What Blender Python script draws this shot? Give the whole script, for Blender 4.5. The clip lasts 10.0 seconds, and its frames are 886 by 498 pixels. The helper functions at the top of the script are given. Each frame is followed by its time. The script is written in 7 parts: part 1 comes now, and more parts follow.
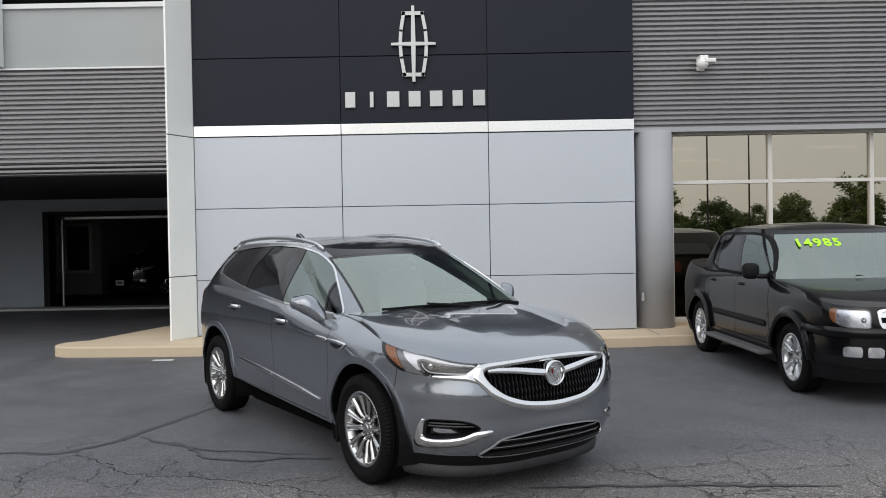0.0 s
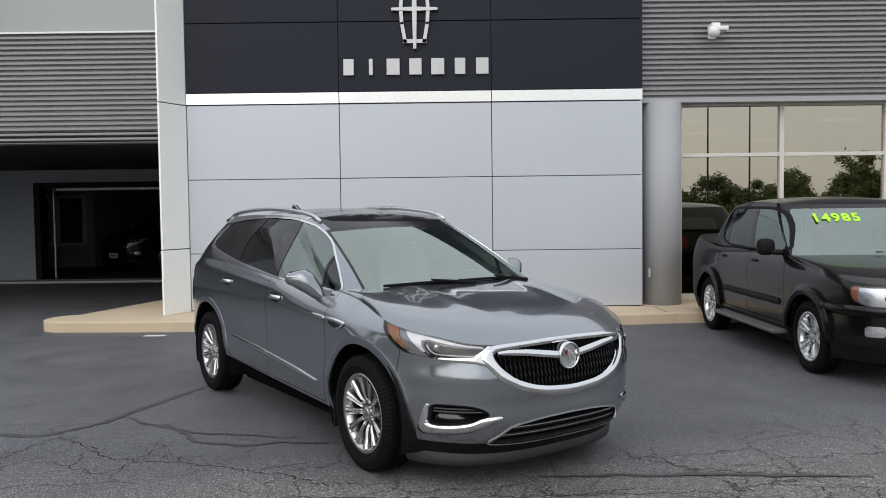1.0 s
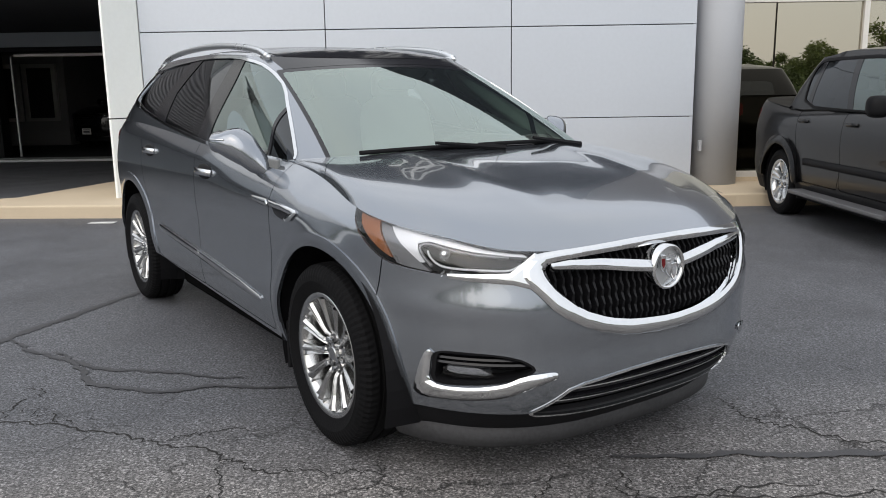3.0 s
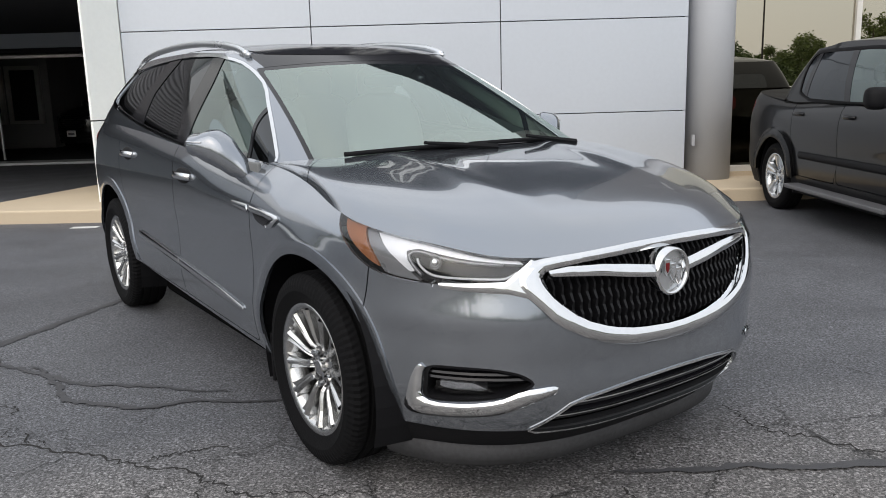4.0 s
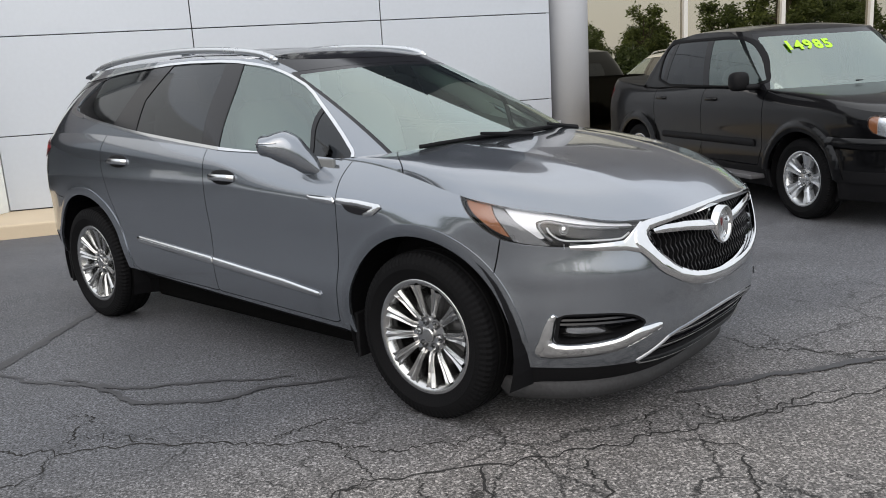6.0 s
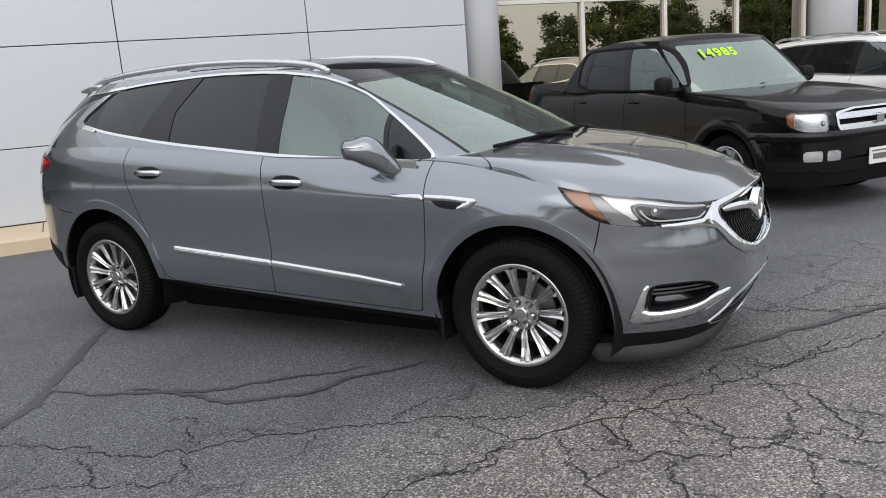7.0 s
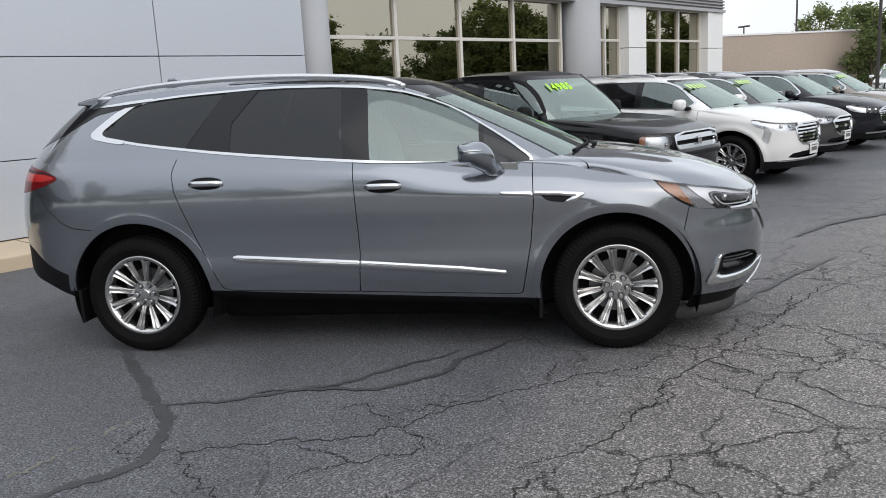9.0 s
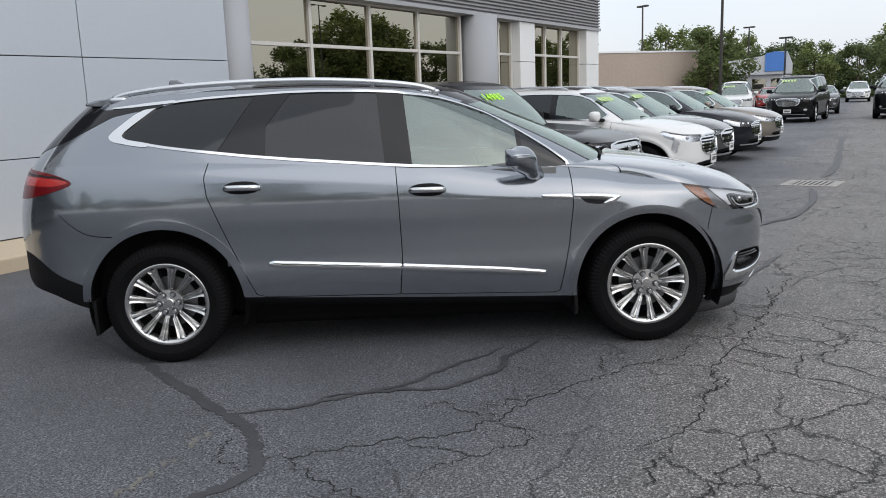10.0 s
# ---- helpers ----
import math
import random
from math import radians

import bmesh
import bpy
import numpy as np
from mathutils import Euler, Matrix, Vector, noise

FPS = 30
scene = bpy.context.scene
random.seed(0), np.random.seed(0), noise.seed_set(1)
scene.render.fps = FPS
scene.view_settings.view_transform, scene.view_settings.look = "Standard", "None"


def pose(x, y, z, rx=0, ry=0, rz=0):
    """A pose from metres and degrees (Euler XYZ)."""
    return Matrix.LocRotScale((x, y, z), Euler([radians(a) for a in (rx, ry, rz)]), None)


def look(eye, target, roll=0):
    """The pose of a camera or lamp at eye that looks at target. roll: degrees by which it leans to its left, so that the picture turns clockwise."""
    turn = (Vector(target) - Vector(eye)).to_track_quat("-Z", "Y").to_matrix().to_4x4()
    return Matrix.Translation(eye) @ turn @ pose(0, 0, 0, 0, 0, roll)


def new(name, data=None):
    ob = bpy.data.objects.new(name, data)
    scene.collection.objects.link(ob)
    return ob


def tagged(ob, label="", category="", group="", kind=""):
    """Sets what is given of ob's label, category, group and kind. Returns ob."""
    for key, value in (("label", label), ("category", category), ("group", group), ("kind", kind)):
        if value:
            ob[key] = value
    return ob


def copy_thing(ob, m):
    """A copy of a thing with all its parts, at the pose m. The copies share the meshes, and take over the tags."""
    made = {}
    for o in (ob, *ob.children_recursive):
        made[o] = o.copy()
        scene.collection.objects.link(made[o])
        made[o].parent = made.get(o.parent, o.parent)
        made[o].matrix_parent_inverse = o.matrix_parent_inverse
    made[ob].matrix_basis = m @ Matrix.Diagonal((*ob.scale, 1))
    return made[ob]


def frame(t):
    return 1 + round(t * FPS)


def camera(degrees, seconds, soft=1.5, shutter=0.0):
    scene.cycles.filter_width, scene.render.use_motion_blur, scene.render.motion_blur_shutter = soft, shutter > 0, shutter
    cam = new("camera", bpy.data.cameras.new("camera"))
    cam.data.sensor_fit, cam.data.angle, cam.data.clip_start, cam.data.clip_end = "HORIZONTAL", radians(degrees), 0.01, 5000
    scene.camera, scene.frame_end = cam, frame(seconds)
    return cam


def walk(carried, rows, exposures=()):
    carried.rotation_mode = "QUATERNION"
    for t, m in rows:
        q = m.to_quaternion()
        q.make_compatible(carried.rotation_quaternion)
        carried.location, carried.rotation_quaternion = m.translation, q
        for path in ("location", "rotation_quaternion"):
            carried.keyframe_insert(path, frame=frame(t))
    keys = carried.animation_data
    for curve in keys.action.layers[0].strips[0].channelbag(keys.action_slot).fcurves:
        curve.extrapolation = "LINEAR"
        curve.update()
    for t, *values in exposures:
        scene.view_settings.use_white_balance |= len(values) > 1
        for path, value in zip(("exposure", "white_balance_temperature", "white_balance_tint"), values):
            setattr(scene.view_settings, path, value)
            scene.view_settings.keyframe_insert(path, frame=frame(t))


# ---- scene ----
# camera and its walk
cam = camera(57.5, 10.0, soft=0.95)
PATH = [
    (0, (0.458, 0.29, 1.725), (0.451, 2.29, 1.697), -1.0),
    (0.5, (0.429, 0.364, 1.719), (0.424, 2.364, 1.695), -0.9),
    (1, (0.397, 0.682, 1.71), (0.396, 2.68, 1.618), -0.7),
    (1.5, (0.42, 1.206, 1.666), (0.409, 3.195, 1.461), -0.7),
    (2, (0.395, 1.812, 1.57), (0.358, 3.788, 1.264), -0.5),
    (3.5, (0.372, 2.939, 1.444), (0.364, 4.902, 1.057), -1.2),
    (4, (0.375, 2.949, 1.455), (0.375, 4.91, 1.064), -1.6),
    (4.5, (0.303, 2.901, 1.477), (0.304, 4.856, 1.055), -2.2),
    (5, (-0.003, 2.683, 1.517), (0.069, 4.636, 1.091), -2.3),
    (5.5, (-0.389, 2.619, 1.511), (-0.125, 4.556, 1.087), -2.9),
    (7, (-2.072, 2.631, 1.582), (-1.258, 4.408, 1.159), -4.3),
    (7.5, (-2.69, 2.737, 1.594), (-1.74, 4.45, 1.188), -4.7),
    (8, (-3.235, 2.964, 1.578), (-2.132, 4.589, 1.198), -4.4),
    (8.5, (-3.805, 3.197, 1.584), (-2.531, 4.692, 1.209), -3.9),
    (9, (-4.299, 3.498, 1.586), (-2.87, 4.845, 1.208), -3.1),
    (9.5, (-4.708, 3.901, 1.593), (-3.185, 5.141, 1.217), -2.6),
    (10, (-5.126, 4.356, 1.607), (-3.47, 5.416, 1.239), -2.1),
]
walk(cam, [(t, look(eye, target, roll)) for t, eye, target, roll in PATH], exposures=((0, -0.03, 6500, 10), (2, 0.04, 6500, 10), (3.5, 0.25, 6600, 10), (5.5, 0.24, 6600, 10), (7.5, 0.20, 6580, 10), (8, 0.10, 6540, 10), (8.5, 0.07, 6500, 10), (9, 0.04, 6450, 10), (9.5, 0.06, 6400, 10), (10, -0.12, 6350, 10)))

# overcast evening sky and a very soft sun
SUN_EL, SUN_AZ = 38.0, 205.0
world = bpy.data.worlds.new("overcast_sky")
scene.world = world
world.use_nodes = True
wn, wl = world.node_tree.nodes, world.node_tree.links
wn.clear()
sky = wn.new("ShaderNodeTexSky")
sky.sky_type = "NISHITA"
sky.sun_disc = False
sky.sun_elevation, sky.sun_rotation = radians(SUN_EL), radians(SUN_AZ)
sky.air_density, sky.dust_density = 1.0, 3.0
sky_bg = wn.new("ShaderNodeBackground")
sky_bg.inputs["Strength"].default_value = 0.04
wl.new(sky.outputs[0], sky_bg.inputs["Color"])
# cloud cover: soft grey-white sheet, broken by slow noise
tc = wn.new("ShaderNodeTexCoord")
cl = wn.new("ShaderNodeTexNoise")
cl.inputs["Scale"].default_value, cl.inputs["Detail"].default_value = 2.2, 5.0
ramp = wn.new("ShaderNodeValToRGB")
ramp.color_ramp.elements[0].position, ramp.color_ramp.elements[0].color = 0.3, (0.845, 0.885, 0.95, 1)
ramp.color_ramp.elements[1].position, ramp.color_ramp.elements[1].color = 0.7, (0.985, 0.995, 1.0, 1)
wl.new(tc.outputs["Generated"], cl.inputs["Vector"])
wl.new(cl.outputs["Fac"], ramp.inputs["Fac"])
cloud_bg = wn.new("ShaderNodeBackground")
height = wn.new("ShaderNodeSeparateXYZ")
wl.new(tc.outputs["Generated"], height.inputs[0])
lift = wn.new("ShaderNodeMapRange")
lift.inputs["To Min"].default_value, lift.inputs["To Max"].default_value = 0.92, 1.18
wl.new(height.outputs["Z"], lift.inputs["Value"])
wl.new(lift.outputs[0], cloud_bg.inputs["Strength"])
wl.new(ramp.outputs["Color"], cloud_bg.inputs["Color"])
add = wn.new("ShaderNodeAddShader")
wo = wn.new("ShaderNodeOutputWorld")
wl.new(sky_bg.outputs[0], add.inputs[0])
wl.new(cloud_bg.outputs[0], add.inputs[1])
wl.new(add.outputs[0], wo.inputs["Surface"])
sun = new("sun", bpy.data.lights.new("sun", "SUN"))
sun.data.energy, sun.data.angle, sun.data.color = 0.8, radians(75), (1.0, 0.97, 0.93)
sa = radians(SUN_AZ)
sun.matrix_world = look((0, 0, 30), (-30 * math.sin(sa) / math.tan(radians(SUN_EL)), -30 * math.cos(sa) / math.tan(radians(SUN_EL)), 0))


# ---- small builders ----
def finish(bm, name, material, smooth=False):
    me = bpy.data.meshes.new(name)
    bm.to_mesh(me)
    bm.free()
    for m in material if isinstance(material, (list, tuple)) else [material]:
        me.materials.append(m)
    if smooth:
        me.polygons.foreach_set("use_smooth", [True] * len(me.polygons))
    return me


def part(name, bm, material, parent=None, label="", smooth=False):
    """Links a bmesh or a mesh as one mesh object under a thing or a part."""
    me = finish(bm, name, material, smooth) if isinstance(bm, bmesh.types.BMesh) else bm
    ob = new(name, me)
    if parent is not None:
        ob.parent = parent
    return tagged(ob, label)


def thing(name, label, category, m=None, group="", kind=""):
    ob = new(name)
    ob.empty_display_size = 0.2
    if m is not None:
        ob.matrix_basis = m
    return tagged(ob, label, category, group, kind)


def box(bm, x0, x1, y0, y1, z0, z1, bevel=0.0, m=None):
    r = bmesh.ops.create_cube(bm, size=1.0)
    vs = r["verts"]
    for v in vs:
        v.co = Vector(((x0 + x1) / 2 + v.co.x * (x1 - x0), (y0 + y1) / 2 + v.co.y * (y1 - y0), (z0 + z1) / 2 + v.co.z * (z1 - z0)))
    if bevel > 0:
        es = list({e for v in vs for e in v.link_edges})
        vs = [v for v in bmesh.ops.bevel(bm, geom=es, offset=bevel, segments=2, affect="EDGES", profile=0.5)["verts"]]
    if m is not None:
        bmesh.ops.transform(bm, matrix=m, verts=list(set(vs)))
    return bm


def boxes(*rows, bevel=0.0):
    bm = bmesh.new()
    for r in rows:
        box(bm, *r, bevel=bevel)
    return bm


def cyl(bm, p, q, r0, r1=None, seg=16, caps=True):
    p, q = Vector(p), Vector(q)
    r1 = r0 if r1 is None else r1
    m = Matrix.Translation((p + q) / 2) @ (q - p).to_track_quat("Z", "Y").to_matrix().to_4x4()
    bmesh.ops.create_cone(bm, cap_ends=caps, segments=seg, radius1=r0, radius2=r1, depth=(q - p).length, matrix=m)
    return bm


def lathe(bm, profile, seg=48, axis="Y", closed=False):
    """Turns a profile of (radius, offset) round the y axis."""
    rings = []
    for k in range(seg):
        a = 2 * math.pi * k / seg
        rings.append([bm.verts.new((r * math.cos(a), o, r * math.sin(a))) for r, o in profile])
    n = len(profile)
    for k in range(seg):
        a, b = rings[k], rings[(k + 1) % seg]
        for i in range(n if closed else n - 1):
            j = (i + 1) % n
            bm.faces.new((a[i], b[i], b[j], a[j]))
    return bm


def prism(bm, outline, lo, hi, axis="y", bevel=0.0):
    """A closed outline of 2D points drawn out along an axis."""
    def put(a, b, c):
        return {"y": (a, c, b), "x": (c, a, b), "z": (a, b, c)}[axis]
    n = len(outline)
    va = [bm.verts.new(put(a, b, lo)) for a, b in outline]
    vb = [bm.verts.new(put(a, b, hi)) for a, b in outline]
    fs = [bm.faces.new(va), bm.faces.new(vb[::-1])]
    for i in range(n):
        fs.append(bm.faces.new((va[i], vb[i], vb[(i + 1) % n], va[(i + 1) % n])))
    bmesh.ops.recalc_face_normals(bm, faces=fs)
    if bevel > 0:
        bmesh.ops.bevel(bm, geom=list({e for f in fs for e in f.edges}), offset=bevel, segments=2, affect="EDGES", profile=0.5)
    return bm


def tube(bm, pts, r, seg=8, flat=1.0, smooth_pts=4):
    """A round or flattened rod along a polyline, softened by a spline; its ends closed."""
    P = spline(pts, smooth_pts * (len(pts) - 1) + 1) if smooth_pts > 1 else [Vector(p) for p in pts]
    rings = []
    for i, p in enumerate(P):
        d = (P[min(i + 1, len(P) - 1)] - P[max(i - 1, 0)]).normalized()
        side = d.cross(Vector((0, 0, 1)))
        side = side.normalized() if side.length > 1e-3 else Vector((1, 0, 0))
        up = side.cross(d)
        rr = r[0] + (r[1] - r[0]) * i / (len(P) - 1) if isinstance(r, tuple) else r
        rings.append([bm.verts.new(p + side * rr * math.cos(2 * math.pi * k / seg) + up * rr * flat * math.sin(2 * math.pi * k / seg)) for k in range(seg)])
    for a, b in zip(rings, rings[1:]):
        for k in range(seg):
            bm.faces.new((a[k], a[(k + 1) % seg], b[(k + 1) % seg], b[k]))
    bm.faces.new(rings[0][::-1])
    bm.faces.new(rings[-1])
    return bm


def spline(pts, n):
    """n points along a Catmull-Rom curve through pts."""
    P = [Vector(p) for p in pts]
    out = []
    for k in range(n):
        u = k / (n - 1) * (len(P) - 1)
        i = min(int(u), len(P) - 2)
        f = u - i
        a, b, c, d = P[max(i - 1, 0)], P[i], P[i + 1], P[min(i + 2, len(P) - 1)]
        out.append(0.5 * ((2 * b) + (c - a) * f + (2 * a - 5 * b + 4 * c - d) * f * f + (3 * b - a - 3 * c + d) * f ** 3))
    return out


# ---- materials ----
def material(name, color, rough=0.5, metal=0.0, vary=0.12, scale=3.0, fine=60.0, bump=0.0, coat=0.0, rough_vary=0.08, emit=None, strength=0.0, spec=0.5):
    """Principled surface with colour varied at two scales, uneven gloss and fine relief."""
    mt = bpy.data.materials.new(name)
    mt.use_nodes = True
    n, l = mt.node_tree.nodes, mt.node_tree.links
    p = n["Principled BSDF"]
    p.inputs["Metallic"].default_value = metal
    p.inputs["Roughness"].default_value = rough
    p.inputs["Coat Weight"].default_value = coat
    p.inputs["Specular IOR Level"].default_value = spec
    p.inputs["Coat Roughness"].default_value = 0.03
    tex = n.new("ShaderNodeTexCoord")
    big, small = n.new("ShaderNodeTexNoise"), n.new("ShaderNodeTexNoise")
    big.inputs["Scale"].default_value, big.inputs["Detail"].default_value = scale, 4.0
    small.inputs["Scale"].default_value, small.inputs["Detail"].default_value = fine, 3.0
    l.new(tex.outputs["Object"], big.inputs["Vector"])
    l.new(tex.outputs["Object"], small.inputs["Vector"])
    mixn = n.new("ShaderNodeMath")
    mixn.operation = "ADD"
    l.new(big.outputs["Fac"], mixn.inputs[0])
    l.new(small.outputs["Fac"], mixn.inputs[1])
    mp = n.new("ShaderNodeMapRange")
    mp.inputs["From Min"].default_value, mp.inputs["From Max"].default_value = 0.6, 1.4
    mp.inputs["To Min"].default_value, mp.inputs["To Max"].default_value = 1 - vary, 1 + vary
    l.new(mixn.outputs[0], mp.inputs["Value"])
    col = n.new("ShaderNodeVectorMath")
    col.operation = "SCALE"
    col.inputs[0].default_value = color
    l.new(mp.outputs[0], col.inputs["Scale"])
    l.new(col.outputs[0], p.inputs["Base Color"])
    rm = n.new("ShaderNodeMapRange")
    rm.inputs["To Min"].default_value, rm.inputs["To Max"].default_value = max(rough - rough_vary, 0.01), min(rough + rough_vary, 1)
    l.new(big.outputs["Fac"], rm.inputs["Value"])
    l.new(rm.outputs[0], p.inputs["Roughness"])
    if bump > 0:
        b = n.new("ShaderNodeBump")
        b.inputs["Strength"].default_value, b.inputs["Distance"].default_value = bump, 0.004
        l.new(small.outputs["Fac"], b.inputs["Height"])
        l.new(b.outputs[0], p.inputs["Normal"])
    if emit:
        p.inputs["Emission Color"].default_value = (*emit, 1)
        p.inputs["Emission Strength"].default_value = strength
    return mt


def glass(name, tint, gloss=0.12, reflect=(1, 1, 1), clear_rough=0.0):
    """Thin pane: tinted see-through with a mirror layer that grows towards grazing."""
    mt = bpy.data.materials.new(name)
    mt.use_nodes = True
    n, l = mt.node_tree.nodes, mt.node_tree.links
    n.clear()
    out, mx = n.new("ShaderNodeOutputMaterial"), n.new("ShaderNodeMixShader")
    tr, gl = n.new("ShaderNodeBsdfTransparent"), n.new("ShaderNodeBsdfGlossy")
    tr.inputs["Color"].default_value = (*tint, 1)
    gl.inputs["Color"].default_value = (*reflect, 1)
    gl.inputs["Roughness"].default_value = clear_rough
    fr = n.new("ShaderNodeFresnel")
    fr.inputs["IOR"].default_value = 1.5
    mp = n.new("ShaderNodeMapRange")
    mp.inputs["From Min"].default_value, mp.inputs["From Max"].default_value = 0.04, 1.0
    mp.inputs["To Min"].default_value, mp.inputs["To Max"].default_value = gloss, 1.0
    l.new(fr.outputs[0], mp.inputs["Value"])
    l.new(mp.outputs[0], mx.inputs["Fac"])
    l.new(tr.outputs[0], mx.inputs[1])
    l.new(gl.outputs[0], mx.inputs[2])
    l.new(mx.outputs[0], out.inputs["Surface"])
    return mt


M_PANEL = material("silver_panel", (0.515, 0.550, 0.600), 0.38, 0.25, 0.03, 0.6, 20, rough_vary=0.05)
M_FIN = material("white_panel", (0.90, 0.92, 0.885), 0.35, 0.05, 0.03, 0.8, 20)
M_DARK = material("charcoal_panel", (0.012, 0.015, 0.025), 0.45, 0.0, 0.06, 0.7, 25, spec=0.2)
M_STRIP = material("polished_steel", (0.72, 0.74, 0.76), 0.07, 0.95, 0.05, 1.2, 40)
M_JOINT = material("dark_joint", (0.05, 0.05, 0.054), 0.8)
M_LOUVRE = material("grey_corrugated_metal", (0.27, 0.265, 0.275), 0.5, 0.1, 0.05, 1.0, 30)
M_STUCCO = material("grey_stucco", (0.40, 0.42, 0.42), 0.9, 0, 0.08, 0.8, 90, bump=0.3)
M_WHITE = material("white_trim", (0.78, 0.79, 0.79), 0.5, 0, 0.04, 1.0, 40)
M_COLUMN = material("grey_render", (0.36, 0.37, 0.39), 0.75, 0, 0.06, 1.5, 80, bump=0.15)
M_DARKWALL = material("dark_grey_wall", (0.27, 0.295, 0.325), 0.85, 0, 0.12, 0.6, 60, bump=0.2)
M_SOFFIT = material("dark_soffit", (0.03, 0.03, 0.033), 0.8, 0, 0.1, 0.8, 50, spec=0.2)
M_CONC = material("concrete", (0.56, 0.46, 0.33), 0.9, 0, 0.14, 0.9, 120, bump=0.4)
M_FRAME = material("pale_window_frame", (0.66, 0.64, 0.60), 0.45, 0.2, 0.05, 2, 50)
M_LETTER = material("satin_steel", (0.42, 0.43, 0.43), 0.34, 0.8, 0.06, 3, 60)
M_PLASTIC = material("white_plastic", (0.8, 0.8, 0.78), 0.4, 0, 0.04, 4, 60)
M_BLACKPLASTIC = material("black_plastic", (0.006, 0.006, 0.007), 0.65, 0, 0.15, 5, 150, bump=0.15, spec=0.15)
M_GLASSWALL = glass("tinted_shop_glass", (0.16, 0.15, 0.11), 0.42, (0.86, 0.80, 0.66))
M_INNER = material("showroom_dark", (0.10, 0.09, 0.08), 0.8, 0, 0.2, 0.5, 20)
M_TUBE = material("ceiling_light", (0.9, 0.9, 0.85), 0.5, emit=(1.0, 0.93, 0.8), strength=6.0)
# ---- ground ----
def asphalt():
    mt = bpy.data.materials.new("worn_asphalt")
    mt.use_nodes = True
    n, l = mt.node_tree.nodes, mt.node_tree.links
    p = n["Principled BSDF"]
    geo = n.new("ShaderNodeNewGeometry")

    def noise_node(scale, detail=4.0, rough=0.55):
        t = n.new("ShaderNodeTexNoise")
        t.inputs["Scale"].default_value, t.inputs["Detail"].default_value, t.inputs["Roughness"].default_value = scale, detail, rough
        l.new(geo.outputs["Position"], t.inputs["Vector"])
        return t

    def calc(op, a, b=None, c=None):
        t = n.new("ShaderNodeMath")
        t.operation = op
        for i, v in enumerate((a, b, c)):
            if v is None:
                continue
            if isinstance(v, (int, float)):
                t.inputs[i].default_value = v
            else:
                l.new(v, t.inputs[i])
        return t.outputs[0]

    def span(v, a, b, c=0.0, d=1.0):
        t = n.new("ShaderNodeMapRange")
        t.inputs["From Min"].default_value, t.inputs["From Max"].default_value = a, b
        t.inputs["To Min"].default_value, t.inputs["To Max"].default_value = c, d
        l.new(v, t.inputs["Value"])
        return t.outputs[0]

    sep = n.new("ShaderNodeSeparateXYZ")
    l.new(geo.outputs["Position"], sep.inputs[0])
    patch, stain, grit, mid = noise_node(0.35, 5), noise_node(1.7, 5), noise_node(85, 3, 0.8), noise_node(14, 3)
    peb = n.new("ShaderNodeTexVoronoi")
    peb.inputs["Scale"].default_value = 105
    l.new(geo.outputs["Position"], peb.inputs["Vector"])
    psep = n.new("ShaderNodeSeparateColor")
    l.new(peb.outputs["Color"], psep.inputs[0])
    # older, paler, cracked surface towards the lane; newer, darker sealed surface by the building
    lane = calc("ADD", calc("MULTIPLY", sep.outputs["Y"], -1.0), calc("MULTIPLY", sep.outputs["X"], 0.08))
    lane = calc("ADD", lane, calc("MULTIPLY", calc("SUBTRACT", patch.outputs["Fac"], 0.5), 2.2))
    worn = span(lane, -6.6, -5.3)
    # crack net
    warp = n.new("ShaderNodeTexNoise")
    warp.inputs["Scale"].default_value, warp.inputs["Detail"].default_value, warp.inputs["Roughness"].default_value = 2.6, 8.0, 0.68
    l.new(geo.outputs["Position"], warp.inputs["Vector"])
    off = n.new("ShaderNodeVectorMath")
    off.operation = "MULTIPLY_ADD"
    off.inputs[1].default_value = (0.42, 0.42, 0.0)
    l.new(warp.outputs["Color"], off.inputs[0])
    l.new(geo.outputs["Position"], off.inputs[2])

    def cracks(scale, lo, hi):
        v = n.new("ShaderNodeTexVoronoi")
        v.voronoi_dimensions, v.feature = "2D", "DISTANCE_TO_EDGE"
        v.inputs["Scale"].default_value = scale
        l.new(off.outputs[0], v.inputs["Vector"])
        return span(v.outputs["Distance"], lo, hi, 1.0, 0.0)

    big = cracks(1.7, 0.0, 0.018)
    small = cracks(3.6, 0.0, 0.024)
    keep = noise_node(0.55, 3)
    keep2 = noise_node(0.9, 2)
    big = calc("MULTIPLY", big, span(keep.outputs["Fac"], 0.44, 0.52))
    small = calc("MULTIPLY", small, span(keep2.outputs["Fac"], 0.50, 0.58))
    fade = span(lane, -7.4, -5.4)
    crack = calc("MULTIPLY", calc("MAXIMUM", big, small), fade)
    tone = n.new("ShaderNodeMix")
    tone.data_type = "RGBA"
    tone.inputs["A"].default_value = (0.106, 0.109, 0.119, 1)
    tone.inputs["B"].default_value = (0.129, 0.121, 0.115, 1)
    l.new(worn, tone.inputs["Factor"])
    val = calc("MULTIPLY", span(patch.outputs["Fac"], 0.25, 0.75, 0.82, 1.16), span(stain.outputs["Fac"], 0.25, 0.75, 0.85, 1.14))
    stone = calc("POWER", psep.outputs[0], 2.5)
    val = calc("MULTIPLY", val, span(grit.outputs["Fac"], 0.37, 0.63, 0.10, 1.7))
    val = calc("MULTIPLY", val, calc("MULTIPLY_ADD", calc("MULTIPLY", stone, span(worn, 0, 1, 0.9, 2.2)), 1.0, 0.78))
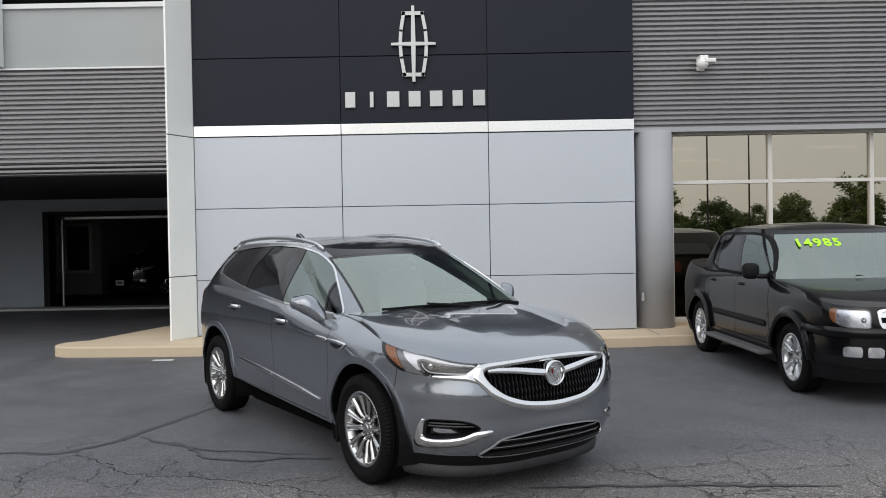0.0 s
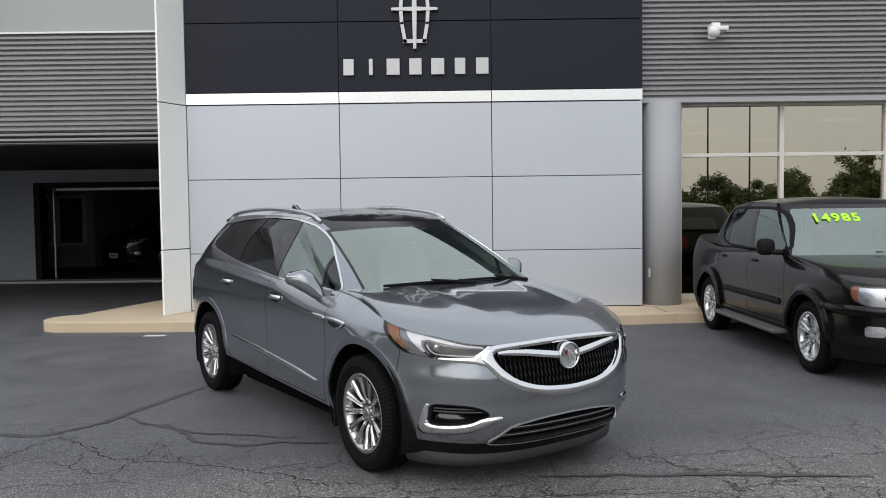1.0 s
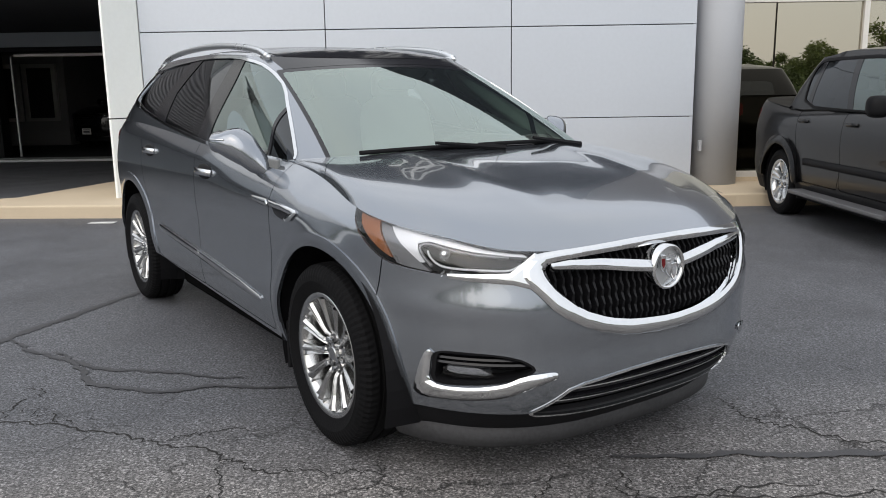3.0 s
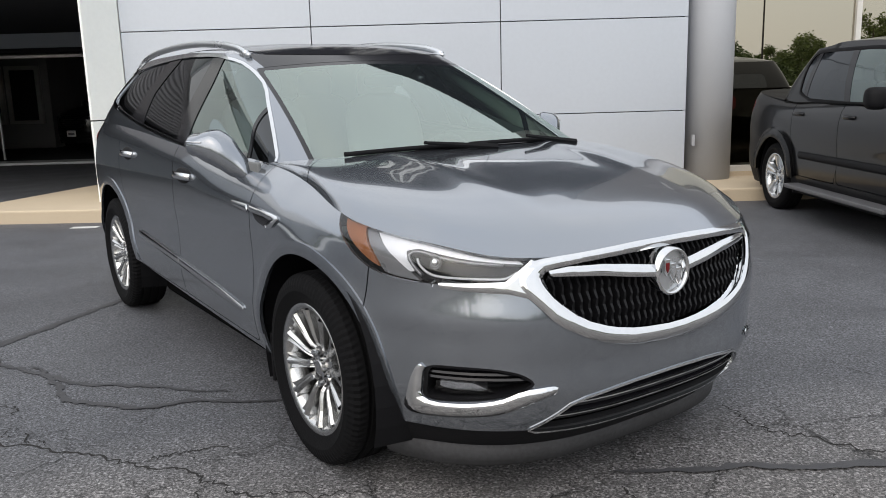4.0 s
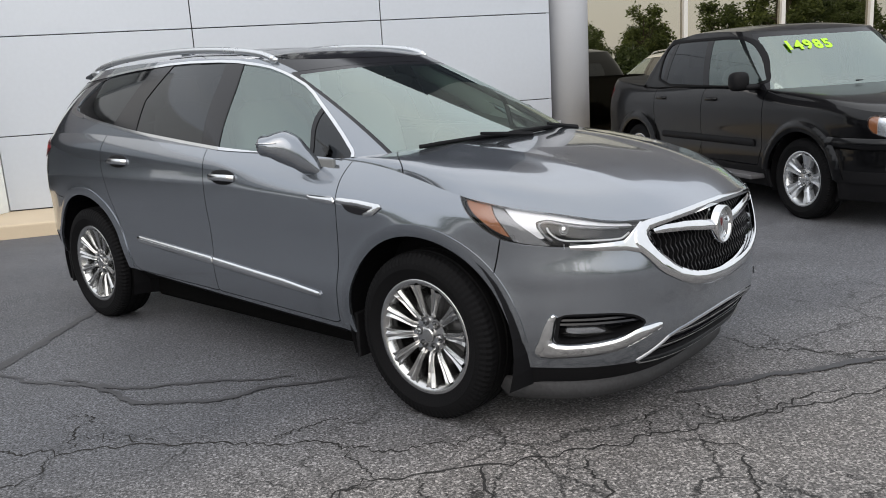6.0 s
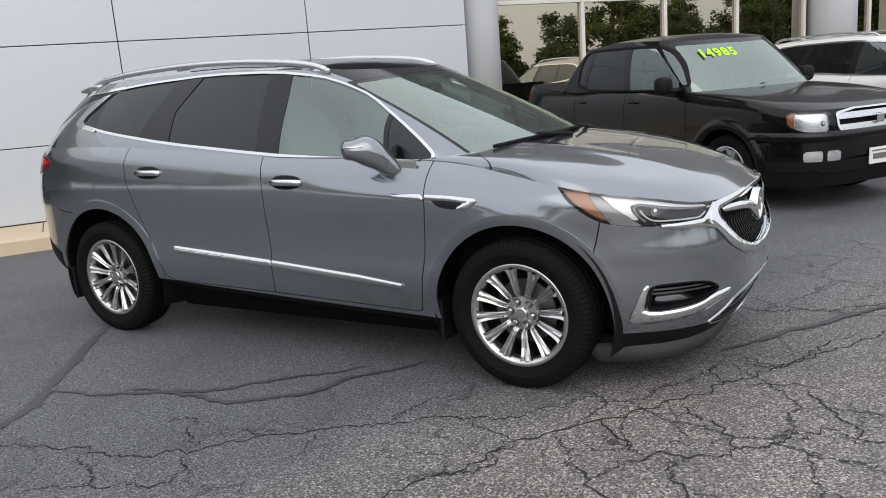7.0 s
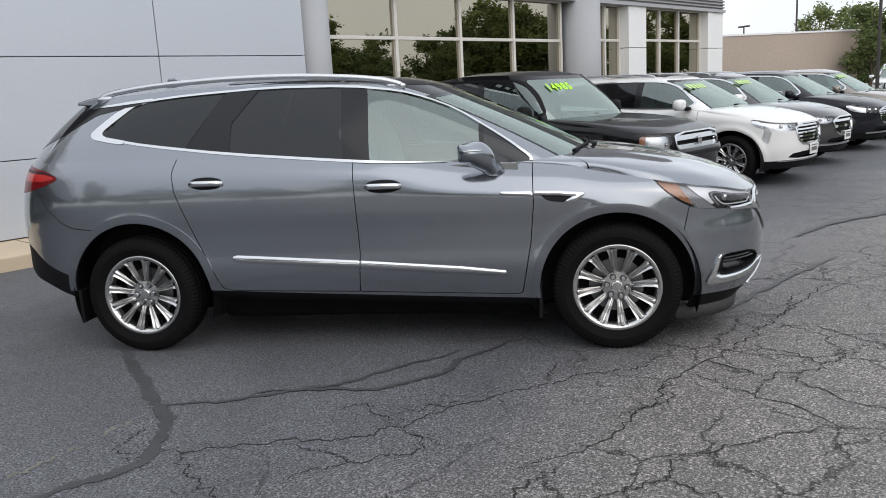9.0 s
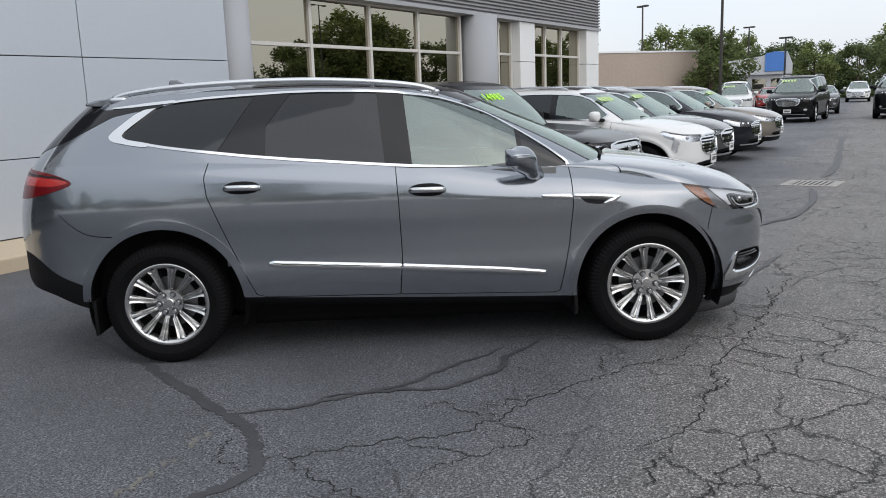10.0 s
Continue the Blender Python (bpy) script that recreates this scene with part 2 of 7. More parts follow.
    val = calc("MULTIPLY", val, span(mid.outputs["Fac"], 0.25, 0.75, 0.9, 1.1))
    val = calc("MULTIPLY", val, span(crack, 0, 1, 1.0, 0.06))
    col = n.new("ShaderNodeVectorMath")
    col.operation = "SCALE"
    l.new(tone.outputs["Result"], col.inputs[0])
    l.new(val, col.inputs["Scale"])
    l.new(col.outputs[0], p.inputs["Base Color"])
    l.new(span(stain.outputs["Fac"], 0.3, 0.7, 0.50, 0.74), p.inputs["Roughness"])
    b = n.new("ShaderNodeBump")
    b.inputs["Strength"].default_value, b.inputs["Distance"].default_value = 0.7, 0.006
    l.new(calc("SUBTRACT", grit.outputs["Fac"], calc("MULTIPLY", crack, 2.5)), b.inputs["Height"])
    l.new(b.outputs[0], p.inputs["Normal"])
    return mt


M_ASPHALT = asphalt()
bm = bmesh.new()
bmesh.ops.create_grid(bm, x_segments=60, y_segments=60, size=260)
ground = part("ground", bm, M_ASPHALT)
tagged(ground, "worn dark grey asphalt car lot with a net of cracks", "ground", kind="structure")

# raised concrete walk with a kerb face and rounded end
WALK_Z = 0.16


def walk_outline():
    pts = [(26.0, 14.6), (26.0, 12.72), (3.9, 12.72), (3.3, 12.62), (-3.6, 12.42), (-5.0, 12.5)]
    for k in range(9):
        a = radians(265 - 20 * k)
        pts.append((-5.25 + 0.42 * math.cos(a), 12.94 + 0.42 * math.sin(a)))
    return pts + [(-4.75, 15.6), (-4.35, 16.6), (-3.9, 16.6), (-3.9, 14.6)]


bm = bmesh.new()
prism(bm, walk_outline(), 0.0, WALK_Z, "z")
bmesh.ops.bevel(bm, geom=[e for e in bm.edges if all(v.co.z > 0.1 for v in e.verts)], offset=0.025, segments=3, affect="EDGES", profile=0.5)
pavement = part("pavement", bm, M_CONC)
tagged(pavement, "tan concrete walk with a rounded kerb along the showroom", "pavement", kind="structure")
bm = bmesh.new()
for x in [-2.4, -0.9, 0.6, 2.1, 3.75, 5.4, 7.0, 8.6, 10.2, 11.8]:
    box(bm, x - 0.006, x + 0.006, 12.78, 13.55, 0.1, WALK_Z + 0.0025)
part("expansion_joint", bm, M_JOINT, pavement)

# ---- showroom front ----
WALL_Y = 13.6
COLS = [-3.66, -1.231, 1.189, 3.59]
ROWS_Z = [WALK_Z + 0.01, 1.082, 2.262, 3.44]
facade = thing("wall_facade", "tall portal wall clad in silver and charcoal metal panels", "wall", kind="structure")
bm = boxes((-3.66, 3.55, WALL_Y + 0.03, WALL_Y + 0.5, WALK_Z, 6.6))
part("backing", bm, M_JOINT, facade)
G = 0.006
for i in range(3):
    for j in range(3):
        bm = boxes((COLS[i] + G, COLS[i + 1] - G, WALL_Y, WALL_Y + 0.03, ROWS_Z[j] + G, ROWS_Z[j + 1] - G), bevel=0.004)
        part("panel", bm, M_PANEL, facade)
    part("steel_band", prism(bmesh.new(), [(WALL_Y + 0.03, 3.452), (WALL_Y - 0.012, 3.452), (WALL_Y - 0.0175, 3.622), (WALL_Y + 0.03, 3.622)], COLS[i] + G, COLS[i + 1] - G, "x", bevel=0.002), M_STRIP, facade, "polished steel band leaning slightly forward")
    for z0, z1 in ((3.63, 4.72), (4.73, 5.72), (5.73, 6.6)):
        part("panel", boxes((COLS[i] + G, COLS[i + 1] - G, WALL_Y - 0.01, WALL_Y + 0.03, z0 + G / 2, z1 - G / 2), bevel=0.004), M_DARK, facade, "charcoal metal panel")
part("side_panel", boxes((3.56, 3.59, WALL_Y + 0.03, WALL_Y + 0.55, WALK_Z, 6.6)), M_PANEL, facade)
# splayed white fin at the left of the portal
fin = thing("wall_fin", "bright white splayed metal fin beside the portal wall", "wall", kind="structure")
for z0, z1 in ((WALK_Z, 1.17), (1.18, 3.44), (3.45, 6.6)):
    part("panel", prism(bmesh.new(), [(-3.665, 13.585), (-3.915, 13.09), (-3.945, 13.09), (-3.945, 14.3), (-3.665, 14.3)], z0, z1 - 0.006, "z", bevel=0.004), M_FIN, fin)
part("core", prism(bmesh.new(), [(-3.69, 13.62), (-3.915, 13.14), (-3.93, 13.14), (-3.93, 14.28), (-3.69, 14.28)], WALK_Z, 6.58, "z"), M_JOINT, fin)

# steel emblem: a frame with a cross, as plain bars
emblem = thing("wall_emblem", "brushed steel oblong emblem fixed to the charcoal wall", "sign")
EX, EZ, EY = -0.015, 4.90, WALL_Y - 0.075


def bar(bm, pts, w, d0, d1):
    for (ax, az), (bx, bz) in zip(pts, pts[1:]):
        d = Vector((bx - ax, bz - az)).normalized()
        nx, nz = -d.y * w / 2, d.x * w / 2
        ex, ez = d.x * w * 0.3, d.y * w * 0.3
        prism(bm, [(ax - ex + nx, az - ez + nz), (bx + ex + nx, bz + ez + nz), (bx + ex - nx, bz + ez - nz), (ax - ex - nx, az - ez - nz)], d0, d1, "y")


bm = bmesh.new()
for s in (-1, 1):
    bar(bm, [(EX + s * 0.15, EZ + 0.51), (EX + s * 0.20, EZ + 0.22), (EX + s * 0.215, EZ), (EX + s * 0.20, EZ - 0.22), (EX + s * 0.15, EZ - 0.51)], 0.055, EY, WALL_Y - 0.01)
for s in (-1, 1):
    bar(bm, [(EX - 0.165, EZ + s * 0.50), (EX + 0.165, EZ + s * 0.50)], 0.06, EY, WALL_Y - 0.01)
part("frame", bm, M_LETTER, emblem)
bm = bmesh.new()
for s in (-1, 1):
    prism(bm, [(EX - 0.038, EZ), (EX + 0.038, EZ), (EX + 0.024, EZ + s * 0.62), (EX - 0.024, EZ + s * 0.62)], EY - 0.015, WALL_Y - 0.01, "y")
    prism(bm, [(EX, EZ - 0.032), (EX, EZ + 0.032), (EX + s * 0.365, EZ + 0.02), (EX + s * 0.365, EZ - 0.02)], EY - 0.012, WALL_Y - 0.01, "y")
part("cross", bm, M_LETTER, emblem)

# seven raised bars in place of the name
sign = thing("wall_sign", "row of seven raised silver marks under the emblem", "sign")
for k, w in enumerate((0.17, 0.065, 0.21, 0.20, 0.21, 0.17, 0.20)):
    cx = -1.065 + k * 0.352
    part("mark", boxes((cx - w / 2, cx + w / 2, WALL_Y - 0.06, WALL_Y - 0.01, 3.875, 4.135), bevel=0.008), M_LETTER, sign)


# ---- corrugated cladding ----
def louvre(name, x0, x1, y, z0, z1, pitch, label):
    bm = bmesh.new()
    n = int(round((z1 - z0) / pitch))
    prof = []
    for k in range(n):
        z = z0 + k * pitch
        prof += [(y, z), (y + 0.06, z + pitch * 0.06), (y + 0.06, z + pitch * 0.40), (y, z + pitch * 0.58)]
    prof.append((y, z0 + n * pitch))
    rows = [[bm.verts.new((x, py, pz)) for py, pz in prof] for x in (x0, x1)]
    for i in range(len(prof) - 1):
        bm.faces.new((rows[0][i], rows[1][i], rows[1][i + 1], rows[0][i + 1]))
    box(bm, x0, x1, y + 0.065, y + 0.3, z0, z1)
    ob = part(name, bm, M_LOUVRE)
    return tagged(ob, label, "cladding", kind="structure")


louvre("cladding_right", 3.62, 18.9, 13.78, 3.50, 6.6, 0.0826, "grey horizontally ribbed metal cladding above the shop windows")
louvre("cladding_left", -9.6, -3.95, 14.0, 2.91, 4.69, 0.0826, "grey horizontally ribbed metal band over the drive-through")
# unseen plain wall added here, to keep rib stripes out of window reflections
tagged(part("wall_unseen", boxes((-30, -9.62, 14.0, 14.3, 2.91, 4.69)), M_DARKWALL), "plain dark grey unseen wall added beyond the ribbed band", "wall", kind="structure")
bm = boxes((3.60, 18.92, 13.76, 14.2, 3.42, 3.498))
tagged(part("trim_right", bm, M_COLUMN), "grey metal edge trim under the ribbed cladding", "trim", kind="structure")
ob = part("wall_parapet", boxes((-30, -3.95, 14.02, 14.3, 4.69, 5.72)), M_STUCCO)
tagged(ob, "plain grey stucco parapet above the ribbed band", "wall", kind="structure")
ob = part("trim_parapet", boxes((-30, -3.95, 13.97, 14.3, 5.72, 5.80), (-30, -3.95, 13.98, 14.02, 4.69, 4.72)), M_WHITE)
tagged(ob, "white coping along the parapet", "trim", kind="structure")
ob = part("wall_white_block", boxes((-30, -6.98, 13.8, 14.0, 4.74, 6.4)), M_WHITE)
tagged(ob, "white upper wall block at the parapet", "wall", kind="structure")

# round columns and pilasters
for x in (3.98, 11.66):
    bm = cyl(bmesh.new(), (x, 13.93, WALK_Z), (x, 13.93, 3.43), 0.31 if x < 5 else 0.45, seg=40)
    ob = part("column", bm, M_COLUMN, smooth=True)
    tagged(ob, "smooth grey round column beside the shop windows", "column", "columns by the windows", "structure")
part("outlet_cover", boxes((3.685, 3.72, 13.60, 13.68, 0.62, 0.76), bevel=0.005), M_COLUMN).parent = bpy.data.objects["column"]
for x0, x1 in ((13.6, 14.45), (17.92, 18.88)):
    ob = thing("pilaster", "white panelled pilaster between the shop windows", "pilaster", group="white pilasters", kind="structure")
    for z0, z1 in ((WALK_Z, 1.25), (1.26, 2.43), (2.44, 3.42)):
        part("panel", boxes((x0, x1, 13.82, 14.25, z0, z1 - 0.004), bevel=0.004), M_WHITE, ob)


# ---- shop windows ----
def shop_window(name, xs, z0, zt, z1, y, label):
    w = thing(name, label, "window", kind="structure")
    f = 0.035
    bm = boxes((xs[0] - f, xs[-1] + f, y - 0.05, y + 0.07, z1 - 0.02, z1 + 0.06), (xs[0] - f, xs[-1] + f, y - 0.05, y + 0.07, z0 - 0.06, z0 + 0.02), bevel=0.004)
    part("window_frame", bm, M_FRAME, w)
    for k, x in enumerate(xs):
        part("mullion", boxes((x - f, x + f, y - 0.055, y + 0.08, z0 + 0.02, z1 - 0.02), bevel=0.004), M_FRAME, w)
    for a, b in zip(xs, xs[1:]):
        part("transom", boxes((a + f, b - f, y - 0.05, y + 0.07, zt - 0.03, zt + 0.03), bevel=0.004), M_FRAME, w)
        for c, d in ((z0 + 0.02, zt - 0.03), (zt + 0.03, z1 - 0.02)):
            part("pane", boxes((a + f, b - f, y + 0.0, y + 0.008, c, d)), M_GLASSWALL, w)
    return w


shop_window("window_1", [4.31, 5.995, 7.72, 9.38, 11.08], 0.28, 2.59, 3.41, 14.1, "large shop window in a pale frame reflecting trees and sky")
shop_window("window_2", [12.22, 12.9, 13.56], 0.28, 2.62, 3.43, 14.1, "two-bay shop window in a pale frame reflecting trees")
shop_window("window_3", [14.49, 15.58, 16.63, 17.9], 0.28, 2.64, 3.43, 14.1, "three-bay shop window in a pale frame reflecting trees")
ob = part("wall_sill", boxes((4.25, 17.92, 14.02, 14.25, WALK_Z, 0.22)), M_CONC)
tagged(ob, "low concrete sill below the shop windows", "wall", kind="structure")
# showroom behind the glass
ob = part("floor", boxes((3.6, 18.8, 14.25, 24.0, 0.05, 0.17)), material("showroom_floor", (0.16, 0.15, 0.14), 0.3, 0, 0.1, 0.8, 30))
tagged(ob, "dim polished showroom floor behind the glass", "floor", kind="structure")
ob = part("ceiling", boxes((3.6, 18.8, 14.25, 24.0, 3.46, 3.6)), material("showroom_ceiling", (0.35, 0.33, 0.30), 0.9, 0, 0.06, 1, 30))
tagged(ob, "pale showroom ceiling behind the glass", "ceiling", kind="structure")
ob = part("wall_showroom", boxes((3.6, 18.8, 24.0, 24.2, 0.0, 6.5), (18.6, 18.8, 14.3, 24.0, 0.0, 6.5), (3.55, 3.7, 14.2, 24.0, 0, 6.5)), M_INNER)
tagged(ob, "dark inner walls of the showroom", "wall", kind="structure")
for x, y in ((5.0, 16.5), (6.4, 19.0), (8.2, 16.5), (8.4, 21.0), (10.5, 17.5), (15.0, 17.0), (17.0, 20.0)):
    lamp = thing("ceiling_light", "lit slim strip light on the showroom ceiling", "lamp", Matrix.Translation((x, y, 3.42)), group="showroom strip lights")
    part("housing", boxes((-0.5, 0.5, -0.06, 0.06, 0.0, 0.04)), M_WHITE, lamp)
    part("diffuser", boxes((-0.48, 0.48, -0.05, 0.05, -0.03, 0.0), bevel=0.008), M_TUBE, lamp)
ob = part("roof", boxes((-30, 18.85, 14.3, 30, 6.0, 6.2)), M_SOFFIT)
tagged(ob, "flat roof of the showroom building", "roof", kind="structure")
ob = part("wall_east", boxes((18.75, 18.88, 14.25, 30, 0, 6.55)), M_STUCCO)
tagged(ob, "grey end wall of the showroom", "wall", kind="structure")

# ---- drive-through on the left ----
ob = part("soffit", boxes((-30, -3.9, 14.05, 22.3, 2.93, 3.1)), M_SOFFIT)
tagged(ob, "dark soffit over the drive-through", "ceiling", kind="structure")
ob = part("wall_inner", boxes((-3.9, -3.66, 14.3, 34, 0, 6.0)), M_DARKWALL)
tagged(ob, "dark side wall of the drive-through", "wall", kind="structure")
DX0, DX1, DZ = -10.2, -5.2, 2.5
ob = part("wall_back", boxes((-30, DX0 - 0.08, 22, 22.25, 0, 3.0), (DX0 - 0.08, DX1, 22, 22.25, DZ + 0.06, 3.0), (DX1, -3.9, 22, 22.25, 0, 3.0)), M_DARKWALL)
tagged(ob, "dark grey wall with a wide garage opening", "wall", kind="structure")
door = thing("door_frame", "dark steel frame round the open garage doorway", "door", kind="structure")
part("jamb", boxes((DX0 - 0.16, DX0, 21.93, 22.3, 0, DZ + 0.1), bevel=0.01), M_BLACKPLASTIC, door)
part("jamb", boxes((DX1, DX1 + 0.16, 21.93, 22.3, 0, DZ + 0.1), bevel=0.01), M_BLACKPLASTIC, door)
part("lintel", boxes((DX0, DX1, 21.95, 22.3, DZ, DZ + 0.1), bevel=0.01), M_BLACKPLASTIC, door)
part("track", cyl(bmesh.new(), (DX0 + 0.15, 22.4, 0.05), (DX0 + 0.15, 22.4, 2.4), 0.03), M_LETTER, door)
part("door_edge", boxes((DX0 + 0.25, DX1, 22.35, 22.45, DZ - 0.10, DZ - 0.03), bevel=0.01), M_FRAME, door, "bottom edge of the rolled-up door")
ob = part("apron", boxes((-30, -4.4, 21.3, 22.0, 0.0, 0.05)), M_STUCCO)
tagged(ob, "pale concrete strip at the garage threshold", "pavement", kind="structure")
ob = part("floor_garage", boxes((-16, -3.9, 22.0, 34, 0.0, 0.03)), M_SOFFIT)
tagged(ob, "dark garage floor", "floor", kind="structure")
M_GARAGE = material("grey_garage_wall", (0.34, 0.33, 0.31), 0.85, 0, 0.15, 0.6, 40)
ob = part("wall_garage", boxes((-16, -3.9, 33.8, 34, 0, 4), (-16.2, -16, 22.25, 34, 0, 4), (-16.2, -3.9, 22.25, 34, 3.4, 3.6)), M_GARAGE)
tagged(ob, "dark walls inside the garage", "wall", kind="structure")
ob = part("wall_office", boxes((-16, -11.05, 27.2, 33.8, 0, 3.4)), M_GARAGE)
tagged(ob, "dark office wall inside the garage", "wall", kind="structure")
for x0, x1 in ((-13.15, -12.5), (-12.15, -11.4)):
    w = thing("window_garage", "dark window in a pale frame inside the garage", "window", kind="structure")
    part("window_frame", boxes((x0 - 0.12, x0, 27.08, 27.2, 0.75, 2.42), (x1, x1 + 0.12, 27.08, 27.2, 0.75, 2.42), (x0, x1, 27.08, 27.2, 2.3, 2.42), (x0, x1, 27.08, 27.2, 0.75, 0.85)), M_FRAME, w)
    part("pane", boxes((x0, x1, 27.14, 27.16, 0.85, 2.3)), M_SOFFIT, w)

# security camera on the cladding
sc = thing("security_camera", "white dome security camera on the ribbed cladding", "camera", Matrix.Translation((4.74, 13.76, 4.50)))
part("bracket", boxes((-0.07, 0.07, -0.20, 0.03, 0.07, 0.14), (-0.06, 0.06, -0.02, 0.03, -0.08, 0.14), bevel=0.01), M_PLASTIC, sc)
bm = bmesh.new()
bmesh.ops.create_uvsphere(bm, u_segments=20, v_segments=12, radius=0.10, matrix=Matrix.Translation((-0.03, -0.2, 0.0)) @ Matrix.Diagonal((1, 1, 0.95, 1)))
part("dome", bm, M_PLASTIC, sc, smooth=True)
part("hood", boxes((-0.03, 0.17, -0.3, -0.1, 0.0, 0.07), bevel=0.02), M_PLASTIC, sc)
# ---- vehicle surfaces: rings of a lofted shell, cut into panels ----
def lerp_pts(pts):
    """A smooth function through (x, value) pairs."""
    xs, ys = np.array([p[0] for p in pts], float), np.array([p[1] for p in pts], float)
    o = np.argsort(xs)
    xs, ys = xs[o], ys[o]
    d = np.gradient(ys, xs) if len(xs) > 2 else np.full(len(xs), (ys[-1] - ys[0]) / (xs[-1] - xs[0]))
    sec = np.diff(ys) / np.diff(xs)
    for i in range(len(xs)):  # monotone slopes
        a, b = sec[max(i - 1, 0)], sec[min(i, len(sec) - 1)]
        d[i] = 0 if a * b <= 0 else math.copysign(min(abs(d[i]), 3 * abs(a), 3 * abs(b)), a)

    def f(x):
        x = np.clip(np.asarray(x, float), xs[0], xs[-1])
        i = np.clip(np.searchsorted(xs, x) - 1, 0, len(xs) - 2)
        h = xs[i + 1] - xs[i]
        t = (x - xs[i]) / h
        return (ys[i] * (1 + 2 * t) * (1 - t) ** 2 + h * d[i] * t * (1 - t) ** 2 + ys[i + 1] * t * t * (3 - 2 * t) + h * d[i + 1] * t * t * (t - 1))
    return f


def arc_angles(n, k):
    """k + 1 angles that step evenly along a superellipse quarter."""
    th = np.linspace(0, math.pi / 2, 2000)
    x, y = 1.2 * np.cos(th) ** (2 / n), np.sin(th) ** (2 / n)
    s = np.concatenate([[0], np.cumsum(np.hypot(np.diff(x), np.diff(y)))])
    return np.interp(np.linspace(0, s[-1], k + 1), s, th)


class Shell:
    """Vertices (x, y, z, normal, u, v) and the polygons that use them."""

    def __init__(self, V, polys):
        self.V, self.polys = V, polys

    def split(self, field):
        """Cuts along field = 0; returns the part where it is positive, and the rest."""
        V = self.V
        f = field(V[:, 0], V[:, 1], V[:, 2])
        fl = f.tolist()
        extra, cache, n0 = [], {}, len(V)
        ins, outs = [], []
        for poly in self.polys:
            g = [fl[i] for i in poly]
            if min(g) >= 0:
                ins.append(poly)
                continue
            if max(g) <= 0:
                outs.append(poly)
                continue
            a, b = [], []
            m = len(poly)
            for k in range(m):
                i, j, fi, fj = poly[k], poly[(k + 1) % m], g[k], g[(k + 1) % m]
                if fi >= 0:
                    a.append(i)
                if fi <= 0:
                    b.append(i)
                if fi * fj < 0:
                    key = (i, j) if i < j else (j, i)
                    if key not in cache:
                        t = fi / (fi - fj)
                        cache[key] = n0 + len(extra)
                        extra.append(V[i] * (1 - t) + V[j] * t)
                    a.append(cache[key])
                    b.append(cache[key])
            if len(a) > 2:
                ins.append(a)
            if len(b) > 2:
                outs.append(b)
        V = np.vstack([V, np.array(extra)]) if extra else V
        return Shell(V, ins), Shell(V, outs)

    def split_by(self, f):
        return self.split(lambda x, y, z: f)

    def banded(self, field):
        """field made true to distance along the skin, whatever way the skin faces."""
        x, y, z, N = self.V[:, 0], self.V[:, 1], self.V[:, 2], self.V[:, 3:6]
        f, e = field(x, y, z), 1e-4
        g = np.stack([(field(x + e, y, z) - f) / e, (field(x, y + e, z) - f) / e, (field(x, y, z + e) - f) / e], 1)
        g = g - (g * N).sum(1, keepdims=True) * N
        return f / np.clip(np.linalg.norm(g, axis=1), 0.12, 1.5)

    def strip(self, field, half, also=None):
        """The band where a field lies within half of zero."""
        s = self.only(lambda x, y, z: field(x, y, z) + half).only(lambda x, y, z: half - field(x, y, z))
        return s.only(also) if also else s

    def rounded_over(self, field, width, k=0.9):
        """The skin's normals turned outward along the edge of a field, like a rounded bar."""
        x, y, z = self.V[:, 0], self.V[:, 1], self.V[:, 2]
        f, e = field(x, y, z), 1e-4
        g = np.stack([(field(x + e, y, z) - f) / e, (field(x, y + e, z) - f) / e, (field(x, y, z + e) - f) / e], 1)
        V = self.V.copy()
        V[:, 3:6] -= g * (k * np.clip(1 - f / width, 0, 1))[:, None]
        return Shell(V, self.polys)

    def tilt(self, up):
        V = self.V.copy()
        V[:, 5] += up
        return Shell(V, self.polys)

    def fine(self, times=1):
        """The same skin with every face cut in smaller ones."""
        V, polys = self.V.tolist(), self.polys
        for _ in range(times):
            mids, out = {}, []
            for p in polys:
                n = len(p)
                m = []
                for k in range(n):
                    i, j = p[k], p[(k + 1) % n]
                    key = (i, j) if i < j else (j, i)
                    if key not in mids:
                        mids[key] = len(V)
                        V.append([(a + b) / 2 for a, b in zip(V[i], V[j])])
                    m.append(mids[key])
                c = len(V)
                V.append([sum(q) / n for q in zip(*(V[i] for i in p))])
                out += [[p[k], m[k], c, m[k - 1]] for k in range(n)]
            polys = out
        return Shell(np.array(V), polys)

    def only(self, field):
        return self.split(field)[0]

    def less(self, field):
        return self.split(field)[1]

    def mirrored(self):
        V = self.V.copy()
        V[:, 1] *= -1
        V[:, 4] *= -1
        return Shell(V, [p[::-1] for p in self.polys])

    def both(self):
        m = self.mirrored()
        n = len(self.V)
        return Shell(np.vstack([self.V, m.V]), self.polys + [[i + n for i in p] for p in m.polys])

    def join(self, other):
        n = len(self.V)
        return Shell(np.vstack([self.V, other.V]), self.polys + [[i + n for i in p] for p in other.polys])

    def mesh(self, name, mat, lift=0.0, skirt=0.012):
        """A mesh of the panel, lifted along its normals, with its edge turned in by skirt."""
        used = sorted({i for p in self.polys for i in p})
        new_i = {i: k for k, i in enumerate(used)}
        A = self.V[used] if used else self.V[:0]
        N = A[:, 3:6] / np.maximum(np.linalg.norm(A[:, 3:6], axis=1, keepdims=True), 1e-9)
        P = A[:, :3] + N * lift
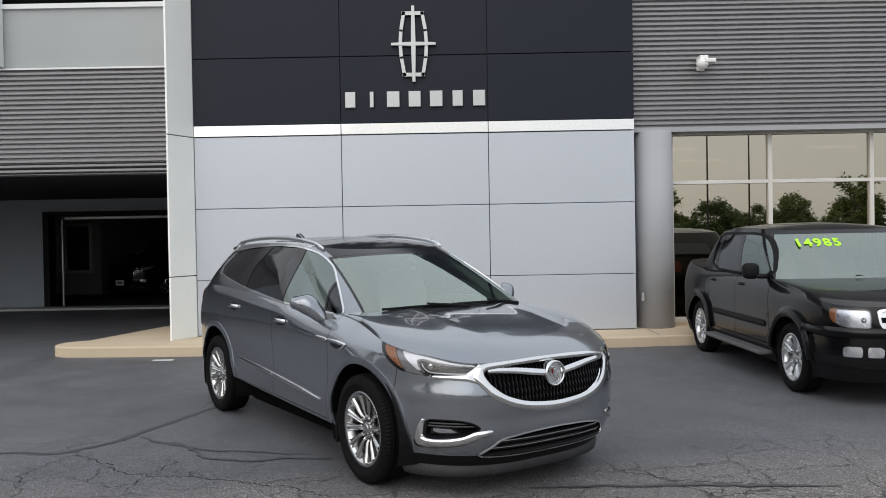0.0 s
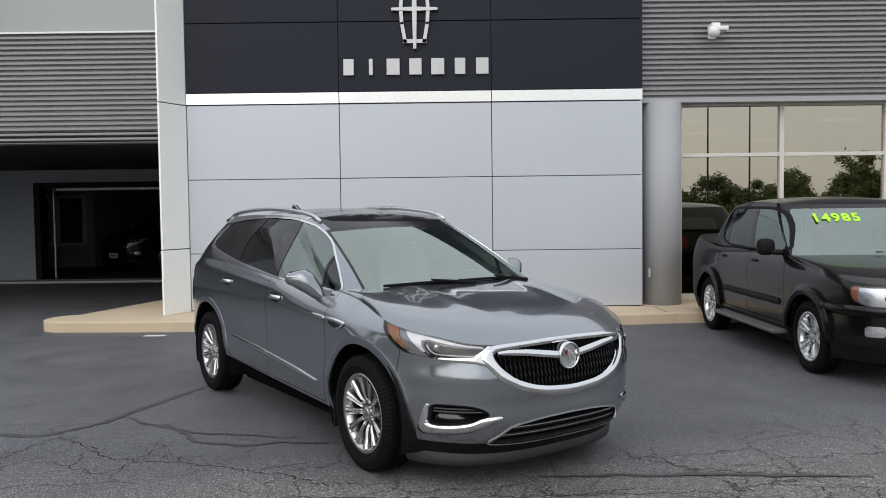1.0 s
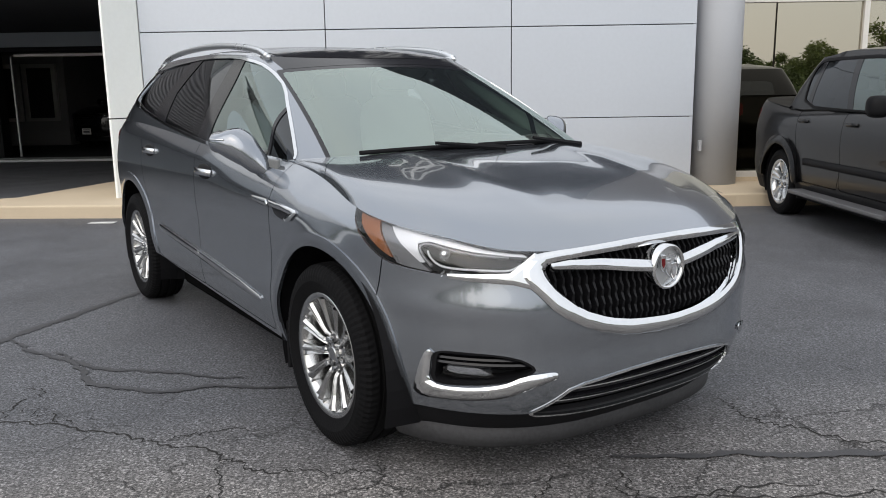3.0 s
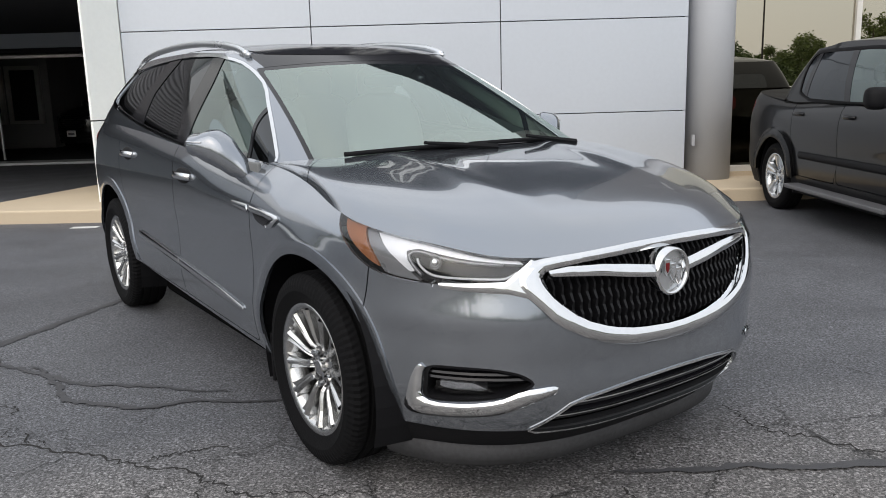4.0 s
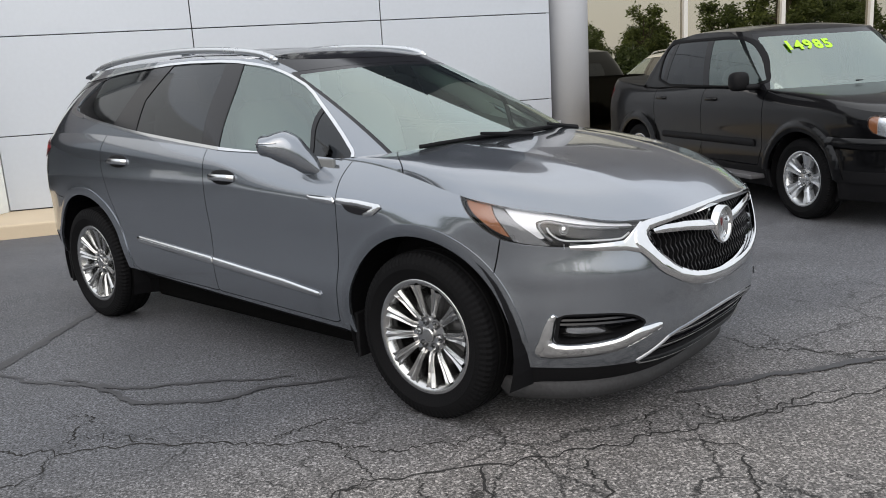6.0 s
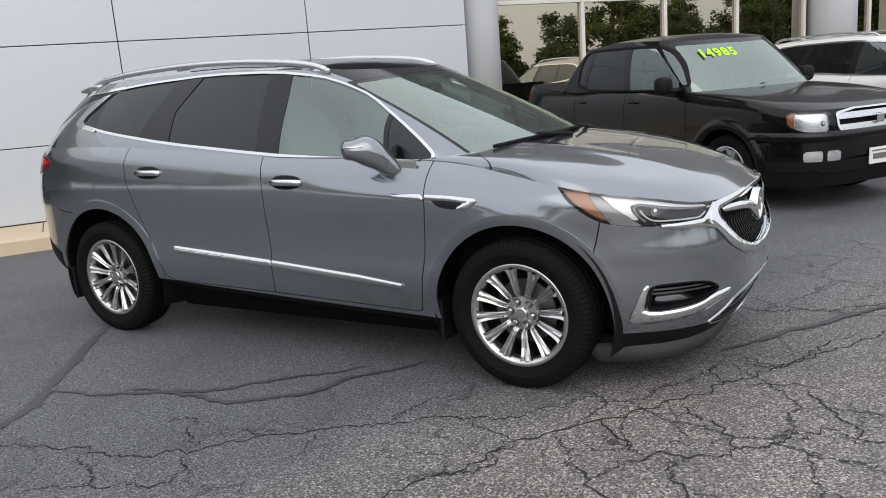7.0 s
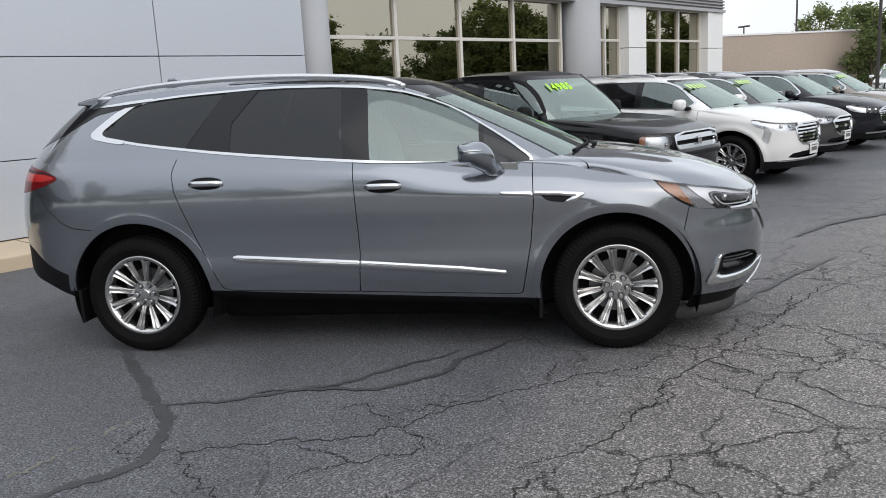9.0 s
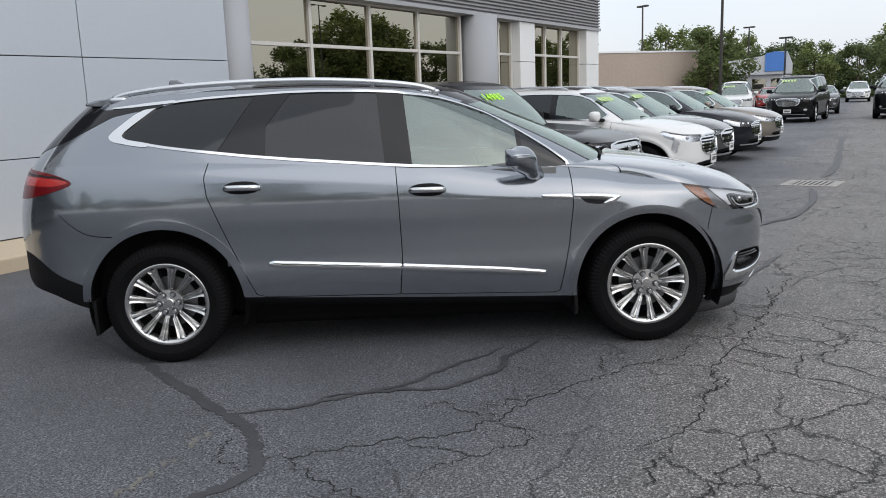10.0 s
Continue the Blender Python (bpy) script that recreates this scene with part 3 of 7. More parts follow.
        polys = [[new_i[i] for i in p] for p in self.polys]
        verts, norms = P.tolist(), N.tolist()
        if skirt > 0 and polys:
            count = {}
            for p in polys:
                for k in range(len(p)):
                    i, j = p[k], p[(k + 1) % len(p)]
                    count[(i, j)] = count.get((i, j), 0) + 1
            for (i, j) in list(count):
                if (j, i) in count or (abs(P[i, 1]) < 1e-4 and abs(P[j, 1]) < 1e-4):
                    continue
                e = P[j] - P[i]
                if e @ e < 1e-10:
                    continue
                o = np.cross(e, N[i])
                o = o / max(np.linalg.norm(o), 1e-9)
                b = len(verts)
                verts += [P[i].tolist(), P[j].tolist(), (P[j] - N[j] * skirt).tolist(), (P[i] - N[i] * skirt).tolist()]
                norms += [o.tolist()] * 4
                polys.append([b + 3, b + 2, b + 1, b])
        me = bpy.data.meshes.new(name)
        me.from_pydata(verts, [], polys)
        me.materials.append(mat)
        me.polygons.foreach_set("use_smooth", [True] * len(me.polygons))
        me.normals_split_custom_set_from_vertices(norms)
        return me


def grid_shell(P):
    """A shell from a grid of points, rows first; outward is to the left of going up a row's normal."""
    I, J = P.shape[:2]
    du, dv = np.gradient(P, axis=0), np.gradient(P, axis=1)
    N = np.cross(du, dv)
    N /= np.maximum(np.linalg.norm(N, axis=2, keepdims=True), 1e-12)
    mid = P.reshape(-1, 3).mean(0) * [1, 0, 1]
    if ((P - mid) * N).sum() < 0:
        N = -N
        flip = True
    else:
        flip = False
    N[np.abs(P[:, :, 1]) < 1e-5, 1] = 0
    V = np.zeros((I * J, 8))
    V[:, :3], V[:, 3:6] = P.reshape(-1, 3), N.reshape(-1, 3)
    uu, vv = np.meshgrid(np.linspace(0, 1, I), np.linspace(0, 1, J), indexing="ij")
    V[:, 6], V[:, 7] = uu.ravel(), vv.ravel()
    polys = []
    for i in range(I - 1):
        for j in range(J - 1):
            a = [i * J + j, (i + 1) * J + j, (i + 1) * J + j + 1, i * J + j + 1]
            polys.append(a[::-1] if flip else a)
    return Shell(V, polys)


def rounded(poly, times=2):
    for _ in range(times):
        out = []
        for (ax, ay), (bx, by) in zip(poly, poly[1:] + poly[:1]):
            out += [(0.8 * ax + 0.2 * bx, 0.8 * ay + 0.2 * by), (0.2 * ax + 0.8 * bx, 0.2 * ay + 0.8 * by)]
        poly = out
    return poly


def inside(poly, a, b):
    """Signed distance to a polygon, positive within."""
    a, b = np.asarray(a, float), np.asarray(b, float)
    best, odd = np.full(a.shape, 1e9), np.zeros(a.shape, bool)
    for (x0, y0), (x1, y1) in zip(poly, poly[1:] + poly[:1]):
        dx, dy = x1 - x0, y1 - y0
        t = np.clip(((a - x0) * dx + (b - y0) * dy) / max(dx * dx + dy * dy, 1e-12), 0, 1)
        best = np.minimum(best, np.hypot(a - x0 - t * dx, b - y0 - t * dy))
        if y0 != y1:
            cross = ((y0 > b) != (y1 > b)) & (a < (x1 - x0) * (b - y0) / (y1 - y0) + x0)
            odd ^= cross
    return np.where(odd, best, -best)


def side_poly(poly, ymin=0.45, grow=0.0, soft=2):
    q = rounded(poly, soft) if soft else poly
    return lambda x, y, z: np.minimum(inside(q, x, z) + grow, y - ymin)


def front_poly(poly, xmin, grow=0.0, soft=2):
    q = rounded(poly, soft) if soft else poly
    return lambda x, y, z: np.minimum(inside(q, y, z) + grow, x - xmin)


def superellipsoid(bm, c, r, n=3.0, seg=20, m=None):
    """A rounded block."""
    vs = bmesh.ops.create_uvsphere(bm, u_segments=seg, v_segments=seg // 2 + 2, radius=1.0)["verts"]
    for v in vs:
        q = v.co
        k = (abs(q.x) ** n + abs(q.y) ** n + abs(q.z) ** n) ** (-1 / n)
        v.co = Vector((q.x * k * r[0], q.y * k * r[1], q.z * k * r[2]))
        if m is not None:
            v.co = m @ v.co
        v.co += Vector(c)
    return bm


class Body:
    """One half of a vehicle's skin: side ring, hood, greenhouse and roof."""

    def __init__(self, step=0.018, xf=None, xr=None, w=None, ztop=None, zbot=0.24, cxf=1.3, cxr=-1.4, nf=2.9, nr=3.0, hubs=(1.535, -1.535), hub_z=0.385, flare=0.02,
                 cowl=(1.30, 0.95, 2.4), cowl_z=(1.235, 1.165), top_f=(0.42, -0.15, 3.2), top_r=(-2.15, -1.45, 3.2), top_w=0.63, ztopring=None, crown=0.045, bulge=0.03,
                 rise=None, back=None, back_z=None, inset=0.0):
        self.xf, self.xr, self.w, self.ztop = lerp_pts(xf), lerp_pts(xr), lerp_pts(w), lerp_pts(ztop)
        self.cxf, self.cxr, self.nf, self.nr = cxf, cxr, nf, nr
        rise = lerp_pts(rise or [(0, 0), (0.1, 0.25), (0.29, 0.53), (0.6, 0.80), (1, 1)])
        zr = lerp_pts(ztopring)
        kf, kr, rows = int(1.7 / step), int(1.7 / step / 1.6), int(0.95 / step)
        tf, tr = arc_angles(nf, kf), arc_angles(nr, kr)[::-1]
        # x, y weights along a ring: front arc, straight side, rear arc
        ks1, ks2 = max(int((cxf - cowl[1]) / step), 2), int((cowl[1] - cxr) / step)
        side_x = np.concatenate([np.linspace(cxf, cowl[1], ks1 + 1)[1:], np.linspace(cowl[1], cxr, ks2 + 1)[1:]])
        kA = kf + ks1

        def ring(xfv, xrv, wv):
            cf, sf = np.maximum(np.cos(tf), 0) ** (2 / nf), np.maximum(np.sin(tf), 0) ** (2 / nf)
            cr, sr = np.maximum(np.cos(tr), 0) ** (2 / nr), np.maximum(np.sin(tr), 0) ** (2 / nr)
            x = np.concatenate([cxf + (xfv - cxf) * cf, side_x, cxr + (xrv - cxr) * cr[1:]])
            y = np.concatenate([sf, np.ones(len(side_x)), sr[1:]])
            return x, y

        x_ref, _ = ring(self.xf(0.85), self.xr(1.0), 1)
        zt, zb = self.ztop(x_ref), np.full(len(x_ref), zbot)
        v = np.linspace(0, 1, rows + 1)
        P = np.zeros((len(x_ref), rows + 1, 3))
        for j, vj in enumerate(v):
            z = zb + (zt - zb) * vj
            x, yn = ring(0, 0, 1)
            xfz, xrz = self.xf(z), self.xr(z)
            cf = np.maximum(np.cos(tf), 0) ** (2 / nf)
            x[:len(tf)] = cxf + (xfz[:len(tf)] - cxf) * cf
            cr = np.maximum(np.cos(tr), 0) ** (2 / nr)
            x[-(len(tr) - 1):] = cxr + (xrz[-(len(tr) - 1):] - cxr) * cr[1:]
            wz = self.w(z) - 0.03 * np.clip((vj - 0.9) / 0.1, 0, 1) ** 2
            ease = np.clip((x - 0.05) / 0.85, 0, 1) * np.clip((1.95 - x) / 0.6, 0, 1)
            wz = wz - inset * ease * ease * (3 - 2 * ease) * np.clip((vj - 0.80) / 0.20, 0, 1) ** 1.6
            for hx in hubs:
                r = np.hypot(x - hx, z - hub_z)
                wz = wz + flare * np.exp(-((r - hub_z - 0.105) / 0.038) ** 2)
            P[:, j] = np.stack([x, yn * wz, z], 1)
        self.L = grid_shell(P)
        top = P[:, -1]
        # cowl curve below the windscreen, with as many points as the ring has ahead of it
        tc_ = arc_angles(cowl[2], kA)
        yA = top[kA, 1]
        cow = np.stack([cowl[1] + (cowl[0] - cowl[1]) * np.maximum(np.cos(tc_), 0) ** (2 / cowl[2]), yA * np.maximum(np.sin(tc_), 0) ** (2 / cowl[2]),
                        cowl_z[0] + (top[kA, 2] - cowl_z[0]) * np.linspace(0, 1, kA + 1) ** 2], 1)
        cow[-1] = top[kA]
        cow[0, 1] = 0
        wv = np.linspace(0, 1, int(1.1 / step / 1.5) + 1)
        b = rise(wv)
        H = np.zeros((kA + 1, len(wv), 3))
        for j, wj in enumerate(wv):
            H[:, j, :2] = top[:kA + 1, :2] * (1 - wj) + cow[:, :2] * wj
            H[:, j, 2] = top[:kA + 1, 2] * (1 - b[j]) + cow[:, 2] * b[j]
        self.H = grid_shell(H[:kA])
        base = np.concatenate([cow, top[kA + 1:]])
        self.D = None
        if back is not None:  # a deck or bed behind the cab
            kB = len(base) - len(tr) + 1
            tb = arc_angles(back[2], len(base) - 1 - kB)[::-1]
            yB = back[3]
            arc = np.stack([back[1] + (back[0] - back[1]) * np.maximum(np.cos(tb), 0) ** (2 / back[2]), yB * np.maximum(np.sin(tb), 0) ** (2 / back[2])], 1)
            xs = np.linspace(cowl[1], back[1], kB - kA + 1)
            old = base.copy()
            base[kB:, :2] = arc
            base[kB:, 2] = back_z
            f = np.linspace(0, 1, kB - kA + 1)
            base[kA:kB + 1, 0] = xs
            base[kA:kB + 1, 1] = np.interp(xs, top[kA:kB + 1, 0][::-1], top[kA:kB + 1, 1][::-1]) * (1 - f ** 6) + yB * f ** 6
            base[kA:kB + 1, 2] = self.ztop(xs)
            dw = np.linspace(0, 1, 14)
            D = np.zeros((len(base) - kA, len(dw), 3))
            for j, wj in enumerate(dw):
                D[:, j] = old[kA:] * (1 - wj) + base[kA:] * wj
            self.D = grid_shell(D)
        kside = len(base) - (kA + 1) - (len(tr) - 1)
        tt, tb = arc_angles(top_f[2], kA), arc_angles(top_r[2], len(tr) - 1)[::-1]
        sx = np.linspace(top_f[1], top_r[1], kside + 1)[1:]
        T = np.zeros((len(base), 3))
        T[:kA + 1, 0] = top_f[1] + (top_f[0] - top_f[1]) * np.maximum(np.cos(tt), 0) ** (2 / top_f[2])
        T[:kA + 1, 1] = top_w * np.maximum(np.sin(tt), 0) ** (2 / top_f[2])
        T[kA + 1:kA + 1 + kside, 0], T[kA + 1:kA + 1 + kside, 1] = sx, top_w
        T[kA + 1 + kside:, 0] = top_r[1] + (top_r[0] - top_r[1]) * np.maximum(np.cos(tb[1:]), 0) ** (2 / top_r[2])
        T[kA + 1 + kside:, 1] = top_w * np.maximum(np.sin(tb[1:]), 0) ** (2 / top_r[2])
        T[:, 2] = zr(T[:, 0])
        gw = np.linspace(0, 1, int(0.62 / step) + 1)
        Gp = np.zeros((len(base), len(gw), 3))
        out = np.zeros((len(base), 2))
        d = np.gradient(base[:, :2], axis=0)
        out[:, 0], out[:, 1] = -d[:, 1], d[:, 0]
        out /= np.maximum(np.linalg.norm(out, axis=1, keepdims=True), 1e-9)
        if (out[:, 1].mean()) < 0:
            out = -out
        out[0] = (1, 0)
        out[-1] = (-1, 0)
        for j, wj in enumerate(gw):
            Gp[:, j] = base * (1 - wj) + T * wj
            Gp[:, j, :2] += out * (bulge * 4 * wj * (1 - wj))
        Gp[[0, -1], :, 1] = 0
        self.G = grid_shell(Gp)
        rw = np.linspace(0, 1, 16)
        R = np.zeros((len(base), len(rw), 3))
        sp = T.copy()
        sp[:, 0] = np.clip(T[:, 0], top_r[0] + 0.3, top_f[0] - 0.3)
        sp[:, 1] = 0
        for j, wj in enumerate(rw):
            R[:, j] = T * (1 - wj) + sp * wj
            R[:, j, 2] = zr(R[:, j, 0]) * wj + T[:, 2] * (1 - wj) + crown * (1 - (1 - wj) ** 2.2)
        self.R = grid_shell(R)
        if self.R.V[:, 5].mean() < 0:
            self.R.V[:, 3:6] *= -1
            self.R.polys = [p[::-1] for p in self.R.polys]

    def front_x(self, y, z):
        return self.cxf + (float(self.xf(z)) - self.cxf) * max(1 - (abs(y) / float(self.w(z))) ** self.nf, 0) ** (1 / self.nf)


def link(name, shell, mat, parent, lift=0.0, skirt=0.012, label=""):
    if not shell.polys:
        return None
    return part(name, shell.mesh(name, mat, lift, skirt), None, parent, label)


def flank(name, shell, mat, parent, lift=0.0, skirt=0.012, label=""):
    """The same panel on both flanks."""
    return [link(name, s, mat, parent, lift, skirt, label) for s in (shell.mirrored(), shell)]


# ---- wheels ----
M_TYRE = material("tyre_rubber", (0.004, 0.004, 0.0045), 0.75, 0, 0.25, 4, 120, bump=0.35, spec=0.12)
M_CHROME = material("chrome", (0.66, 0.67, 0.68), 0.08, 1.0, 0.04, 3, 40, rough_vary=0.03)
M_RIM = material("bright_machined_alloy", (0.56, 0.56, 0.555), 0.22, 1.0, 0.08, 6, 90, rough_vary=0.06)
M_HUB = material("dark_hub_pocket", (0.10, 0.10, 0.105), 0.4, 0.8, 0.1, 6, 80)
M_BRAKE = material("brake_steel", (0.20, 0.20, 0.205), 0.45, 0.8, 0.15, 8, 100)


def tyre_mesh(R, r, width):
    h = width / 2
    prof = [(r - 0.012, -h * 0.72), (r + 0.012, -h * 0.86), (r + (R - r) * 0.45, -h * 1.02), (R - 0.045, -h * 0.99), (R - 0.018, -h * 0.90), (R - 0.004, -h * 0.76)]
    groove = []
    for g in (-0.42, 0.0, 0.42):
        groove += [(R, h * (g - 0.075)), (R - 0.010, h * (g - 0.055)), (R - 0.010, h * (g + 0.055)), (R, h * (g + 0.075))]
    prof = prof + groove + [(a, -b) for a, b in prof[::-1]]
    bm = bmesh.new()
    lathe(bm, prof, seg=176)
    # notches along both shoulders
    n = len(prof)
    for k, v in enumerate(bm.verts):
        i, ring = k % n, k // n
        if i in (3, 4, 5, n - 4, n - 5, n - 6) and ring % 2 == 0:
            r2 = math.hypot(v.co.x, v.co.z)
            v.co.x *= (r2 - 0.005) / r2
            v.co.z *= (r2 - 0.005) / r2
    bmesh.ops.recalc_face_normals(bm, faces=bm.faces)
    return bm


def make_wheel(parent, R=0.388, r=0.277, width=0.25, spokes=12, paint=None, twist=0.0, taper=1.0, nuts=6, holes=True, seg=64):
    """A wheel whose outer face looks along +y; hub at the origin."""
    h = width / 2
    bm = bmesh.new()
    lathe(bm, [(r - 0.03, -h * 0.8), (r - 0.035, h * 0.2), (r - 0.028, h * 0.62), (r - 0.016, h * 0.78), (r + 0.006, h * 0.86), (r + 0.012, h * 0.80), (r + 0.002, h * 0.5), (r - 0.004, -h * 0.8)], seg, closed=True)
    bmesh.ops.recalc_face_normals(bm, faces=bm.faces)
    w = part("wheel", bm, paint or M_RIM, parent, smooth=True)
    part("tyre", tyre_mesh(R, r, width), M_TYRE, w, "black rubber tyre", smooth=False)
    bm = bmesh.new()
    lathe(bm, [(0.03, h * 0.05), (0.165, h * 0.05), (0.165, -h * 0.05), (0.03, -h * 0.05)], 40, closed=True)
    bmesh.ops.recalc_face_normals(bm, faces=bm.faces)
    part("brake_disc", bm, M_BRAKE, w)
    part("drum", lathe(bmesh.new(), [(0.001, -h * 0.35), (r - 0.03, -h * 0.35), (r - 0.03, -h * 0.8), (0.001, -h * 0.8)], 40), M_BLACKPLASTIC, w)
    # a spoke: a ridge that widens to the rim, dished towards the hub
    bm = bmesh.new()
    rows = []
    wide = 2 * math.pi * (r - 0.03) / spokes
    for f, half, top, deep in ((0.0, 0.15, 0.44, 0.2), (0.12, 0.145, 0.56, 0.24), (0.3, 0.165, 0.63, 0.28), (0.6, 0.21, 0.70, 0.36), (0.88, 0.265, 0.79, 0.46), (1.0, 0.34, 0.82, 0.5)):
        rad = 0.080 + (r - 0.02 - 0.080) * f
        hw = wide * half * taper
        off = twist * f
        rows.append([bm.verts.new(p) for p in ((off - hw, h * deep, rad), (off - hw * 0.85, h * (top - 0.02), rad), (off - hw * 0.42, h * (top - 0.075), rad), (off - hw * 0.12, h * (top + 0.02), rad), (off + hw * 0.12, h * (top + 0.02), rad), (off + hw * 0.42, h * (top - 0.075), rad), (off + hw * 0.85, h * (top - 0.02), rad), (off + hw, h * deep, rad))])
    for a, b in zip(rows, rows[1:]):
        for k in range(7):
            bm.faces.new((a[k], a[k + 1], b[k + 1], b[k]))
    bmesh.ops.recalc_face_normals(bm, faces=bm.faces)
    me = finish(bm, "spoke", paint or M_RIM)
    for k in range(spokes):
        s = new("spoke", me)
        s.parent = w
        s.matrix_basis = Matrix.Rotation(2 * math.pi * (k + 0.5) / spokes, 4, "Y")
    bm = bmesh.new()
    lathe(bm, [(0.001, h * 0.46), (0.037, h * 0.46), (0.086, h * 0.42), (0.092, h * 0.2), (0.001, h * 0.2)], 36)
    bmesh.ops.recalc_face_normals(bm, faces=bm.faces)
    part("hub", bm, paint or M_RIM, w, smooth=False)
    bm = lathe(bmesh.new(), [(0.001, h * 0.61), (0.028, h * 0.60), (0.033, h * 0.57), (0.036, h * 0.44), (0.001, h * 0.44)], 28)
    bmesh.ops.recalc_face_normals(bm, faces=bm.faces)
    part("centre_cap", bm, paint or M_RIM, w, smooth=False)
    if nuts:
        pocket = finish(cyl(bmesh.new(), (0, h * 0.30, 0.062), (0, h * 0.475, 0.062), 0.021, 0.021, 12), "nut_pocket", M_HUB)
        for k in range(nuts):
            s = new("nut_pocket", pocket)
            s.parent = w
            s.matrix_basis = Matrix.Rotation(2 * math.pi * k / nuts, 4, "Y")
        nut = finish(cyl(bmesh.new(), (0, h * 0.38, 0.062), (0, h * 0.68, 0.062), 0.0165, 0.012, 8), "lug_nut", M_CHROME)
        for k in range(nuts):
            s = new("lug_nut", nut)
            s.parent = w
            s.matrix_basis = Matrix.Rotation(2 * math.pi * k / nuts, 4, "Y")
    return w


def set_wheels(car, hubs, y, R, **kw):
    first = make_wheel(car, R=R, **kw)
    first.matrix_basis = pose(hubs[0], y, R - 0.003)
    turn = 0
    for hx, s in ((hubs[1], 1), (hubs[0], -1), (hubs[1], -1)):
        turn += 11
        m = pose(hx, s * y, R - 0.003, 0, 0, 0 if s > 0 else 180) @ pose(0, 0, 0, 0, turn, 0)
        copy_thing(first, m)


def liner(car, hubs, hub_z, R, y0, y1):
    """Black wheel-house behind each arch."""
    for hx in hubs:
        for s in (1, -1):
            bm = bmesh.new()
            rows = []
            for k in range(25):
                a = radians(-20 + 220 * k / 24)
                rows.append([bm.verts.new((hx + r * math.cos(a), s * y, hub_z + r * math.sin(a))) for r, y in ((R, y1), (R + 0.03, y0 + 0.05), (0.02, y0))])
            for a, b in zip(rows, rows[1:]):
                for k in range(2):
                    bm.faces.new((a[k], a[k + 1], b[k + 1], b[k]))
            part("wheel_house", bm, M_BLACKPLASTIC, car)


# ---- cabin fittings ----
M_SEAT = material("pale_grey_leather", (0.52, 0.52, 0.49), 0.5, 0, 0.06, 4, 150, bump=0.2)
M_CARD = material("grey_door_card", (0.16, 0.165, 0.165), 0.6, 0, 0.1, 4, 120, bump=0.15)
M_CABIN = material("dark_cabin_trim", (0.05, 0.05, 0.052), 0.6, 0, 0.1, 4, 120, bump=0.15)
M_WS = glass("green_tinted_screen", (0.66, 0.78, 0.71), 0.26, (0.88, 1.0, 0.94))
M_SIDE = glass("clear_side_glass", (0.36, 0.47, 0.45), 0.17, (0.88, 1.0, 0.97))
M_PRIVACY = glass("dark_privacy_glass", (0.035, 0.036, 0.042), 0.05, (0.94, 0.97, 1.0), clear_rough=0.04)
M_LENS = glass("clear_lamp_lens", (0.90, 0.91, 0.93), 0.045)
M_GLOSSBLACK = material("gloss_black", (0.010, 0.010, 0.012), 0.12, 0, 0.05, 3, 40, rough_vary=0.03, spec=0.35)
M_RED = material("red_lens", (0.13, 0.006, 0.008), 0.22, 0, 0.1, 5, 60, coat=0.15, spec=0.3)
M_REDLIT = material("bright_red_lens", (0.42, 0.025, 0.022), 0.2, 0, 0.12, 9, 60, coat=0.5)
M_AMBER = material("amber_reflector", (0.34, 0.13, 0.05), 0.3, 0.1, 0.08, 8, 150, coat=1.0)
M_REFLECTOR = material("silver_reflector", (0.62, 0.64, 0.67), 0.25, 0.85, 0.10, 14, 80)
M_BOWL = material("white_lamp_bowl", (0.85, 0.86, 0.88), 0.35, 0.15, 0.05, 10, 60)
M_LAMPGREY = material("grey_lamp_trim", (0.26, 0.265, 0.275), 0.3, 0.5, 0.08, 10, 60)
M_LAMPDARK = material("smoked_lamp_housing", (0.010, 0.010, 0.012), 0.35, 0.0, 0.1, 6, 60, spec=0.25)


def seat(car, x, y, z, mat, wide=0.26):
    bm = bmesh.new()
    superellipsoid(bm, (x, y, z), (0.28, wide, 0.10), 4)
    s = part("seat", bm, mat, car, smooth=True)
    bm = bmesh.new()
    superellipsoid(bm, (x - 0.28, y, z + 0.36), (0.08, wide, 0.36), 4, m=Matrix.Rotation(radians(-14), 3, "Y"))
    part("backrest", bm, mat, s, smooth=True)
    bm = bmesh.new()
    superellipsoid(bm, (x - 0.39, y, z + 0.78), (0.06, 0.13, 0.10), 3.5)
    part("headrest", bm, mat, s, smooth=True)
    return s


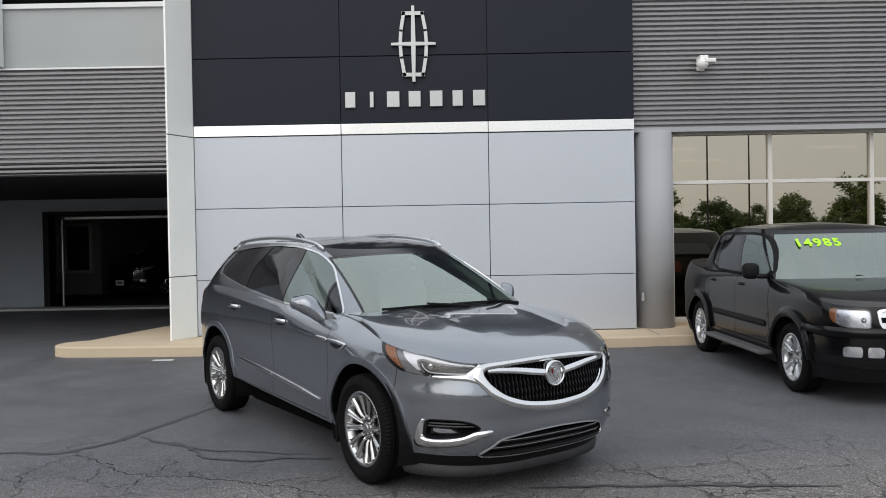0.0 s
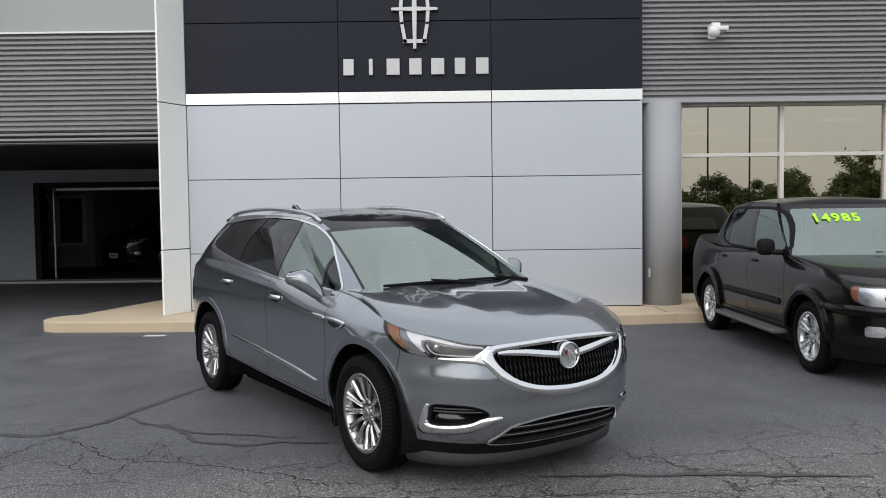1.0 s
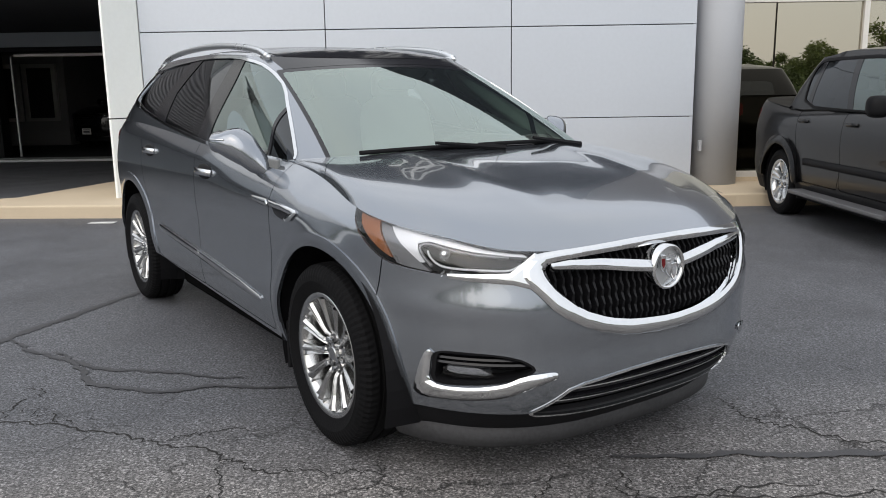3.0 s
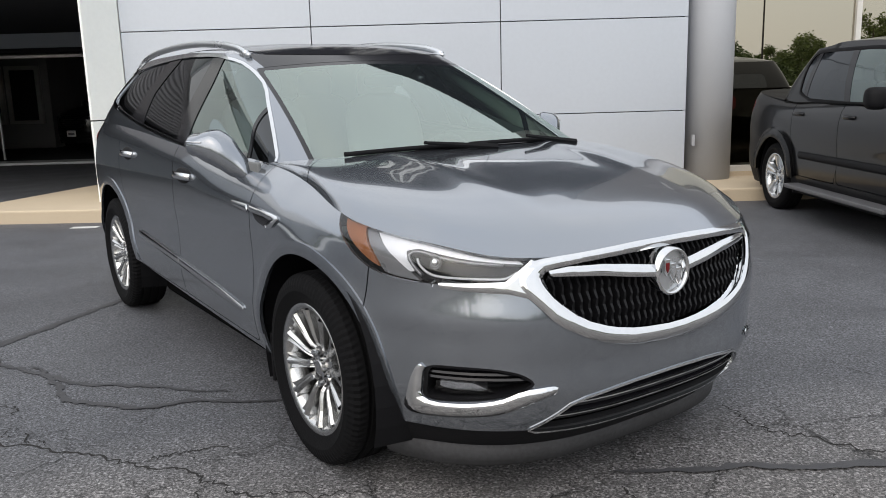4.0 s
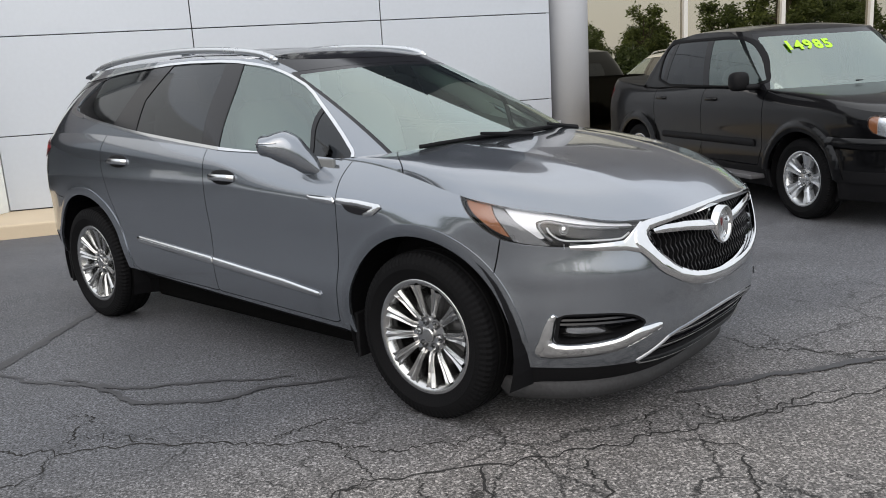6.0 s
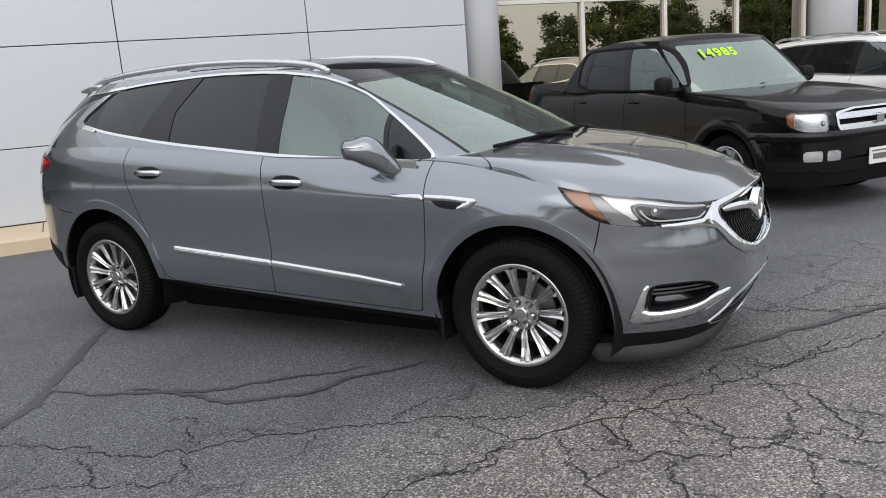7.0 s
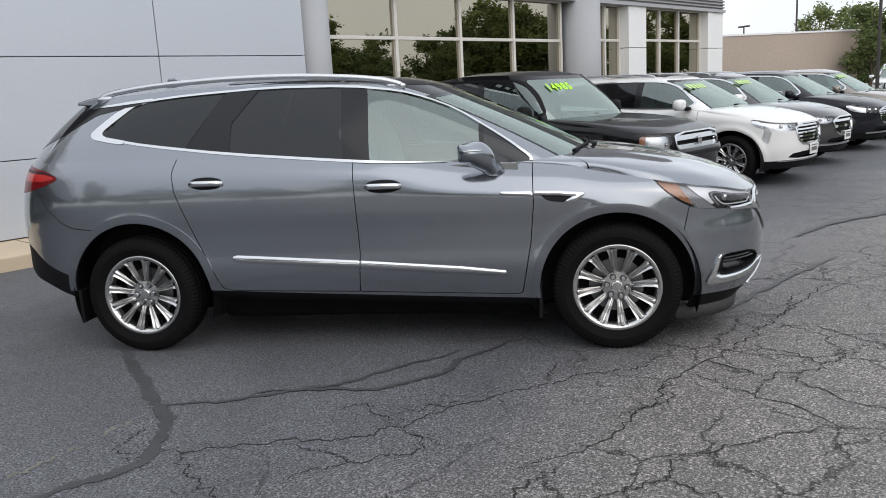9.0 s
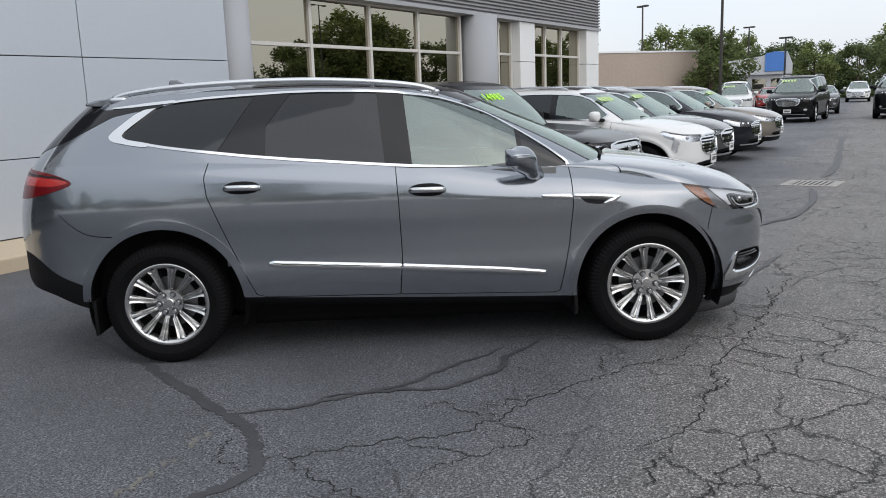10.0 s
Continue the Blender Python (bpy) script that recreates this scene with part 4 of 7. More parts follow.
def cabin(car, x_dash, zf=0.62, y=0.40, rows=((0.05, True), (-0.85, False)), mat=None, half=0.86, back=-2.1, headliner_z=1.60, card_z=1.09):
    mat = mat or M_SEAT
    for s in (1, -1):
        part("door_card", boxes((max(back + 0.25, -1.15), x_dash - 0.02, *sorted((s * (half + 0.035), s * (half + 0.055))), zf, card_z), bevel=0.006), M_CARD, car)
    part("cabin_floor", boxes((max(back + 0.1, -0.98), x_dash + 0.02, -half, half, zf - 0.12, zf), (back, max(back + 0.1, -0.98), -0.54, 0.54, zf - 0.12, zf), bevel=0.02), M_CABIN, car)
    bm = bmesh.new()
    superellipsoid(bm, (x_dash, 0, 0.99), (0.26, half - 0.04, 0.15), 4)
    part("dashboard", bm, M_CABIN, car, smooth=True)
    for x, front in rows:
        for s in (1, -1):
            seat(car, x, s * y, zf + 0.12, mat)
        if not front:
            seat(car, x, 0.0, zf + 0.12, mat, 0.14)
    bm = bmesh.new()
    n = 28
    c, ax = Vector((x_dash - 0.36, y, 1.03)), Matrix.Rotation(radians(62), 3, "Y")
    prev = []
    for k in range(n):
        a = 2 * math.pi * k / n
        ring = []
        for j in range(8):
            b = 2 * math.pi * j / 8
            rr = 0.18 + 0.016 * math.cos(b)
            ring.append(bm.verts.new(c + ax @ Vector((rr * math.cos(a), rr * math.sin(a), 0.016 * math.sin(b)))))
        prev.append(ring)
    for k in range(n):
        for j in range(8):
            bm.faces.new((prev[k][j], prev[(k + 1) % n][j], prev[(k + 1) % n][(j + 1) % 8], prev[k][(j + 1) % 8]))
    superellipsoid(bm, c, (0.05, 0.17, 0.04), 3)
    part("steering_wheel", bm, M_CABIN, car, smooth=True)
    bm = bmesh.new()
    superellipsoid(bm, (x_dash - 0.42, 0.0, headliner_z - 0.10), (0.02, 0.12, 0.035), 3)
    part("rear_view_mirror", bm, M_BLACKPLASTIC, car, smooth=True)
# ---- the grey SUV ----
M_GREY = material("metallic_grey_paint", (0.225, 0.246, 0.276), 0.18, 0.84, 0.03, 1.5, 400, coat=1.0, rough_vary=0.02)
M_GREY.node_tree.nodes["Principled BSDF"].inputs["Coat IOR"].default_value = 1.65
M_CLAD = material("black_cladding", (0.007, 0.007, 0.008), 0.6, 0, 0.2, 4, 120, bump=0.2, spec=0.15)
M_UNDER = material("black_underbody", (0.004, 0.004, 0.004), 0.95, 0, 0.2, 4, 60, spec=0.02)
M_LIP = material("scuffed_grey_plastic", (0.032, 0.032, 0.034), 0.75, 0, 0.35, 5, 60, bump=0.3)
M_RAIL = material("satin_aluminium", (0.62, 0.64, 0.66), 0.28, 0.9, 0.05, 3, 60)
M_SLAT = material("satin_black_grille", (0.006, 0.006, 0.007), 0.40, 0, 0.1, 5, 90, spec=0.2)
HUBS, HUBZ = (1.535, -1.535), 0.385


def grey_suv():
    car = thing("suv", "metallic grey mid-size SUV with chrome trim parked on the asphalt", "car", pose(-0.2306, 7.788, 0, 0, 0, -55.66))
    B = Body(
        step=0.018,
        xf=[(0.20, 2.36), (0.30, 2.455), (0.38, 2.500), (0.46, 2.518), (0.54, 2.514), (0.62, 2.520), (0.68, 2.519), (0.74, 2.510), (0.80, 2.496), (0.86, 2.478), (0.90, 2.462), (1.2, 2.3)],
        nr=3.7, xr=[(0.20, -2.47), (0.40, -2.53), (0.55, -2.595), (0.80, -2.60), (1.03, -2.575), (1.19, -2.53), (1.30, -2.475)],
        w=[(0.20, 0.90), (0.33, 0.935), (0.45, 0.966), (0.56, 0.978), (0.66, 0.973), (0.78, 0.975), (0.90, 0.983), (1.0, 0.981), (1.10, 0.968), (1.20, 0.950), (1.30, 0.93)],
        ztop=[(2.53, 0.918), (2.50, 0.915), (2.44, 0.902), (2.38, 0.906), (2.2, 0.950), (2.0, 0.985), (1.72, 1.035), (1.45, 1.085), (1.2, 1.128), (0.95, 1.150), (0.0, 1.190), (-0.9, 1.245), (-1.7, 1.275), (-2.6, 1.26)],
        hubs=HUBS, hub_z=HUBZ, flare=0.007, inset=0.085, zbot=0.205,
        ztopring=[(0.5, 1.635), (0.2, 1.655), (-0.2, 1.682), (-0.7, 1.702), (-1.2, 1.70), (-1.7, 1.68), (-2.2, 1.645)],
        cowl=(1.40, 0.95, 2.4), cowl_z=(1.188, 1.15), top_f=(0.44, -0.15, 3.0), top_r=(-2.12, -1.45, 3.2), top_w=0.64, crown=0.05, bulge=0.028)
    L0 = B.L
    # shoulder of the bumper below the lamps
    V = L0.V
    sm = lambda a: np.clip(a, 0, 1) ** 2 * (3 - 2 * np.clip(a, 0, 1))
    d = 0.006 * np.exp(-((V[:, 2] - 0.70) / 0.058) ** 2) * sm((V[:, 0] - 1.9) / 0.2) * sm((V[:, 1] - 0.50) / 0.12)
    V[:, 5] += 0.9 * d * 2 * (V[:, 2] - 0.70) / 0.058 ** 2
    V[:, :2] += V[:, 3:5] * d[:, None]
    arch = lambda x, y, z: np.minimum(np.maximum(0.462 - np.hypot(x - HUBS[0], z - HUBZ), 0.484 - np.hypot(x - HUBS[1] - 0.008, z - HUBZ)), y - 0.5)
    L = L0.less(arch)
    # pressed lip round each arch
    for hx, r0, nm in ((HUBS[0], 0.462, "front_arch_lip"), (HUBS[1] + 0.008, 0.484, "rear_arch_lip")):
        rr_ = lambda x, y, z, hx=hx: np.hypot(x - hx, z - HUBZ)
        lip = L.only(lambda x, y, z: r0 + 0.052 - rr_(x, y, z)).only(lambda x, y, z: np.minimum(z - 0.42, y - 0.5))
        flank(nm, lip.tilt(-0.10), M_GREY, car, 0.005, 0.01)
    # lower black cladding
    zc = lerp_pts([(-2.62, 0.74), (-2.40, 0.715), (-2.22, 0.60), (-2.0, 0.51), (-1.90, 0.47), (-1.06, 0.412), (-0.09, 0.366), (0.965, 0.326), (1.97, 0.303), (2.53, 0.302)])
    clad, L = L.split(lambda x, y, z: zc(x) - z)
    rear_low = lerp_pts([(-2.62, 0.50), (-2.3, 0.46), (-2.05, 0.37), (-1.95, 0.36), (-1.5, 0.30), (-1.2, 0.2), (2.6, 0.2)])
    clad = clad.only(lambda x, y, z: z - rear_low(x))
    tuck = np.clip((1.12 - np.abs(clad.V[:, 0])) / 0.12, 0, 1) * np.clip((zc(clad.V[:, 0]) - clad.V[:, 2]) / 0.10, 0, 1)
    clad.V[:, 1] -= 0.13 * tuck
    clad.V[:, 5] -= 1.3 * tuck
    link("lower_cladding", clad.both(), M_CLAD, car, -0.006, 0.02, "black plastic lower cladding")
    # lamps
    LAMP = [(1.730, 1.045), (1.80, 0.968), (1.885, 0.897), (1.955, 0.858), (2.03, 0.837), (2.15, 0.826), (2.28, 0.824), (2.36, 0.826), (2.385, 0.858), (2.412, 0.905), (2.39, 0.96), (2.1, 1.04), (1.85, 1.07)]
    lamp_f = side_poly(LAMP, 0.45, soft=1)
    lampsh, L = L.split(lamp_f)
    TAIL = [(-2.03, 1.168), (-2.15, 1.215), (-2.32, 1.245), (-2.66, 1.262), (-2.66, 1.06), (-2.45, 1.062), (-2.2, 1.110)]
    tail, L = L.split(side_poly(TAIL, 0.45, soft=1))
    # front openings, in height against half width
    half = [(0.545, 0.850), (0.512, 0.877), (0.34, 0.893), (0.0, 0.902)]
    low = [(0.0, 0.606), (0.193, 0.620), (0.31, 0.642), (0.419, 0.682), (0.502, 0.754), (0.538, 0.812)]
    GR = [(-a, b) for a, b in half] + half[-2::-1] + low[::-1] + [(-a, b) for a, b in low[1:]]
    half = [(0.60, 0.850), (0.560, 0.884), (0.50, 0.894), (0.23, 0.908), (0.0, 0.914)]
    low = [(0.0, 0.567), (0.20, 0.582), (0.369, 0.625), (0.50, 0.695), (0.558, 0.767), (0.60, 0.81)]
    GO = [(-a, b) for a, b in half] + half[-2::-1] + low[::-1] + [(-a, b) for a, b in low[1:]]
    go = front_poly(GO, 2.0, soft=1)
    gr = front_poly(GR, 2.0, soft=1)
    L = L.less(lambda x, y, z: gr(x, y, z) + 0.004)
    INT = [(-0.56, 0.296), (-0.50, 0.345), (-0.43, 0.412), (-0.23, 0.440), (0.0, 0.446), (0.23, 0.440), (0.43, 0.412), (0.50, 0.345), (0.56, 0.296), (0.38, 0.286), (0, 0.284), (-0.38, 0.286)]
    it = front_poly(INT, 1.9, soft=1)
    L = L.less(it)
    FOG = [(0.560, 0.490), (0.605, 0.526), (0.66, 0.543), (0.72, 0.550), (0.81, 0.552), (0.834, 0.540), (0.834, 0.428), (0.80, 0.416), (0.694, 0.434), (0.606, 0.460)]
    fg = front_poly(FOG, 1.8, soft=1)
    L = L.less(fg)
    # doors and bumpers
    DF = [(1.043, 1.30), (1.05, 0.914), (1.027, 0.676), (0.968, 0.36), (0.93, 0.352), (0.0, 0.383), (-0.056, 0.385), (-0.034, 0.633), (-0.042, 0.95), (-0.060, 1.30)]
    DR = [(-0.060, 1.30), (-0.042, 0.95), (-0.034, 0.633), (-0.056, 0.385), (-0.90, 0.405), (-0.965, 0.425), (-1.112, 0.768), (-1.225, 1.06), (-1.238, 1.17), (-1.20, 1.30)]
    gap = 0.0028
    out = {}
    for name, poly in (("front_door", DF), ("rear_door", DR)):
        q = side_poly(poly, 0.5, soft=0)
        out[name], L = L.split(lambda x, y, z, q=q: q(x, y, z) - gap)
        L = L.less(lambda x, y, z, q=q: q(x, y, z) + gap)
    doors = {k: flank(k, v, M_GREY, car) for k, v in out.items()}
    bump_line = lambda x, y, z: np.maximum(x - (1.905 + (z - 0.62) * 0.22), 0.0 * x - 1)
    fb, L = L.split(lambda x, y, z: np.minimum(bump_line(x, y, z) - gap, 0.93 - z + 0.0 * x))
    L = L.less(lambda x, y, z: np.minimum(bump_line(x, y, z) + gap, 0.93 - z))
    link("front_bumper", fb.both(), M_GREY, car)
    rear_line = lerp_pts([(-2.8, 1.16), (-2.25, 1.10), (-2.13, 0.955), (-2.01, 0.862), (-1.86, 0.832), (-1.4, 0.82)])
    rb_f = lambda x, y, z: np.minimum(rear_line(x) - z, -1.6 - x)
    rb, L = L.split(lambda x, y, z: rb_f(x, y, z) - gap)
    L = L.less(lambda x, y, z: rb_f(x, y, z) + gap)
    link("rear_bumper", rb.both(), M_GREY, car)
    fend, quarter = L.split(lambda x, y, z: x)
    flank("front_fender", fend, M_GREY, car)
    # hood
    edge = lerp_pts([(1.15, 0.63), (1.24, 0.735), (1.30, 0.795), (1.36, 0.84), (1.44, 0.90), (1.52, 1.0), (2.6, 1.3)])
    hood_f = lambda x, y, z: edge(x) - y
    hood, rest = B.H.split(lambda x, y, z: hood_f(x, y, z) - gap)
    rest = rest.less(lambda x, y, z: hood_f(x, y, z) + gap)
    # two raised creases along the hood
    V = hood.V
    c = 0.36 + 0.10 * (2.4 - V[:, 0]).clip(0, 1.2) / 1.2
    ridge = np.exp(-((V[:, 1] - c) / 0.085) ** 2) * np.clip((2.42 - V[:, 0]) / 0.5, 0, 1) * np.clip((V[:, 0] - 1.2) / 0.2, 0, 1)
    V[:, 2] += 0.008 * ridge
    V[:, 4] += 0.008 * ridge * 2 * (V[:, 1] - c) / 0.085 ** 2
    link("hood", hood.both(), M_GREY, car, 0.0, 0.015)
    flank("cowl_fender", rest, M_GREY, car)
    # ---- greenhouse ----
    DLO = [(1.052, 1.160), (0.93, 1.255), (0.803, 1.340), (0.562, 1.487), (0.38, 1.560), (0.208, 1.612), (-0.115, 1.656), (-0.634, 1.673), (-1.20, 1.653), (-1.46, 1.632), (-1.555, 1.606), (-1.60, 1.572), (-1.735, 1.468), (-1.757, 1.440), (-1.73, 1.418), (-1.66, 1.405), (-1.434, 1.362), (-0.866, 1.287), (-0.06, 1.212), (0.5, 1.172), (0.95, 1.150)]
    dq = rounded(DLO, 1)
    dlo = lambda x, y, z: np.minimum(inside(dq, x, z), y - 0.5)
    win, Gs = B.G.split(dlo)
    # the surround thickens to a kick behind the quarter pane; its upper strip runs on to the spoiler
    KICK = [(-1.53, 1.606), (-1.655, 1.592), (-1.818, 1.464), (-1.842, 1.432), (-1.815, 1.406), (-1.71, 1.384), (-1.58, 1.362), (-1.58, 1.42)]
    FIN = [(-1.50, 1.628), (-1.53, 1.604), (-1.655, 1.591), (-1.70, 1.586), (-1.83, 1.562), (-1.99, 1.484), (-2.125, 1.42), (-2.5, 1.30), (-2.5, 1.70), (-2.02, 1.632), (-1.885, 1.603), (-1.60, 1.623)]
    STRIP = [(-1.44, 1.634), (-1.62, 1.620), (-1.885, 1.600), (-1.885, 1.610), (-1.62, 1.638), (-1.44, 1.652)]
    kick, Gs = Gs.split(side_poly(KICK, 0.5, soft=1))
    chrome, Gs = Gs.split_by(Gs.banded(dlo) + 0.017)
    spare, chrome = chrome.split(lambda x, y, z: np.minimum(-x - 1.45, z - 1.56))
    Gs = Gs.join(spare)
    run_on, Gs = Gs.split(side_poly(STRIP, 0.4, soft=0))
    fin, Gs = Gs.split(side_poly(FIN, 0.4, soft=0))
    flank("window_chrome", chrome, M_CHROME, car, 0.006, 0.012, "chrome window surround")
    flank("window_chrome", kick.tilt(0.12), M_CHROME, car, 0.008, 0.014, "broad chrome kick behind the quarter window")
    flank("window_chrome", run_on, M_CHROME, car, 0.006, 0.012, "chrome strip under the roof edge")
    flank("spoiler_side", fin, M_GLOSSBLACK, car, 0.002, 0.01, "gloss black fin beside the tailgate")
    # panes and black pillars
    vent_f = lambda x, y, z: x - 0.735 - (1.33 - z) * 0.06
    divider, vent = win.only(lambda x, y, z: vent_f(x, y, z) + 0.014).split(lambda x, y, z: 0.014 - vent_f(x, y, z))
    win = win.less(lambda x, y, z: vent_f(x, y, z) + 0.014)
    pb = lambda x, y, z: 0.085 - np.abs(x + 0.055 - (1.42 - z) * 0.10)
    pillar_b, win = win.split(pb)
    front, win = win.split(lambda x, y, z: x)
    cl = lambda z: -1.157 + (z - 1.324) * 0.66
    pillar_c, win = win.split(lambda x, y, z: np.minimum(x - cl(z), -0.862 + np.maximum(0, z - 1.47) * 0.75 - x))
    rear, quarter_w = win.split(lambda x, y, z: x - cl(z))
    quarter_w = quarter_w.only(lambda x, y, z: cl(z) - 0.006 - x)
    for nm, sh in (("pillar_trim", divider), ("pillar_trim", pillar_b), ("pillar_trim", pillar_c)):
        flank(nm, sh, M_GLOSSBLACK, car, 0.001, 0.01, "gloss black pillar trim")
    for nm, sh, mt in (("vent_window", vent, M_PRIVACY), ("front_window", front, M_SIDE), ("rear_window", rear, M_PRIVACY), ("quarter_window", quarter_w, M_PRIVACY)):
        for o in flank(nm, sh, mt, car, -0.003, 0.0, "dark privacy glass" if mt is M_PRIVACY else "clear side glass"):
            if mt is M_SIDE:
                o.visible_shadow = False
    # windscreen with its black border
    ws_f = lambda x, y, z: np.minimum(np.minimum(0.750 - 0.312 * (z - 1.195) - y, x - 0.25), 1.606 - 0.028 * (y / 0.63) ** 2 - z)
    ws, Gs = Gs.split(ws_f)
    glassw, border = ws.split(lambda x, y, z: np.minimum(ws_f(x, y, z) - 0.016, z - 1.165 - 0.035 * (1 - (y / 0.7) ** 2)))
    o = link("windscreen", glassw.both(), M_WS, car, 0.0, 0.0, "windscreen of green-tinted glass")
    o.visible_shadow = False
    link("windscreen_border", border.both(), M_GLOSSBLACK, car, 0.0, 0.01, "black ceramic border")
    header, Gs = Gs.split(lambda x, y, z: np.minimum(np.minimum(0.600 - y, x - 0.20), z - 1.5))
    link("roof_header", header.both(), M_GLOSSBLACK, car, 0.001, 0.01, "gloss black roof header over the windscreen")
    # tailgate glass
    rg, Gs = Gs.split(lambda x, y, z: np.minimum(np.minimum(-x - 1.93, 0.62 - y), z - 1.27))
    link("tailgate_window", rg.both(), M_PRIVACY, car, -0.002, 0.0, "dark tailgate glass")
    # the pillars, rear quarter and roof rim stay one pressed side panel
    flank("side_panel", Gs.join(quarter), M_GREY, car, 0.0, 0.012)
    # roof with two dark glass panels
    pan = lambda x, y, z: np.minimum(x + 0.18, 0.545 - y)
    pan2 = lambda x, y, z: np.minimum(0.39 - np.abs(x + 0.59), 0.545 - y)
    sun1, roof = B.R.split(pan)
    sun2, roof = roof.split(pan2)
    link("roof_panel", roof.both(), M_GREY, car, 0.0, 0.01)
    for sh in (sun1, sun2):
        link("roof_glass", sh.both(), M_GLOSSBLACK, car, 0.003, 0.01, "dark panoramic roof glass")
    # ---- roof rails ----
    for s in (1, -1):
        pts = [(0.22, s * 0.615, 1.655), (0.10, s * 0.612, 1.690), (-0.15, s * 0.612, 1.722), (-0.55, s * 0.612, 1.748), (-1.0, s * 0.612, 1.752), (-1.45, s * 0.61, 1.735), (-1.75, s * 0.60, 1.705), (-1.86, s * 0.595, 1.675)]
        rail = part("roof_rail", tube(bmesh.new(), pts, 0.016, 10, 1.2), M_RAIL, car, "satin aluminium roof rail", smooth=True)
        for x, z in ((0.18, 1.65), (-1.82, 1.665)):
            part("rail_foot", superellipsoid(bmesh.new(), (x, s * 0.61, z), (0.07, 0.017, 0.02), 2.5, 12), M_RAIL, rail, smooth=True)
    # spoiler lip and antenna
    prism(bm := bmesh.new(), [(-1.85, 1.69), (-2.10, 1.675), (-2.25, 1.655), (-2.26, 1.635), (-2.1, 1.625), (-1.9, 1.63)], -0.60, 0.60, "y", bevel=0.008)
    for v in bm.verts:
        v.co.x += 0.22 * (abs(v.co.y) / 0.6) ** 2.5 * max(0, min(1, (-v.co.x - 1.8) / 0.4))
        v.co.z += 0.03 * (1 - (abs(v.co.y) / 0.6) ** 2)
    part("spoiler", bm, M_GREY, car, smooth=False)
    bm = bmesh.new()
    prism(bm, [(-1.45, 1.735), (-1.60, 1.80), (-1.66, 1.80), (-1.68, 1.735)], -0.018, 0.018, "y", bevel=0.008)
    part("antenna_fin", bm, M_GREY, car)

    # ---- front lamps ----
    amber = lampsh.only(lambda x, y, z: np.minimum(1.902 - x + (0.99 - z) * 0.68, 1.025 - z)).only(side_poly([(a + 0.012, b + 0.012) for a, b in LAMP], 0.45, soft=1))
    # grey step, white bowl whose upper arm runs forward, dark bezel with projector and light strip
    step_ = lampsh.only(lambda x, y, z: np.minimum(x - 1.905 - (0.99 - z) * 0.68, 1.948 - x + (0.987 - z) * 1.2))
    bowl = side_poly([(1.95, 0.992), (2.02, 0.925), (2.105, 0.858), (2.125, 0.858), (2.095, 0.900), (2.085, 0.932), (2.12, 0.942), (2.25, 0.912), (2.375, 0.890), (2.36, 0.902), (2.22, 0.945), (2.10, 0.975)], 0.45, soft=0)
    bright = lampsh.fine(1).only(bowl)
    bezel_p = [(2.150, 0.848), (2.118, 0.880), (2.102, 0.912), (2.108, 0.928), (2.135, 0.929), (2.20, 0.912), (2.27, 0.900), (2.34, 0.889)]
    strip_p = [(2.128, 0.906), (2.140, 0.886), (2.163, 0.862), (2.195, 0.849), (2.26, 0.845), (2.345, 0.843), (2.362, 0.852), (2.372, 0.866)]

    def on_lamp(x, z, sink):
        V = lampsh.V
        w = 1 / ((V[:, 0] - x) ** 2 + (V[:, 2] - z) ** 2 + 1e-7) ** 2
        y, n = (w * V[:, 1]).sum() / w.sum(), (w[:, None] * V[:, 3:6]).sum(0) / w.sum()
        n = n / np.linalg.norm(n)
        return x - n[0] * sink, y - n[1] * sink, z - n[2] * sink
    for s in (0, 1):
        pick = (lambda q: q.mirrored()) if s == 0 else (lambda q: q)
        lens = link("headlight", pick(lampsh), M_LENS, car, 0.001, 0.0, "clear headlight with amber corner and projector")
        lens.visible_shadow = False
        link("amber_reflector", pick(amber), M_AMBER, lens, -0.018, 0.03, "amber corner reflector")
        link("step_trim", pick(step_), M_LAMPGREY, lens, -0.026, 0.02, "grey lamp trim")
        link("reflector", pick(bright), M_BOWL, lens, -0.020, 0.025, "white reflector bowl")
        sy = -1 if s == 0 else 1
        for nm, path, r_, mt_, lb in (("bezel", bezel_p, 0.0065, M_LAMPGREY, "grey lamp bezel"), ("light_strip", strip_p, 0.0042, M_BOWL, "white light strip")):
            pts = [on_lamp(x, z, 0.017) for x, z in path]
            part(nm, tube(bmesh.new(), [(x, sy * y, z) for x, y, z in pts], r_, 6, 1.0), mt_, lens, lb, smooth=True)
        link("housing", pick(lampsh), M_LAMPDARK, lens, -0.045, 0.05, "smoked inner housing")
        bm = bmesh.new()
        superellipsoid(bm, (2.175, sy * 0.780, 0.890), (0.020, 0.024, 0.024), 2.0, 20)
        part("projector", bm, M_CHROME, lens, "glass projector in a chrome ring", smooth=True)
    bar_p = side_poly([(-2.06, 1.172), (-2.17, 1.196), (-2.66, 1.215), (-2.66, 1.165), (-2.30, 1.150), (-2.17, 1.150)], 0.45, soft=1)
    line_p = side_poly([(-2.06, 1.184), (-2.15, 1.208), (-2.66, 1.246), (-2.66, 1.228), (-2.17, 1.200)], 0.45, soft=0)
